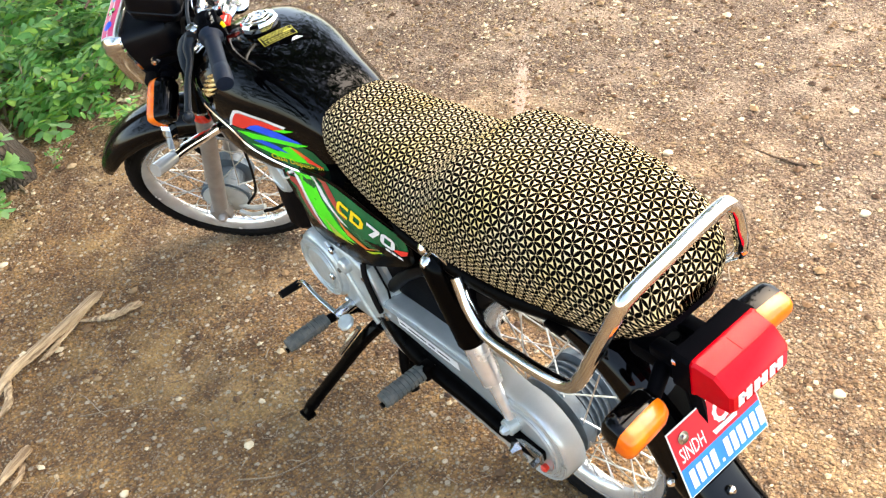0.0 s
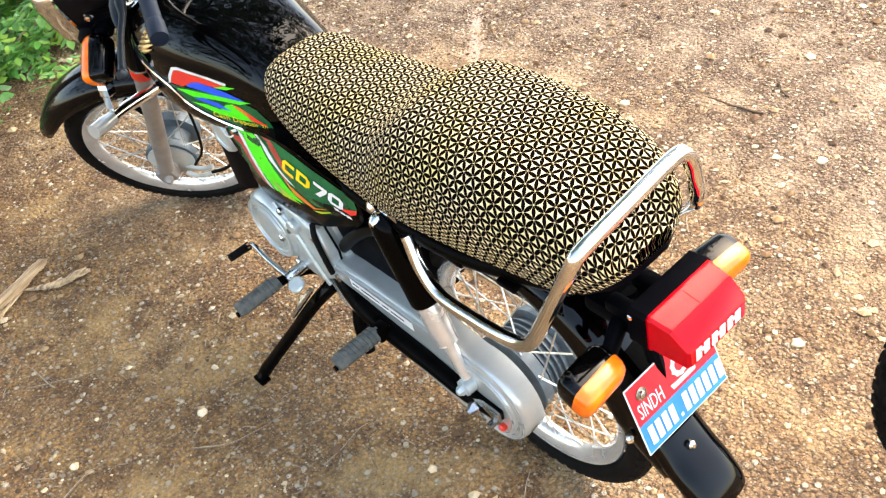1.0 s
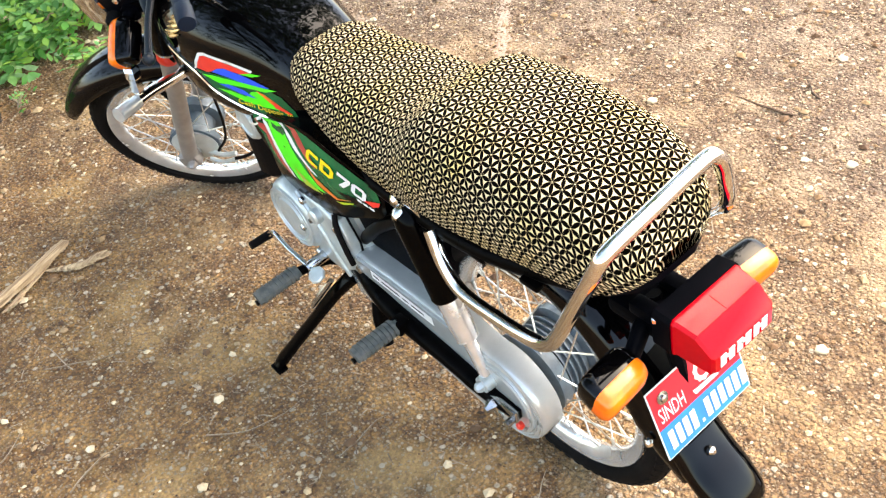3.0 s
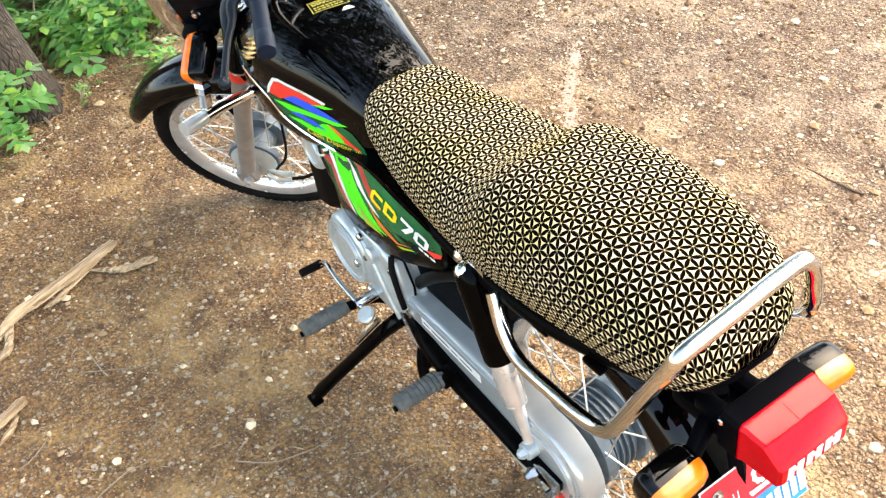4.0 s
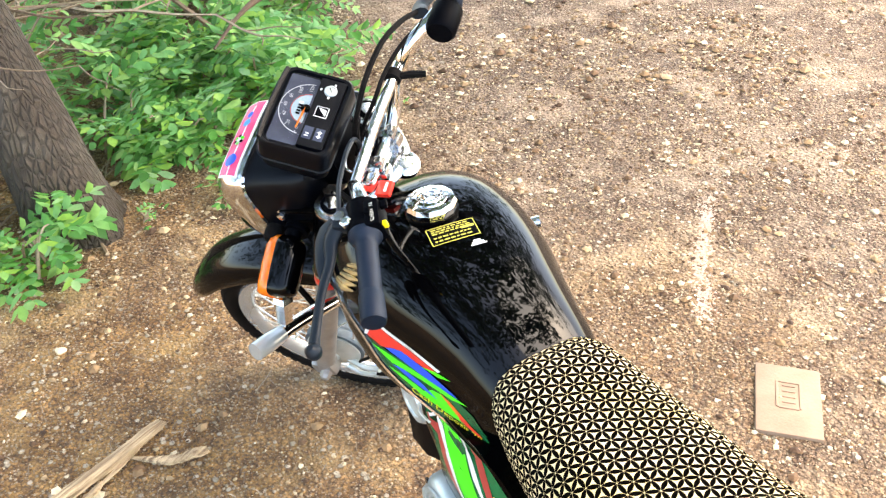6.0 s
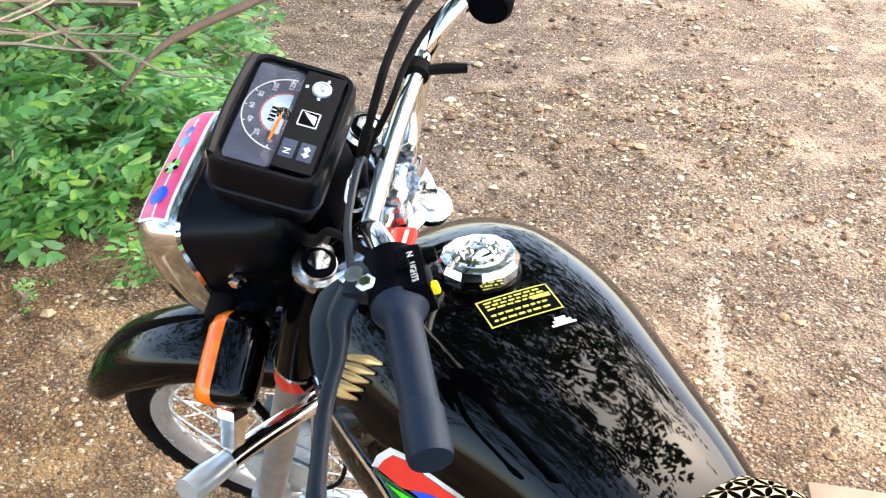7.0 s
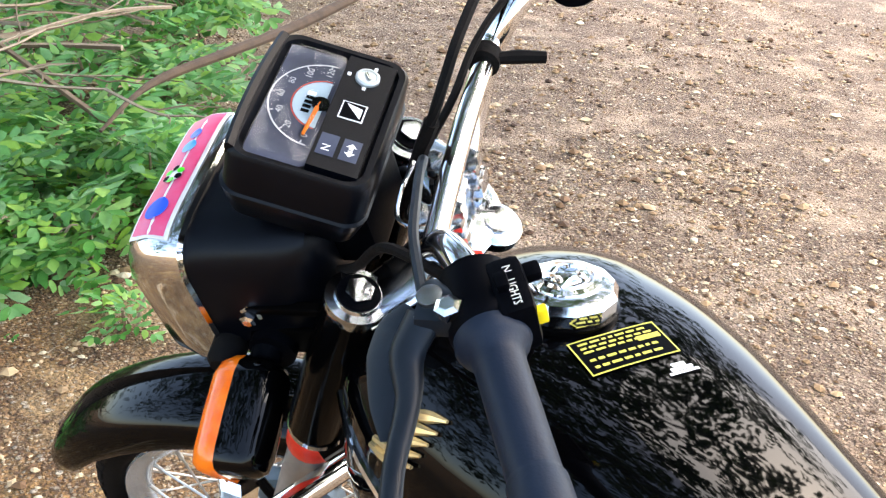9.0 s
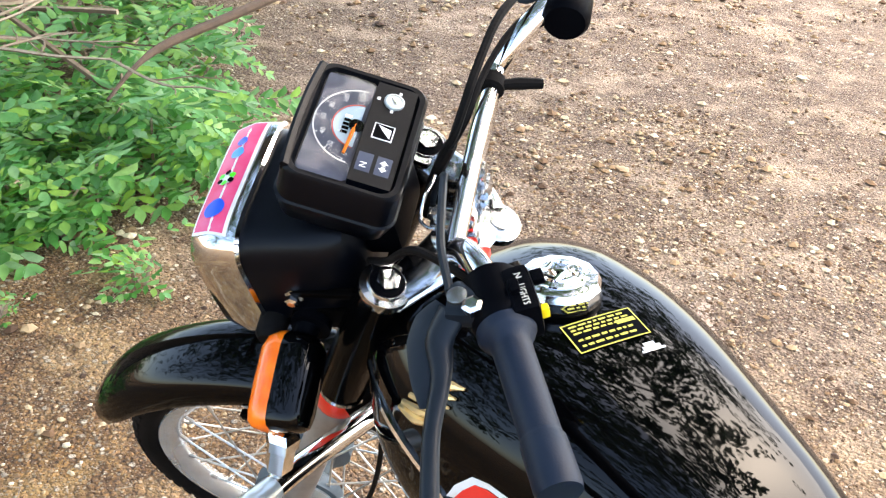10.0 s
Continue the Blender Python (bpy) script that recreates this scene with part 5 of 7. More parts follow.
# -- leg guard bar with its end knob --
lg = Geo().tube([(-0.03, 1.02, 0.545), (-0.10, 0.995, 0.56), (-0.20, 0.955, 0.582), (-0.268, 0.925, 0.592)], 0.0135, 12)
guard = part("leg_guard", lg, M_chrome, bike, "chromed leg guard bar with a grey plastic end")
part("end_cap", Geo().tube([(-0.235, 0.940, 0.587), (-0.262, 0.928, 0.591), (-0.290, 0.916, 0.595)], [0.0145, 0.0165, 0.016], 14), M_silver, guard, "pale grey plastic end cap")
knob = Geo().lathe([(0.011, 0.0), (0.015, 0.008), (0.015, 0.042), (0.018, 0.047), (0.018, 0.064), (0.011, 0.071)], Matrix.Translation((-0.222, 0.950, 0.600)) @ Vector((0.05, -0.25, 0.95)).to_track_quat("Z", "Y").to_matrix().to_4x4(), 6)
part("folded_peg", knob, M_chrome, guard, "chromed folding peg", sharp=20)
part("guard_stay", Geo().tube([(0.03, 1.02, 0.545), (0.10, 0.995, 0.56), (0.20, 0.955, 0.582), (0.268, 0.925, 0.592)], 0.0135, 12), M_chrome, bike)
part("down_clamp", Geo().tube([(0, 0.925, 0.72), (0, 0.97, 0.63), (0, 1.02, 0.545)], 0.018, 10), M_frame, bike)


# -- front end, turned to the left as one --
def steered(name, geo, mt, parent=bike, label="", sharp=38):
    return part(name, geo.xf(STEER), mt, parent, label, sharp)


def fork_y(z):
    return 1.272 - (z - 0.27) * 0.4986


for s in (-1, 1):
    x = 0.092 * s
    low = Geo().tube([(x, fork_y(0.258), 0.258), (x, fork_y(0.42), 0.42), (x, fork_y(0.66), 0.66)], [0.0205, 0.021, 0.0205], 18)
    low.box((x, fork_y(0.262) - 0.002, 0.262), (0.036, 0.05, 0.045), 0.010)
    low.lathe([(0.012, 0), (0.012, 0.012), (0.007, 0.018)], at_x(x, 1.266, 0.262) @ (Matrix() if s < 0 else Matrix.Rotation(math.pi, 4, "X")) @ Matrix.Translation((0, 0, 0.018)), 6)
    leg = steered("fork_leg", low, M_fork, bike, "grey alloy fork leg with a black upper cover")
    up = Geo().tube([(x, fork_y(0.672), 0.672), (x, fork_y(0.76), 0.76), (x, fork_y(0.865), 0.865)], [0.027, 0.028, 0.026], 18)
    steered("upper_cover", up, M_satin, leg)
    ringm = Matrix.Translation((x, fork_y(0.672), 0.669)) @ Vector((0, -0.4986, 1)).to_track_quat("Z", "Y").to_matrix().to_4x4()
    steered("seal_ring", Geo().lathe([(0.0275, 0.0), (0.029, 0.004), (0.0275, 0.008)], ringm, 24), M_bright, leg)
    steered("reflector_band", Geo().lathe([(0.0235, -0.034), (0.026, -0.030), (0.026, -0.006), (0.0235, -0.002)], ringm, 24), M_reflex, leg, "red reflector band")
    topm = Matrix.Translation((x, fork_y(0.868), 0.866)) @ Vector((0, -0.4986, 1)).to_track_quat("Z", "Y").to_matrix().to_4x4()
    steered("fork_top", Geo().lathe([(0.026, -0.012), (0.027, -0.004), (0.026, 0.0), (0.0195, 0.001), (0.0185, 0.004), (0.010, 0.0045)], topm, 28), M_bright, leg, "pale fork top ring")
    nut = Geo().lathe([(0.0175, 0.0015), (0.0175, 0.0052), (0.012, 0.006)], topm, 28)
    steered("black_insert", nut, M_plastic, leg)
    steered("centre_nut", Geo().lathe([(0.012, 0.005), (0.012, 0.010), (0.006, 0.011)], topm, 6), M_bright, leg, sharp=20)

yoke = Geo().tube([(-0.095, fork_y(0.86), 0.850), (-0.05, 0.935, 0.852), (0, 0.91, 0.852), (0.05, 0.935, 0.852), (0.095, fork_y(0.86), 0.850)], [0.024, 0.028, 0.034, 0.028, 0.024], 14, flat=0.45)
yoke.lathe([(0.022, -0.01), (0.023, 0.0), (0.020, 0.003), (0.013, 0.004), (0.013, 0.008), (0.007, 0.009)], Matrix.Translation((0.0, 0.882, 0.852)) @ Vector((0, -0.4986, 1)).to_track_quat("Z", "Y").to_matrix().to_4x4(), 24)
top_yoke = steered("top_yoke", yoke, M_bright, bike, "bright alloy top yoke")
low_yoke = Geo().tube([(-0.10, fork_y(0.66), 0.655), (0, 0.975, 0.67), (0.10, fork_y(0.66), 0.655)], 0.026, 12, flat=0.7)
steered("lower_yoke", low_yoke, M_frame)
steered("red_tag", Geo().box((-0.060, 0.892, 0.868), (0.026, 0.024, 0.010), 0.003), M_s_red, top_yoke, "small red tag")
steered("tag_print", Geo().box((-0.060, 0.888, 0.8736), (0.016, 0.004, 0.001), 0), M_white, top_yoke)

# front mudguard
fg_path = [(1.04, 0.530), (1.11, 0.568), (1.19, 0.590), (1.28, 0.590), (1.37, 0.568), (1.45, 0.530), (1.505, 0.487), (1.53, 0.460)]
fguard = trough(fg_path, (1.268, 0.262), 0.061, 0.041, 0.003, lambda f: 0.92 + 0.12 * math.sin(math.pi * f) - 0.10 * max(0, f - 0.8) / 0.2)
front_guard = steered("front_mudguard", fguard, M_black, bike, "glossy black front mudguard", sharp=60)
for s in (-1, 1):
    gbl = Geo().tube([(0.060 * s, 1.215, 0.535), (0.078 * s, 1.19, 0.50), (0.088 * s, fork_y(0.47), 0.47)], 0.006, 8)
    gbl.lathe([(0.008, 0), (0.008, 0.008), (0.004, 0.011)], at_x(-0.060, 1.25, 0.53) if s < 0 else at_x(0.060, 1.25, 0.53) @ Matrix.Rotation(math.pi, 4, "X"), 8)
    steered("guard_stay", gbl, M_frame, front_guard)

# headlamp shell
NAC = [(1.006, 0.058, 0.895, 0.806), (1.017, 0.076, 0.909, 0.790), (1.040, 0.087, 0.914, 0.775), (1.075, 0.091, 0.914, 0.763), (1.118, 0.093, 0.912, 0.757)]


def squarish(w, z1, z0, y, p=0.45):
    zc, h = (z1 + z0) / 2, (z1 - z0) / 2
    out = []
    for k in range(32):
        a = 2 * math.pi * k / 32
        out.append((w * math.copysign(abs(math.cos(a)) ** p, math.cos(a)), y, zc + h * math.copysign(abs(math.sin(a)) ** p, math.sin(a))))
    return out


shell = steered("headlamp_shell", Geo().loft([squarish(w, z1, z0, y) for y, w, z1, z0 in NAC]), M_shell, bike, "black plastic headlamp shell")
bez = Geo().loft([squarish(w, z1, z0, y, 0.38) for y, w, z1, z0 in ((1.116, 0.094, 0.914, 0.755), (1.119, 0.097, 0.917, 0.752), (1.146, 0.098, 0.917, 0.752), (1.170, 0.091, 0.907, 0.761), (1.177, 0.082, 0.898, 0.770))])
bezel = steered("bezel", bez, M_chrome, shell, "chromed headlamp bezel")
steered("lamp_glass", Geo().loft([squarish(w, z1, z0, y, 0.38) for y, w, z1, z0 in ((1.170, 0.082, 0.898, 0.770), (1.181, 0.073, 0.890, 0.778), (1.185, 0.047, 0.87, 0.80))]), M_clear, shell)


def bezel_top(lift):
    def place(x, y):
        q = min(1.0, abs(x) / 0.105)
        z = 0.8345 + 0.0825 * (1 - q ** (2 / 0.38)) ** (0.38 / 2)
        return STEER @ Vector((x * 0.93, y - 0.035, z + lift - max(0, y - 1.182) * 0.42))
    return place


patch("sticker_edge", [(-0.084, 1.163), (0.084, 1.163), (0.079, 1.204), (-0.079, 1.204)], bezel_top(0.0008), M_white, bezel, cell=0.01)
patch("pink_band", [(-0.081, 1.167), (0.081, 1.167), (0.076, 1.2015), (-0.076, 1.2015)], bezel_top(0.0014), M_s_pink, bezel, "pink sticker with blue dots", cell=0.01)
for cx, r, mt in ((-0.050, 0.0115, M_s_blue), (-0.008, 0.009, M_white), (0.030, 0.0075, M_s_sky), (0.048, 0.006, M_s_blue)):
    patch("dot", [(cx + r * 1.1 * math.cos(a), 1.185 + r * math.sin(a)) for a in (2 * math.pi * j / 16 for j in range(16))], bezel_top(0.0020), mt, bezel, cell=0.008)
for k in range(6):
    a = 2 * math.pi * k / 6
    patch("petal_dot", [(-0.008 + 0.0075 * math.cos(a) + 0.0035 * math.cos(b), 1.185 + 0.0075 * math.sin(a) + 0.0035 * math.sin(b)) for b in (2 * math.pi * j / 8 for j in range(8))], bezel_top(0.0026), M_s_green if k % 2 else M_plastic, bezel, cell=0.02)
brk = Geo().box((-0.088, 1.06, 0.800), (0.006, 0.13, 0.030), 0.002)
brk.box((0.088, 1.06, 0.800), (0.006, 0.13, 0.030), 0.002)
brk.box((-0.088, 1.02, 0.842), (0.010, 0.12, 0.008), 0.002)
bracket = steered("lamp_bracket", brk, M_frame, shell)
for s in (-1, 1):
    mx = at_x(0.090 * s, 1.078, 0.836) if s < 0 else at_x(0.090, 1.078, 0.836) @ Matrix.Rotation(math.pi, 4, "X")
    steered("shell_bolt", Geo().lathe([(0.010, -0.004), (0.0105, 0.001), (0.0075, 0.003), (0.0075, 0.009), (0.004, 0.011)], mx, 6), M_chrome, shell, sharp=20)
steered("rubber_knob", Geo().lathe([(0.014, 0), (0.016, 0.008), (0.015, 0.028), (0.010, 0.034)], at_x(-0.084, 1.112, 0.795), 14), M_rubber, shell)
for s in (-1, 1):
    ind = indicator("front_indicator", (0.108 * s, 1.082, 0.795), (s, 0.02, -0.30), 0, (0, 1, -0.1), 0.100, 0.027, True, 0.9)
    stalk = Geo().tube([(0.070 * s, 1.070, 0.800), (0.120 * s, 1.078, 0.791)], [0.016, 0.0125], 12)
    stalk.lathe([(0.021, -0.006), (0.021, 0.006)], at_x(0.094 * s, 1.07, 0.796), 16)
    part("stalk", stalk.xf(STEER), M_plastic, ind)

# instrument housing
MT = Matrix.Translation((0.000, 0.998, 0.974)) @ Matrix.Rotation(radians(24), 4, "X") @ Matrix.Diagonal((0.92, 0.93, 0.95, 1))


def rect_ring(hx, hy, z, y0=0.0, bow=0.0, r=0.3, n=8):
    """A rounded rectangle in the housing's own plane, its far side bowed out."""
    pts = []
    rad = r * min(hx, hy)
    for cx, cy, a0 in ((hx - rad, hy - rad, 0), (-hx + rad, hy - rad, 90), (-hx + rad, -hy + rad, 180), (hx - rad, -hy + rad, 270)):
        for k in range(n):
            a = radians(a0 + 90 * k / (n - 1))
            x, y = cx + rad * math.cos(a), cy + rad * math.sin(a)
            pts.append(MT @ Vector((x, y + y0 + bow * (1 - (x / hx) ** 2) * (1 if y > 0 else -0.4), z)))
    return pts


HX, HY = 0.076, 0.054
hous = Geo().loft([rect_ring(0.060, 0.040, -0.075), rect_ring(0.078, 0.054, -0.060), rect_ring(0.084, 0.060, -0.036, 0, 0.004), rect_ring(0.085, 0.061, -0.032, 0, 0.004), rect_ring(0.083, 0.059, -0.030, 0, 0.004), rect_ring(0.080, 0.058, 0.004, 0, 0.005), rect_ring(0.077, 0.055, 0.008, 0, 0.005), rect_ring(0.073, 0.050, 0.0075, 0, 0.004), rect_ring(0.070, 0.047, 0.001, 0, 0.003)])
meter = steered("instrument_housing", hous, M_shell, bike, "black instrument housing with speedometer and key switch")
# raised hood along the far edge
hood = Geo().loft([[MT @ Vector((x, 0.052 + 0.005 * (1 - (x / 0.08) ** 2) + dy, z)) for dy, z in ((0.005, 0.0), (0.006, 0.009), (0.003, 0.011), (-0.002, 0.009), (-0.002, 0.0))] for x in [-0.072 + 0.0144 * k for k in range(11)]])
steered("hood", hood, M_shell, meter)


def on_meter(z):
    return lambda x, y: STEER @ (MT @ Vector((x, y, z)))


# speedometer window along the far part of the housing
SW = [(-0.067, 0.046), (-0.067, 0.0), (-0.064, -0.004), (0.062, -0.004), (0.066, 0.0), (0.066, 0.046)]
patch("dial", SW, on_meter(0.0022), M_dial, meter, "dark speedometer dial with white figures", cell=0.2)
DC = (0.004, 0.000)


def arc(r0, r1, a0, a1, n=24):
    o = [(DC[0] + r1 * math.cos(radians(a0 + (a1 - a0) * k / n)), DC[1] + r1 * 0.92 * math.sin(radians(a0 + (a1 - a0) * k / n))) for k in range(n + 1)]
    i = [(DC[0] + r0 * math.cos(radians(a0 + (a1 - a0) * k / n)), DC[1] + r0 * 0.92 * math.sin(radians(a0 + (a1 - a0) * k / n))) for k in range(n + 1)]
    return o + i[::-1]


for nm, r0, r1, mt, z in (("dial_scale", 0.0485, 0.0500, M_print, 0.0030), ("red_ring", 0.0286, 0.0297, M_s_maroon, 0.0030)):
    g = Geo()
    pts = arc(r0, r1, 2, 178)
    h = len(pts) // 2
    g.add([on_meter(z)(*q) for q in pts], [[i, i + 1, 2 * h - 2 - i, 2 * h - 1 - i] for i in range(h - 1)])
    part(nm, g, mt, meter)
blue_face = Geo()
pts = [DC] + [(DC[0] + 0.028 * math.cos(radians(180 * k / 24)), DC[1] + 0.028 * 0.92 * math.sin(radians(180 * k / 24))) for k in range(25)]
blue_face.add([on_meter(0.0028)(*q) for q in pts], [[0, k, k + 1] for k in range(1, 25)])
part("inner_dial", blue_face, M_dial_in, meter, "pale blue inner dial")
for k, word in enumerate(("0", "20", "40", "60", "80", "100", "120")):
    a = radians(172 - 164 * k / 6)
    ca, sa = math.cos(a), math.sin(a)
    lettering("figure", word, 0.0095, lambda s, t, ca=ca, sa=sa: on_meter(0.0034)(DC[0] + 0.0398 * ca + s * 0.85, DC[1] + 0.0398 * 0.92 * sa + t * 0.85), M_print, meter)
    patch("tick", [(DC[0] + 0.0455 * ca + 0.0006 * sa, DC[1] + 0.0418 * sa - 0.0006 * ca), (DC[0] + 0.0485 * ca + 0.0006 * sa, DC[1] + 0.0446 * sa - 0.0006 * ca), (DC[0] + 0.0485 * ca - 0.0006 * sa, DC[1] + 0.0446 * sa + 0.0006 * ca), (DC[0] + 0.0455 * ca - 0.0006 * sa, DC[1] + 0.0418 * sa + 0.0006 * ca)], on_meter(0.0032), M_print, meter, cell=0.2)
for k in range(5):
    patch("odometer_bar", [(-0.010 + 0.0055 * k, 0.0095), (-0.006 + 0.0055 * k, 0.0095), (-0.006 + 0.0055 * k, 0.0165), (-0.010 + 0.0055 * k, 0.0165)], on_meter(0.0034), M_plastic if k < 4 else M_white, meter, cell=0.2)
needle = Geo()
na = radians(176)
tip = (DC[0] + 0.040 * math.cos(na), DC[1] + 0.004 + 0.037 * math.sin(na))
needle.tube([on_meter(0.0052)(DC[0], DC[1] + 0.004), on_meter(0.0052)(*tip)], [0.0022, 0.0014], 6)
part("needle", needle, M_s_orange, meter, "orange needle")
part("needle_hub", Geo().lathe([(0.0075, 0.002), (0.0075, 0.006), (0.005, 0.0072)], STEER @ MT @ Matrix.Translation((DC[0], DC[1] + 0.003, 0)), 18), M_plastic, meter)
glass = patch("window", SW, on_meter(0.0085), M_clear, meter, cell=0.2)
glass.visible_shadow = False
# near half: panel with key switch, badge and warning lights
panel = Geo().loft([[MT @ Vector((x, y, z)) for x, y in ((-0.068, -0.005), (-0.068, -0.047), (0.068, -0.047), (0.068, -0.005))] for z in (0.0, 0.0095)])
steered("lower_panel", panel, M_shell, meter)
key = Geo().lathe([(0.0105, 0.009), (0.0105, 0.0120), (0.0090, 0.0132), (0.0078, 0.0132), (0.0072, 0.0122), (0.0035, 0.0122)], STEER @ MT @ Matrix.Translation((0.045, -0.026, 0)), 26)
ign = part("key_switch", key, M_alu, meter, "pale round key switch")
part("key_slot", Geo().box((0, 0, 0.0130), (0.009, 0.0022, 0.002), 0.0).xf(STEER @ MT @ Matrix.Translation((0.045, -0.026, 0)) @ Matrix.Rotation(0.6, 4, "Z")), M_steel, ign)
for x, y in ((0.059, -0.030), (0.045, -0.010), (0.032, -0.026)):
    patch("switch_mark", [(x - 0.002, y - 0.0015), (x + 0.002, y - 0.0015), (x + 0.002, y + 0.0015), (x - 0.002, y + 0.0015)], on_meter(0.0100), M_white, meter, cell=0.2)
patch("badge_frame", [(-0.009, -0.035), (0.012, -0.035), (0.012, -0.014), (-0.009, -0.014)], on_meter(0.0100), M_white, meter, cell=0.2)
patch("badge_field", [(-0.0078, -0.0338), (0.0108, -0.0338), (0.0108, -0.0152), (-0.0078, -0.0152)], on_meter(0.0104), M_plastic, meter, cell=0.2)
patch("badge_shape", [(-0.006, -0.032), (0.006, -0.032), (0.009, -0.018), (0.002, -0.024)], on_meter(0.0108), M_white, meter, cell=0.2)
for y in (-0.0155, -0.0345):
    patch("warning_light", [(-0.054, y - 0.0075), (-0.030, y - 0.0075), (-0.030, y + 0.0075), (-0.054, y + 0.0075)], on_meter(0.0100), M_dial, meter, cell=0.2)
lettering("neutral_letter", "N", 0.010, lambda s, t: on_meter(0.0105)(-0.046 + s, -0.0155 + t), M_white, meter)
for sx in (-1, 1):
    patch("arrow", [(-0.042 + sx * u, -0.0345 + w) for u, w in ((0.0075, 0), (0.003, 0.0045), (0.003, 0.0018), (0.0005, 0.0018), (0.0005, -0.0018), (0.003, -0.0018), (0.003, -0.0045))], on_meter(0.0105), M_white, meter, cell=0.2)
steered("meter_stem", Geo().box((0.003, 1.0, 0.885), (0.09, 0.06, 0.08), 0.012), M_plastic, meter)

# handlebar
half = [(-0.340, 0.768, 0.985), (-0.27, 0.799, 0.983), (-0.200, 0.830, 0.981), (-0.165, 0.847, 0.979), (-0.130, 0.872, 0.968), (-0.107, 0.893, 0.938), (-0.085, 0.906, 0.902), (-0.06, 0.913, 0.880), (-0.02, 0.915, 0.874)]
bar = steered("handlebar", Geo().tube(half + [(-x, y, z) for x, y, z in half[::-1]], 0.0112, 14, 6), M_chrome, bike, "chromed tubular handlebar with a cross brace")
steered("cross_brace", Geo().tube([(-0.116, 0.888, 0.952), (0, 0.889, 0.956), (0.116, 0.888, 0.952)], 0.0088, 12), M_chrome, bar)
for s in (-1, 1):
    cl = Geo().box((0.030 * s, 0.916, 0.870), (0.026, 0.048, 0.020), 0.006)
    cl.box((0.030 * s, 0.916, 0.889), (0.024, 0.044, 0.012), 0.005)
    clamp = steered("bar_clamp", cl, M_bright, bar, "bright alloy handlebar clamp")
    for dy in (-0.015, 0.016):
        steered("clamp_bolt", Geo().lathe([(0.0085, 0), (0.0085, 0.007), (0.006, 0.008), (0.005, 0.005)], Matrix.Translation((0.030 * s, 0.916 + dy, 0.894)), 6), M_steel, clamp, sharp=20)
# left grip, switch box and clutch lever
GA, GB = Vector((-0.202, 0.829, 0.981)), Vector((-0.340, 0.768, 0.985))
gd = (GB - GA).normalized()
GM = Matrix.Translation(GA) @ gd.to_track_quat("Z", "Y").to_matrix().to_4x4()
gl_ = (GB - GA).length
gp = [(0.0225, 0.010), (0.0230, 0.016), (0.0205, 0.021), (0.0160, 0.026), (0.0152, 0.034), (0.0150, gl_ * 0.70), (0.0152, gl_ * 0.715), (0.0166, gl_ * 0.735), (0.0170, gl_ * 0.97), (0.0158, gl_ * 1.0), (0.009, gl_ * 1.005)]
steered("grip", Geo().lathe(gp, GM, 28), M_grip, bar, "grey-black rubber handle grip")
GM2 = Matrix.Translation((-GA.x, GA.y, GA.z)) @ Vector((-gd.x, gd.y, gd.z)).to_track_quat("Z", "Y").to_matrix().to_4x4()
steered("grip", Geo().lathe(gp, GM2, 28), M_grip, bar, "grey-black rubber handle grip")
SB = Matrix.Translation(GA - gd * 0.012) @ gd.to_track_quat("Z", "Y").to_matrix().to_4x4()
sw = Geo().lathe([(0.020, -0.026), (0.0235, -0.024), (0.024, 0.018), (0.0215, 0.022)], SB, 20)
switch = steered("switch_box", sw, M_plastic, bar, "black plastic switch box with white print")
box_axes = Matrix.Translation(GA - gd * 0.014 + Vector((0, -0.020, 0.004))) @ Matrix.Rotation(radians(math.degrees(math.atan2(gd.y, gd.x)) - 180), 4, "Z")
steered("switch_body", Geo().box((0, 0, 0), (0.044, 0.022, 0.040), 0.006, box_axes), M_plastic, switch)
steered("yellow_button", Geo().box((-0.016, -0.013, 0.004), (0.006, 0.007, 0.012), 0.002, box_axes), M_s_yellow, switch, "yellow horn button")
steered("dip_lever", Geo().box((0.012, -0.015, 0.010), (0.012, 0.012, 0.008), 0.003, box_axes), M_plastic, switch)
steered("slide_switch", Geo().box((0.0, 0.004, 0.0225), (0.012, 0.008, 0.006), 0.002, box_axes), M_plastic, switch)
tm = STEER @ box_axes
lettering("switch_print", "LIGHTS", 0.0075, lambda s, t: tm @ Vector((-0.008 - s * 0.8, -0.001 - t, 0.0206)), M_cream, switch)
lettering("switch_print", "N", 0.0075, lambda s, t: tm @ Vector((0.010 - s, -0.001 - t, 0.0206)), M_cream, switch)
perch = Geo().box((-0.199, 0.856, 0.988), (0.028, 0.030, 0.018), 0.006)
perch.tube([(-0.194, 0.834, 0.981), (-0.196, 0.850, 0.987), (-0.182, 0.868, 0.987)], [0.015, 0.013, 0.008], 12)
lp = steered("lever_perch", perch, M_lever, bar, "black alloy clutch lever mount")
steered("perch_bolt", Geo().lathe([(0.0085, 0), (0.0085, 0.006), (0.005, 0.008)], Matrix.Translation((-0.206, 0.848, 0.997)), 6), M_chrome, lp, sharp=20)
steered("pivot_screw", Geo().lathe([(0.008, 0), (0.008, 0.003), (0.004, 0.004)], Matrix.Translation((-0.196, 0.862, 0.997)), 14), M_steel, lp)
lv = Geo().tube([(-0.203, 0.866, 0.987), (-0.224, 0.874, 0.978), (-0.252, 0.868, 0.972), (-0.295, 0.868, 0.966), (-0.345, 0.860, 0.962), (-0.370, 0.855, 0.960)], [0.0125, 0.0115, 0.0078, 0.0068, 0.0072, 0.0085], 12, flat=0.62)
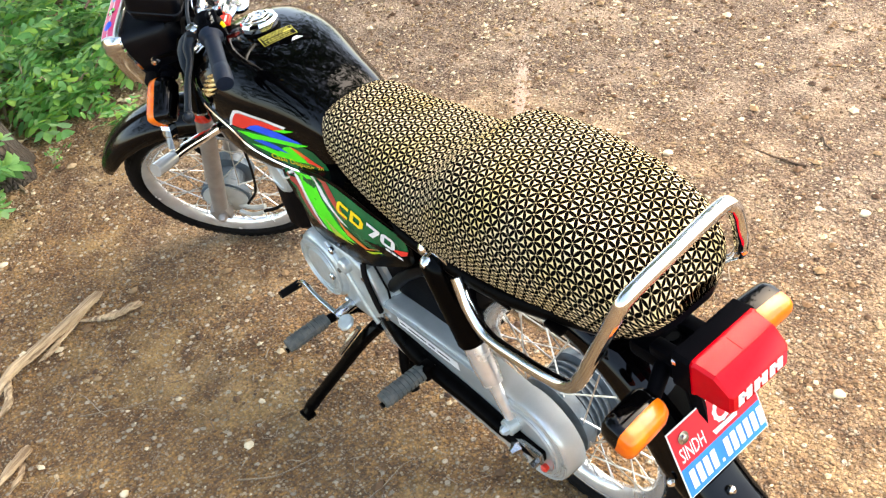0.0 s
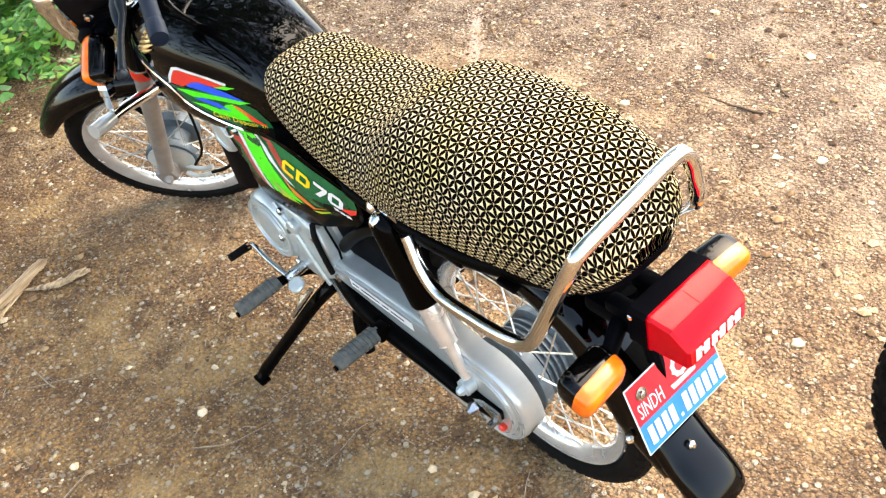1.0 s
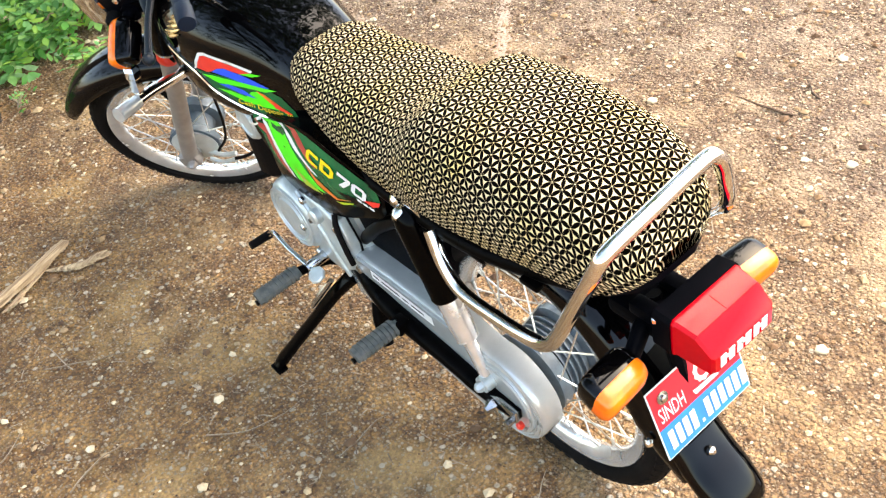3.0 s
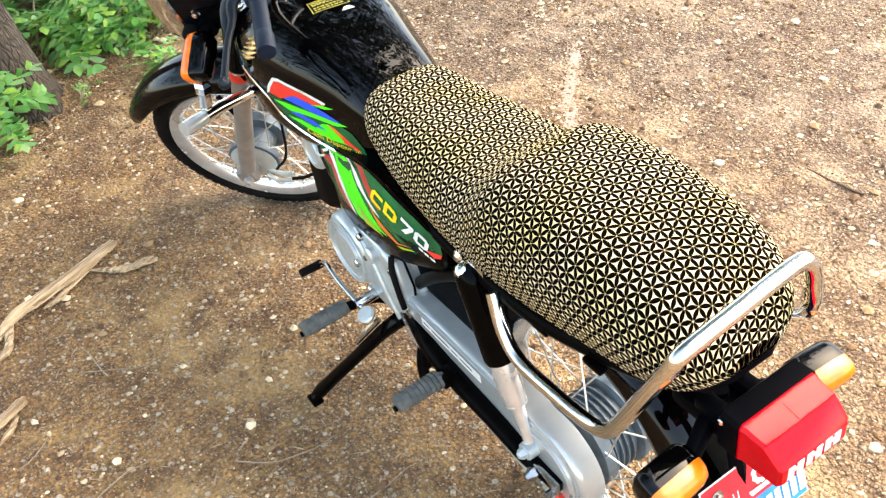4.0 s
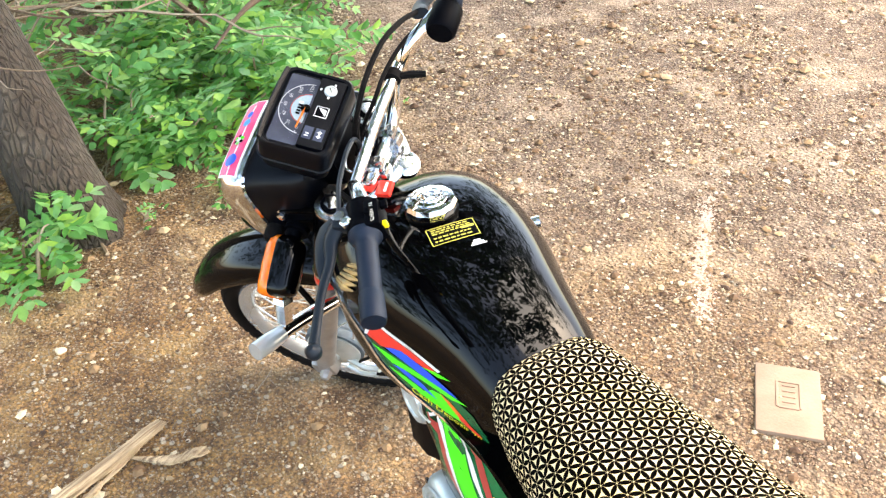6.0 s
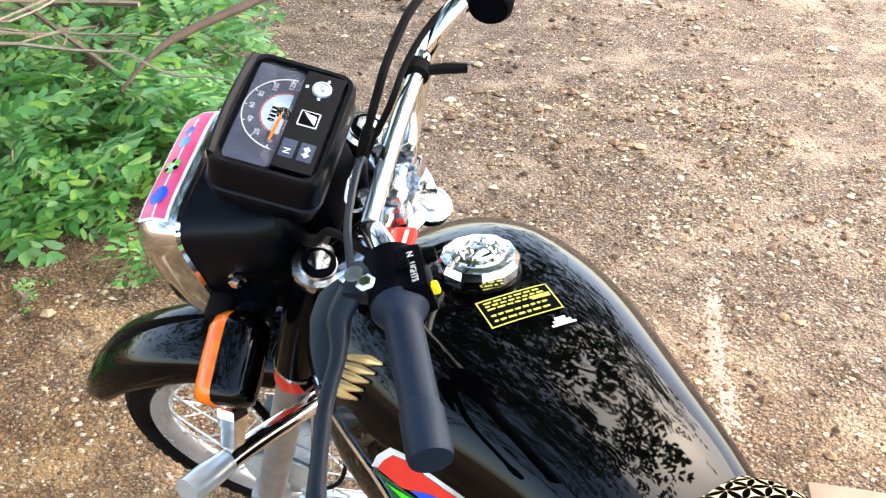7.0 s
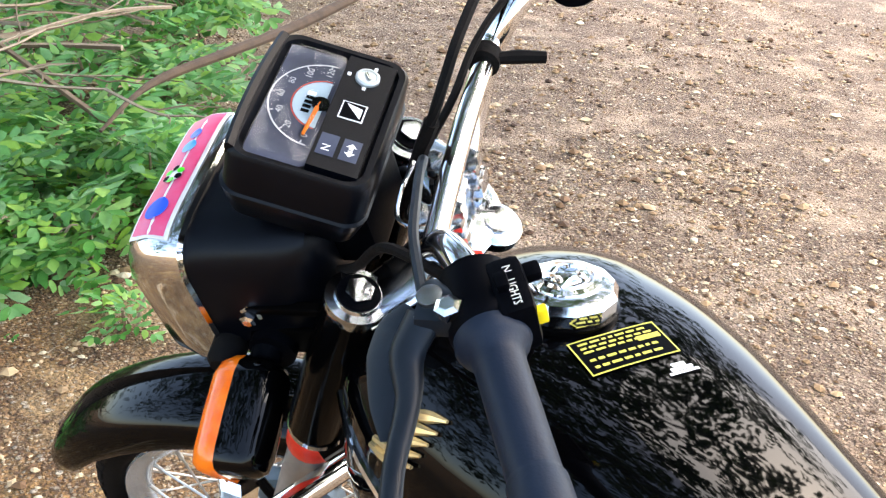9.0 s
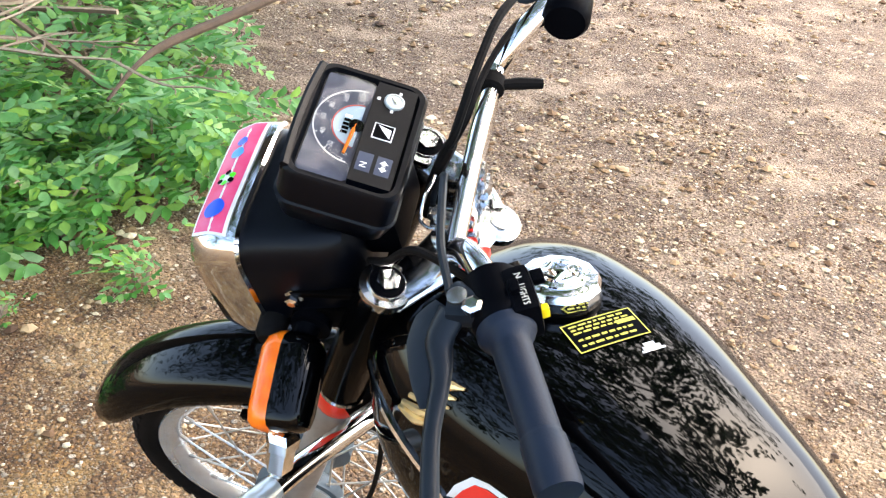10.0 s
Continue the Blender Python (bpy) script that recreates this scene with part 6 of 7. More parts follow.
lv.lathe([(0.004, -0.011), (0.010, -0.006), (0.0115, 0.0), (0.010, 0.006), (0.004, 0.011)], Matrix.Translation((-0.376, 0.853, 0.960)), 14)
steered("clutch_lever", lv, M_lever, bar, "grey-black clutch lever with a ball end")
boot = Geo().tube([(-0.198, 0.872, 0.986), (-0.211, 0.880, 0.981), (-0.226, 0.884, 0.974), (-0.250, 0.884, 0.966), (-0.272, 0.880, 0.960)], [0.012, 0.0175, 0.0165, 0.010, 0.003], 8, flat=0.22)
steered("lever_cover", boot, M_lever, bar, "black rubber lever cover")
blv = Geo().tube([(0.182, 0.862, 0.985), (0.215, 0.872, 0.972), (0.295, 0.850, 0.956), (0.372, 0.838, 0.945)], [0.014, 0.012, 0.008, 0.0095], 10, flat=0.62)
steered("brake_lever", blv, M_lever, bar)
steered("switch_box_right", Geo().lathe([(0.020, -0.03), (0.024, -0.024), (0.024, 0.018), (0.0215, 0.022)], Matrix.Translation((0.18, 0.824, 0.974)) @ ALONG_X, 18), M_plastic, bar).name = "throttle_housing"
strap = Geo().lathe([(0.0135, -0.007), (0.0140, 0.0), (0.0135, 0.007)], Matrix.Translation((0.086, 0.889, 0.954)) @ ALONG_X, 16)
strap.tube([(0.086, 0.878, 0.954), (0.092, 0.862, 0.950), (0.098, 0.842, 0.944)], [0.005, 0.006, 0.005], 8)
steered("rubber_strap", strap, M_rubber, bar, "black rubber cable strap")

# control cables
for nm, pts, r, mt in (
    ("clutch_cable", [(-0.184, 0.872, 0.987), (-0.140, 0.888, 0.986), (-0.104, 0.895, 0.985), (-0.064, 0.903, 0.977), (-0.036, 0.912, 0.957), (-0.005, 0.938, 0.90), (0.0, 0.95, 0.86)], 0.0036, M_lever),
    ("brake_cable", [(0.0, 0.955, 0.86), (-0.004, 0.942, 0.905), (-0.016, 0.920, 0.950), (-0.020, 0.902, 0.985), (-0.004, 0.891, 1.008), (0.022, 0.882, 1.026), (0.075, 0.872, 1.035), (0.13, 0.866, 1.02), (0.18, 0.866, 0.99)], 0.0042, M_rubber),
    ("cable_sleeve", [(-0.006, 0.938, 0.912), (-0.016, 0.920, 0.950), (-0.0195, 0.904, 0.980)], 0.0062, M_rubber),
    ("throttle_cable", [(0.0, 0.96, 0.87), (0.013, 0.928, 0.925), (0.036, 0.905, 0.955), (0.08, 0.893, 0.972), (0.13, 0.875, 0.98), (0.175, 0.85, 0.98)], 0.0034, M_rubber),
    ("cable_guide", [(-0.063, 0.918, 0.918), (-0.066, 0.926, 0.919), (-0.058, 0.936, 0.922), (-0.040, 0.934, 0.932), (-0.028, 0.922, 0.950)], 0.0018, M_bright),
    ("wiring", [(-0.06, 1.0, 0.86), (-0.09, 0.965, 0.90), (-0.12, 0.92, 0.955), (-0.155, 0.865, 0.965)], 0.004, M_rubber),
    ("speedometer_cable", [(-0.02, 1.02, 0.86), (-0.075, 1.03, 0.70), (-0.085, 1.07, 0.50), (-0.08, 1.14, 0.32), (-0.07, 1.21, 0.24)], 0.0035, M_rubber),
    ("front_brake_cable", [(0.0, 0.99, 0.80), (-0.04, 1.0, 0.62), (-0.05, 1.02, 0.40), (-0.07, 1.06, 0.26), (-0.078, 1.13, 0.215), (-0.078, 1.18, 0.205)], 0.0045, M_rubber),
):
    steered(nm, Geo().tube(pts, r, 8, 6), mt, bike)

# ---- things on the ground ----
def on_ground(x, y, dz=0.0):
    return Vector((x, y, ground_height(x, y) + dz))


# a second parked vehicle's wheel just beside
def build_spare_wheel():
    m = Matrix.Translation((0.508, -0.656, 0.279)) @ Matrix.Rotation(radians(-38), 4, "Z") @ Matrix.Rotation(radians(80), 4, "X")
    root = thing("parked_wheel", "dusty black tyre of another parked motorcycle, standing on the soil", "wheel")
    sec, rc = 0.040, 0.240
    prof = [(rc + sec * math.cos(a) * (1 if math.cos(a) > 0 else 0.6), sec * 0.85 * math.sin(a)) for a in (2 * math.pi * k / 20 for k in range(20))]
    part("tyre", Geo().ring(prof, m, 72), M_rubber, root)
    g = Geo()
    for k in range(60):
        for side in (-1, 0, 1):
            a = 2 * math.pi * (k + 0.5 * (side == 0)) / 60
            tilt = side * 0.8
            mm = m @ Matrix.Rotation(a, 4, "Z") @ Matrix.Translation((rc + sec * 0.99 * math.cos(tilt), 0, sec * 0.85 * math.sin(tilt))) @ Matrix.Rotation(-tilt, 4, "Y")
            g.box((0, 0, 0), (0.006, 0.017, 0.018), 0.0, mm)
    part("tread", g, M_rubber, root)
    part("rim", Geo().ring([(0.212, -0.022), (0.219, -0.02), (0.205, 0), (0.219, 0.02), (0.212, 0.022), (0.196, 0)], m, 60), M_rim, root)
    hub = part("hub", Geo().lathe([(0.012, -0.06), (0.05, -0.05), (0.05, 0.05), (0.012, 0.06)], m, 24), M_alu, root)
    for k in range(36):
        s = 1 if k % 2 else -1
        a = 2 * math.pi * k / 36
        b = a + (0.6 if (k // 2) % 2 else -0.6)
        part("spoke", Geo().tube([m @ Vector((0.047 * math.cos(b), 0.047 * math.sin(b), 0.04 * s)), m @ Vector((0.2 * math.cos(a), 0.2 * math.sin(a), 0))], 0.0017, 5), M_spoke, root)


build_spare_wheel()


def split_stick(name, pts, w, label):
    """A flat splintered length of wood, blunt at one end and frayed at the other."""
    r = random.Random(len(pts) + int(w * 1e4))
    path = rounded_path([on_ground(x, y, h) for x, y, h in pts], 7)
    rings = []
    n = len(path)
    left, right, up = 1.0, 1.0, 1.0
    for i, q in enumerate(path):
        d = (path[min(i + 1, n - 1)] - path[max(i - 1, 0)]).normalized()
        side = Vector((-d.y, d.x, 0)).normalized()
        f = i / (n - 1)
        k = (0.80 + 0.20 * min(1, f * 8)) * (0.30 + 0.70 * min(1, (1 - f) * 4))
        left, right, up = (v + r.gauss(0, 0.07) + 0.25 * (1 - v) for v in (left, right, up))
        rings.append([q + d * w * (r.uniform(-0.5, 0.5) if i in (0, n - 1) else 0) * (1 if a > 0 else -1) + side * w * k * a * (right if a > 0 else left) + Vector((0, 0, w * k * b * up)) for a, b in ((-1, 0.05), (-0.92, 0.50), (-0.25, 0.62), (0.15, 0.86), (0.88, 0.66), (1, 0.0), (0.3, -0.25), (-0.5, -0.25))])
    return Geo().loft(rings)


stick = thing("split_stick", "pale splintered length of dry wood lying on the soil", "stick")
part("shaft", split_stick("shaft", [(-0.472, 1.404, 0.010), (-0.55, 1.366, 0.012), (-0.635, 1.326, 0.012), (-0.71, 1.294, 0.012), (-0.780, 1.262, 0.014), (-0.872, 1.17, 0.008)], 0.017, ""), M_wood, stick, sharp=24)
part("splinter", split_stick("splinter", [(-0.785, 1.25, 0.012), (-0.80, 1.20, 0.018), (-0.815, 1.17, 0.008), (-0.85, 1.145, 0.006)], 0.010, ""), M_wood, stick, sharp=24)
part("splinter", split_stick("splinter", [(-0.52, 1.372, 0.010), (-0.585, 1.325, 0.008), (-0.65, 1.288, 0.006)], 0.006, ""), M_wood, stick, sharp=24)
part("splinter", split_stick("splinter", [(-0.63, 1.305, 0.006), (-0.655, 1.278, 0.010), (-0.70, 1.268, 0.005)], 0.008, ""), M_wood, stick, sharp=24)
chip = thing("wood_chip", "small torn piece of pale wood on the soil", "wood chip")
part("chip", split_stick("chip", [(-0.405, 1.278, 0.007), (-0.443, 1.279, 0.012), (-0.483, 1.290, 0.006), (-0.555, 1.340, 0.004)], 0.012, ""), M_wood, chip, sharp=24)
stub = thing("split_stick", "short broken end of pale dry wood on the soil", "stick")
part("shaft", split_stick("shaft", [(-0.826, 0.988, 0.008), (-0.865, 0.962, 0.010), (-0.925, 0.925, 0.008)], 0.013, ""), M_wood, stub, sharp=24)
part("splinter", split_stick("splinter", [(-0.86, 0.948, 0.006), (-0.875, 0.92, 0.006), (-0.91, 0.89, 0.005)], 0.007, ""), M_wood, stub, sharp=24)


def brick():
    root = thing("brick", "pale fired brick with a pressed maker's hollow, lying flat", "brick")
    m = Matrix.Translation(on_ground(0.806, 0.765, -0.022)) @ Matrix.Rotation(radians(-43), 4, "Z")
    g = Geo().box((0, 0, 0), (0.148, 0.225, 0.062), 0.006, m)
    part("body", g, M_brick, root)
    h = Geo()
    for s in (-1, 1):
        h.box((0.026 * s, 0.012, 0.0315), (0.006, 0.085, 0.004), 0.0015, m)
        h.box((0, 0.012 + 0.0425 * s, 0.0315), (0.046, 0.006, 0.004), 0.0015, m)
    for k in range(4):
        h.box((0, -0.012 + 0.018 * k, 0.0315), (0.030, 0.005, 0.003), 0.001, m)
    part("pressed_frame", h, M_brick, root)


brick()


def crust(name, pts, w, mt, label, cat):
    """A thin uneven crust of spilt powder."""
    r = random.Random(3)
    root = thing(name, label, cat)
    g = Geo()
    path = rounded_path([(x, y, 0) for x, y in pts], 10)
    for i, q in enumerate(path):
        for _ in range(16):
            c = on_ground(q.x + r.gauss(0, w * 0.36), q.y + r.gauss(0, w * 0.36), 0.001)
            rad = r.uniform(0.0022, 0.0075)
            n = 7
            ring = [c + Vector((rad * r.uniform(0.6, 1.3) * math.cos(2 * math.pi * k / n), rad * r.uniform(0.6, 1.3) * math.sin(2 * math.pi * k / n), -0.002)) for k in range(n)]
            g.add([c + Vector((0, 0, rad * 0.16))] + ring, [[0, 1 + k, 1 + (k + 1) % n] for k in range(n)])
    part("crust", g, mt, root)


crust("white_line", [(1.21, 1.505), (1.14, 1.43), (1.08, 1.37), (1.02, 1.305)], 0.034, M_lime, "worn whitewash line broken on the soil", "line marking")
crust("brick_dust", [(1.02, 1.31), (0.95, 1.235), (0.90, 1.16), (0.845, 1.085)], 0.040, M_pinkdust, "smear of pale pink brick dust on the soil", "brick dust")


def stone(r, size):
    """A small uneven stone."""
    dirs = [(0, 0, 1), (1, 0, 0.25), (0.3, 0.95, 0.2), (-0.8, 0.6, 0.25), (-0.8, -0.6, 0.2), (0.3, -0.95, 0.25), (0, 0, -0.6)]
    v = [Vector(d).normalized() * size * r.uniform(0.7, 1.2) for d in dirs]
    for q in v:
        q.z *= 0.62
    f = [[0, 1, 2], [0, 2, 3], [0, 3, 4], [0, 4, 5], [0, 5, 1], [6, 2, 1], [6, 3, 2], [6, 4, 3], [6, 5, 4], [6, 1, 5]]
    return v, f


def scatter_pebbles():
    r = random.Random(11)
    g_v, g_f = [], []
    for _ in range(85000):
        if r.random() < 0.50:
            x, y = r.uniform(-1.3, 2.2), r.uniform(-1.0, 2.8)
        else:
            x, y = r.uniform(-0.6, 4.6), r.uniform(0.2, 6.5)
        if r.random() < (0.58 if x < 0.35 else 0.10) - 1.3 * noise.noise(Vector((x * 2.4, y * 2.4, 3.0))) - 0.9 * noise.noise(Vector((x * 8, y * 8, 7.0))):
            continue
        size = min(0.015, 0.0017 * math.exp(abs(r.gauss(0, 0.72)))) * (1.0 + 0.3 * max(0.0, min(2.5, math.hypot(x, y) - 1.2)))
        if x < 0.35 and size < 0.0023:
            continue
        v, f = stone(r, size)
        ax = r.uniform(0.55, 1.35)
        for q in v:
            q.x *= ax
        a = r.uniform(0, 6.28)
        ca, sa = math.cos(a), math.sin(a)
        z = ground_height(x, y) + size * 0.15
        n = len(g_v)
        g_v += [(x + q.x * ca - q.y * sa, y + q.x * sa + q.y * ca, z + q.z) for q in v]
        g_f += [[n + i for i in face] for face in f]
    me = bpy.data.meshes.new("pebbles")
    me.from_pydata(g_v, [], g_f)
    ob = part("pebbles", me, M_pebble)
    tagged(ob, "pale grit and small pebbles strewn over the soil", "pebbles", kind="stuff")


scatter_pebbles()
rs = random.Random(21)
stone_at = [(1.69, 1.23), (1.58, 1.21), (1.24, 0.96), (1.82, 0.92), (1.05, 0.70), (1.42, 0.62), (0.90, 0.42), (1.75, 1.55), (2.2, 1.3), (1.55, 1.95), (2.5, 2.2), (1.35, 2.6), (0.62, 2.2), (-0.72, 0.70), (-0.45, 0.62), (-0.85, 1.55), (-0.30, 1.75), (0.75, -0.33), (0.55, -0.20), (-0.6, 0.35), (-0.28, 0.05), (0.98, 1.62), (-0.62, 1.78), (1.15, 0.12)]
for x, y in stone_at:
    bm = bmesh.new()
    bmesh.ops.create_icosphere(bm, subdivisions=2, radius=rs.uniform(0.007, 0.014))
    shift = Vector((rs.uniform(-9, 9), rs.uniform(-9, 9), rs.uniform(-9, 9)))
    for q in bm.verts:
        q.co *= 1 + 0.45 * noise.noise(q.co * 90 + shift)
        q.co.z *= 0.6
    bm.transform(Matrix.Translation(on_ground(x, y, 0.002)) @ Matrix.Rotation(rs.uniform(0, 6), 4, "Z"))
    me = bpy.data.meshes.new("stone")
    bm.to_mesh(me)
    bm.free()
    me.polygons.foreach_set("use_smooth", [True] * len(me.polygons))
    ob = part("stone", me, M_pebble)
    tagged(ob, "small pale angular stone lying on the soil", "stone", group="loose stones")


def twig(r, start, heading, length, rad, bend=0.5, rise=0.0, forks=2):
    """A wandering twig with side shoots, as tubes."""
    g = Geo()

    def grow(p, a, ln, rd, level, up):
        pts, n = [p], 5
        for k in range(n):
            a += r.gauss(0, bend / n * 2)
            p = p + Vector((math.cos(a), math.sin(a), up + r.gauss(0, 0.12))) * (ln / n)
            p.z = max(p.z, ground_height(p.x, p.y) + rd * 0.7)
            pts.append(p)
            if level and r.random() < 0.45:
                grow(p, a + r.choice((-1, 1)) * r.uniform(0.4, 1.0), ln * r.uniform(0.3, 0.55), rd * 0.6, level - 1, up * 0.7 + r.uniform(-0.05, 0.15))
        g.tube(pts, [rd, rd * 0.85, rd * 0.45], 5, 3)

    grow(Vector(start), heading, length, rad, forks, rise)
    return g


rt = random.Random(31)


def lay_twig(name, x, y, a, ln, rad, label, mt=None, forks=1, bend=0.4):
    ob = part(name, twig(rt, on_ground(x, y, rad), a, ln, rad, bend, 0.0, forks), mt or M_twig)
    return tagged(ob, label, "twig", group="fallen twigs")


lay_twig("fallen_twig", 1.245, 0.362, 1.84, 0.165, 0.004, "thin dark dry twig lying on the soil", M_branch, 0, 0.15)
lay_twig("fallen_twig", 1.36, 0.359, 1.15, 0.10, 0.003, "thin dark dry twig lying on the soil", M_branch, 0, 0.2)
for x, y, a, ln in ((-0.80, 0.62, 0.4, 0.16), (-0.52, 0.55, -0.7, 0.22), (-0.35, 0.30, 0.2, 0.14), (-0.42, 2.12, 1.2, 0.35), (-0.55, 2.25, 0.9, 0.45), (0.15, 1.95, 0.3, 0.3), (-0.30, 2.35, 2.9, 0.5), (-0.65, 0.95, 1.7, 0.13), (-0.25, 1.4, 0.8, 0.10), (-0.9, 0.8, 0.2, 0.12), (0.7, 0.2, 0.9, 0.12), (-0.70, 1.0, -0.5, 0.2), (-0.20, -0.1, 0.5, 0.15)):
    lay_twig("fallen_twig", x, y, a, ln, 0.0020 if ln < 0.3 else 0.006, "dry grey-brown twig lying on the soil", None, 0 if ln < 0.3 else 1)


def scatter_litter():
    """Straw bits and leaf scraps."""
    r = random.Random(17)
    v, f = [], []
    for _ in range(2600):
        x, y = (r.uniform(-1.2, 2.6), r.uniform(-0.8, 4.0)) if r.random() < 0.5 else (r.uniform(-1.2, 0.2), r.uniform(-0.6, 2.2))
        a, ln, w = r.uniform(0, 6.28), r.uniform(0.008, 0.04), r.uniform(0.0006, 0.0016)
        p = on_ground(x, y, 0.002)
        d, s = Vector((math.cos(a), math.sin(a), r.uniform(-0.1, 0.15))) * ln, Vector((-math.sin(a), math.cos(a), 0)) * w
        n = len(v)
        v += [tuple(q) for q in (p - s, p + s, p + d * 0.6 + s + Vector((0, 0, 0.002)), p + d + s, p + d * 0.6 - s + Vector((0, 0, 0.002)))]
        f += [[n, n + 1, n + 2, n + 4], [n + 4, n + 2, n + 3]]
    me = bpy.data.meshes.new("litter")
    me.from_pydata(v, [], f)
    tagged(part("litter", me, M_twig), "straw bits and dry scraps on the soil", "litter", kind="stuff")


scatter_litter()

# ---- bushes and tree ----
LEAFLET = [(0, 0), (0.25, 0.30), (0.62, 0.36), (1.0, 0.0), (0.62, -0.36), (0.25, -0.30)]


def leaf_into(v, f, base, along, side, ln, wid, curl):
    nrm = along.cross(side).normalized()
    n = len(v)
    v += [tuple(base + along * ln * s + side * wid * t * ln + nrm * (curl * ln * (s * s) * -1 + abs(t) * 0.10 * ln)) for s, t in LEAFLET]
    f += [[n, n + 1, n + 2, n + 3], [n, n + 3, n + 4, n + 5]]


def frond(r, v, f, base, heading, tilt, size, pairs, wid=0.9):
    """A feathered leaf: leaflets in pairs along a drooping stalk."""
    d = Vector((math.cos(heading) * math.cos(tilt), math.sin(heading) * math.cos(tilt), math.sin(tilt)))
    side = Vector((-math.sin(heading), math.cos(heading), r.uniform(-0.3, 0.3))).normalized()
    p = base.copy()
    step = size / pairs
    for k in range(pairs):
        d = (d + Vector((0, 0, -0.10))).normalized()
        p = p + d * step
        ln = size * (0.36 if pairs < 5 else 0.30) * (1 - 0.35 * abs(k / pairs - 0.4)) * r.uniform(0.85, 1.15)
        for s in (-1, 1):
            leaf_into(v, f, p, (side * s * 0.9 + d * 0.55).normalized(), d, ln, wid * r.uniform(0.8, 1.1), r.uniform(0.1, 0.4))
    leaf_into(v, f, p, d, side, size * 0.28, wid, 0.2)


def leaf_mesh(name, v, f):
    me = bpy.data.meshes.new(name)
    me.from_pydata(v, [], f)
    me.polygons.foreach_set("use_smooth", [True] * len(me.polygons))
    return me


def shrub(seed, x, y, spread, height, leaves, label, leaf=0.10, pairs=5, stems=7):
    r = random.Random(seed)
    root = thing("shrub", label, "shrub", group="shrubs at the edge")
    v, f = [], []
    for k in range(stems):
        a = r.uniform(0, 6.28)
        h = height * r.uniform(0.5, 1.0)
        out = spread * r.uniform(0.25, 0.8)
        b = on_ground(x + r.gauss(0, spread * 0.2), y + r.gauss(0, spread * 0.2), -0.01)
        pts = [b, b + Vector((math.cos(a) * out * 0.3, math.sin(a) * out * 0.3, h * 0.5)), b + Vector((math.cos(a) * out * 0.7, math.sin(a) * out * 0.7, h * 0.85)), b + Vector((math.cos(a) * out, math.sin(a) * out, h * 0.9))]
        part("stem", Geo().tube(pts, [0.006, 0.004, 0.002], 5, 4), M_twig, root)
        for _ in range(leaves // stems):
            t = r.uniform(0.12, 1.0)
            q = rounded_path(pts, 4)
            c = q[min(int(t * (len(q) - 1)), len(q) - 1)] + Vector((r.gauss(0, spread * 0.18), r.gauss(0, spread * 0.18), r.gauss(0, 0.03)))
            c.z = max(c.z, ground_height(c.x, c.y) + 0.02)
            frond(r, v, f, c, r.uniform(0, 6.28), r.uniform(-0.2, 0.7), leaf * r.uniform(0.6, 1.2), pairs + r.randint(-1, 1), 0.80 if pairs > 4 else 0.9)
    part("foliage", leaf_mesh("foliage", v, f), M_leaf, root)


G1 = "green leafy shrub with feathered leaves growing from the soil"
G2 = "low bright green seedling growing from the soil"
for i, (x, y, sp, h, n, leaf, label) in enumerate((
    (-0.60, 2.14, 0.11, 0.20, 30, 0.10, G1), (-0.95, 2.45, 0.40, 0.45, 70, 0.12, G1),
    (-0.20, 2.66, 0.26, 0.30, 75, 0.11, G1), (0.12, 2.72, 0.30, 0.30, 100, 0.11, G1), (0.0, 2.54, 0.16, 0.20, 40, 0.10, G1), (0.38, 2.95, 0.30, 0.26, 90, 0.11, G1),
    (0.05, 3.15, 0.42, 0.34, 100, 0.12, G1), (0.60, 3.45, 0.42, 0.34, 100, 0.12, G1), (-0.45, 3.05, 0.45, 0.55, 100, 0.12, G1), (-0.9, 3.3, 0.55, 0.65, 90, 0.12, G1),
    (0.25, 3.8, 0.55, 0.60, 110, 0.13, G1), (0.95, 4.15, 0.50, 0.55, 110, 0.13, G1), (-0.4, 4.1, 0.6, 0.8, 100, 0.14, G1), (0.6, 4.8, 0.7, 0.8, 110, 0.14, G1), (1.35, 5.0, 0.6, 0.6, 100, 0.14, G1),
    (-1.1, 4.5, 0.8, 1.0, 100, 0.15, G1), (0.0, 5.6, 0.9, 1.1, 110, 0.16, G1), (1.2, 6.2, 0.9, 0.9, 100, 0.16, G1), (-1.3, 6.0, 1.0, 1.3, 90, 0.17, G1), (0.3, 7.2, 1.1, 1.4, 100, 0.18, G1), (2.0, 7.4, 1.0, 0.9, 90, 0.18, G1),
    (0.64, 2.52, 0.06, 0.07, 7, 0.05, G2), (-0.288, 2.24, 0.04, 0.06, 6, 0.04, G2), (0.30, 2.35, 0.06, 0.08, 8, 0.05, G2), (0.02, 2.22, 0.08, 0.12, 14, 0.07, G2),
)):
    shrub(100 + i, x, y, sp, h, int(n * (1.25 if y < 2.9 else 0.95)), label, leaf * (1.55 if label == G1 else 1.3), 5 if label == G1 else 3, 7 if label == G1 else 3)


def dry_branch(seed, start, heading, length, rad, rise, mt, label, forks=2, bend=0.5):
    ob = part("dry_branch", twig(random.Random(seed), start, heading, length, rad, bend, rise, forks), mt)
    return tagged(ob, label, "branch", group="dry branches")


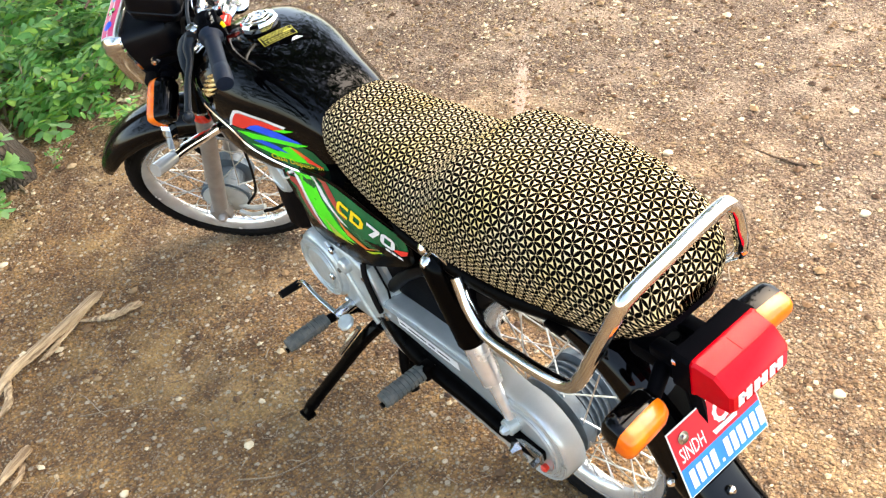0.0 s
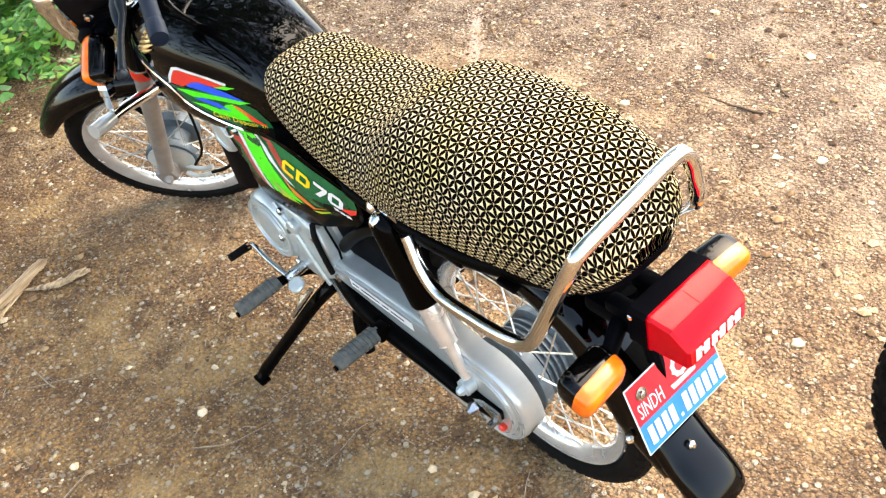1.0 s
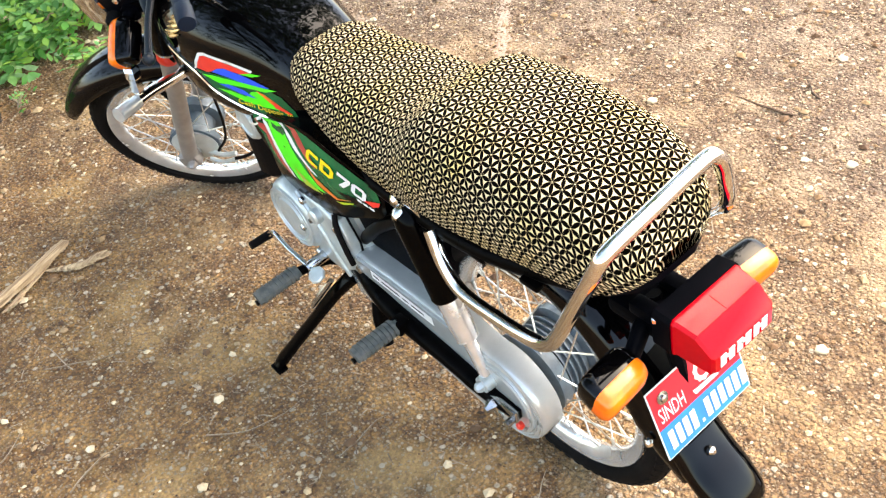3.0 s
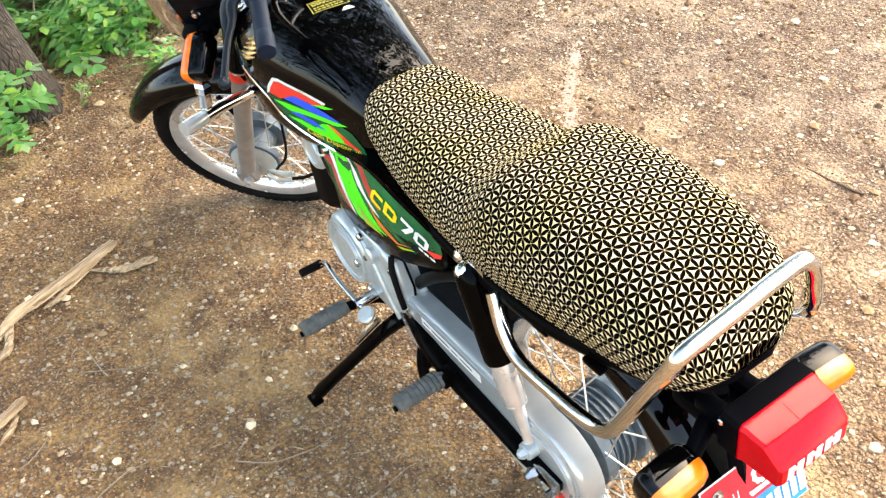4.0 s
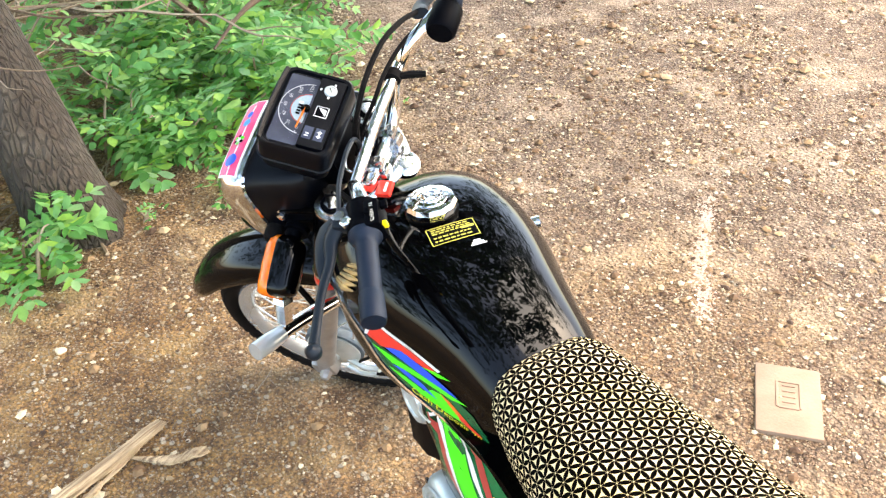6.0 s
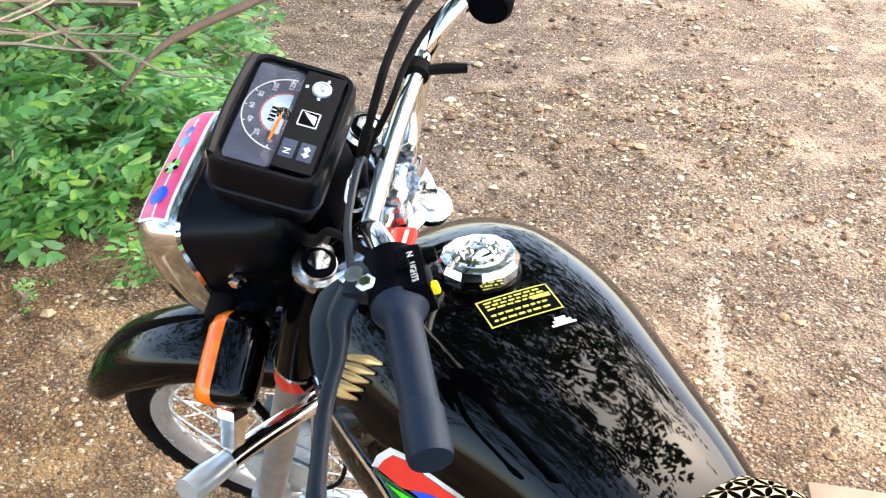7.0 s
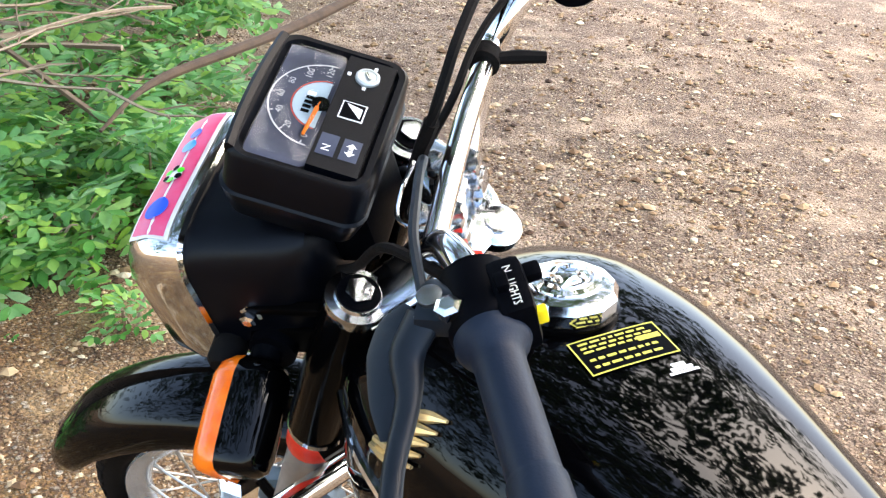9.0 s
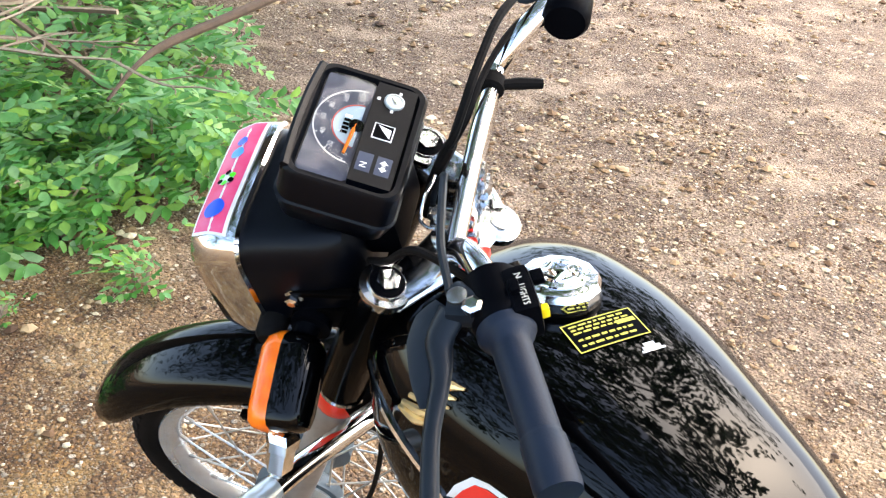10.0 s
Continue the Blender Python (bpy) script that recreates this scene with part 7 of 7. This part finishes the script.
tagged(part("bare_branch", Geo().tube([(1.75, 3.65, 0.46), (1.0, 3.16, 0.40), (0.65, 2.93, 0.395), (0.33, 2.72, 0.40), (0.19, 2.60, 0.395), (0.06, 2.46, 0.37)], [0.019, 0.017, 0.015, 0.013, 0.007, 0.004], 8), M_branch), "bare brown branch reaching out over the shrubs", "branch")
D1 = "tangled dry grey-brown branch among the shrubs"
rb = random.Random(77)
for i in range(46):
    x, y = rb.uniform(-1.4, 0.9), rb.uniform(2.6, 4.6)
    if y < 2.5 + max(0, x) * 1.5:
        y += 0.7
    dry_branch(200 + i, on_ground(x, y, rb.uniform(0.12, 0.55)), rb.uniform(2.0, 4.3) if i % 2 or x > -0.4 else rb.uniform(-0.6, 0.9), rb.uniform(0.5, 1.2) if i % 2 or x > -0.4 else rb.uniform(0.4, 0.7), rb.uniform(0.004, 0.010), rb.uniform(-0.1, 0.2), M_twig, D1)


for i in range(26):
    x, y = rb.uniform(-1.3, 0.5), rb.uniform(2.8, 4.1)
    dry_branch(300 + i, on_ground(x, y, rb.uniform(0.35, 0.6)), rb.uniform(2.4, 3.9) if x > -0.5 else rb.uniform(-0.9, 0.5), rb.uniform(0.6, 1.1), rb.uniform(0.005, 0.009), rb.uniform(-0.12, 0.05), M_twig, "pale dry branch lying across the shrubs")


def tree():
    root = thing("tree", "leaning grey-brown tree with a spreading crown, rooted beside the shrubs", "tree")
    r = random.Random(9)
    base = Vector((-0.45, 2.31, -0.05))
    path = [base, Vector((-0.51, 2.41, 0.30)), Vector((-0.62, 2.61, 0.85)), Vector((-0.68, 2.86, 1.6)), Vector((-0.6, 3.0, 2.4)), Vector((-0.3, 3.1, 3.2))]
    pts = rounded_path(path, 8)
    rings = []
    for i, q in enumerate(pts):
        t = i / (len(pts) - 1)
        rad = 0.125 - 0.05 * t + 0.05 * math.exp(-t * 22)
        ring = []
        for k in range(20):
            a = 2 * math.pi * k / 20
            bump = 1 + 0.07 * noise.noise(Vector((math.cos(a) * 1.5, math.sin(a) * 1.5, q.z * 2.2))) + 0.035 * math.sin(a * 5 + q.z * 3) + 0.16 * math.exp(-t * 25) * math.sin(a * 4)
            ring.append(q + Vector((math.cos(a), math.sin(a), 0)) * rad * bump)
        rings.append(ring)
    part("trunk", Geo().loft(rings), M_bark, root, "leaning trunk with rough grey-brown bark", sharp=80)
    top = path[-2]
    v, f = [], []
    spots = []
    for k in range(16):
        a = 2.4 * k
        reach = math.sqrt((k + 0.5) / 16)
        start = top.lerp(path[-1], r.random())
        end = Vector((0.1 + 3.7 * reach * math.cos(a), 3.2 + 2.9 * reach * math.sin(a), r.uniform(3.3, 4.4) - 0.9 * reach * reach))
        midp = start.lerp(end, 0.5) + Vector((r.gauss(0, 0.15), r.gauss(0, 0.15), 0.35))
        part("limb", Geo().tube([start, midp, end], [0.05, 0.035, 0.012], 8, 6), M_bark, root)
        spots += [midp, midp.lerp(end, 0.5), end]
    while len(spots) < 560:
        a, reach = r.uniform(0, 6.283), math.sqrt(r.random())
        # unseen outer leaves hang low at front and left, added to darken reflections
        low = reach > 0.62 and (math.sin(a) > 0.1 or math.cos(a) < -0.45)
        spots.append(Vector((0.1 + 3.9 * reach * math.cos(a), 3.2 + 3.1 * reach * math.sin(a), r.uniform(1.6 if low else 2.8, 4.3) - 0.5 * reach)))
    for c in spots:
        for _ in range(10):
            b = c + Vector((r.gauss(0, 0.20), r.gauss(0, 0.20), r.gauss(0, 0.12)))
            frond(r, v, f, b, r.uniform(0, 6.28), r.uniform(-0.5, 0.5), r.uniform(0.16, 0.28), 3, 0.9)
    part("crown", leaf_mesh("crown", v, f), M_crown, root, "dense green feathered foliage with gaps, its low outer leaves added out of view to darken reflections")


tree()
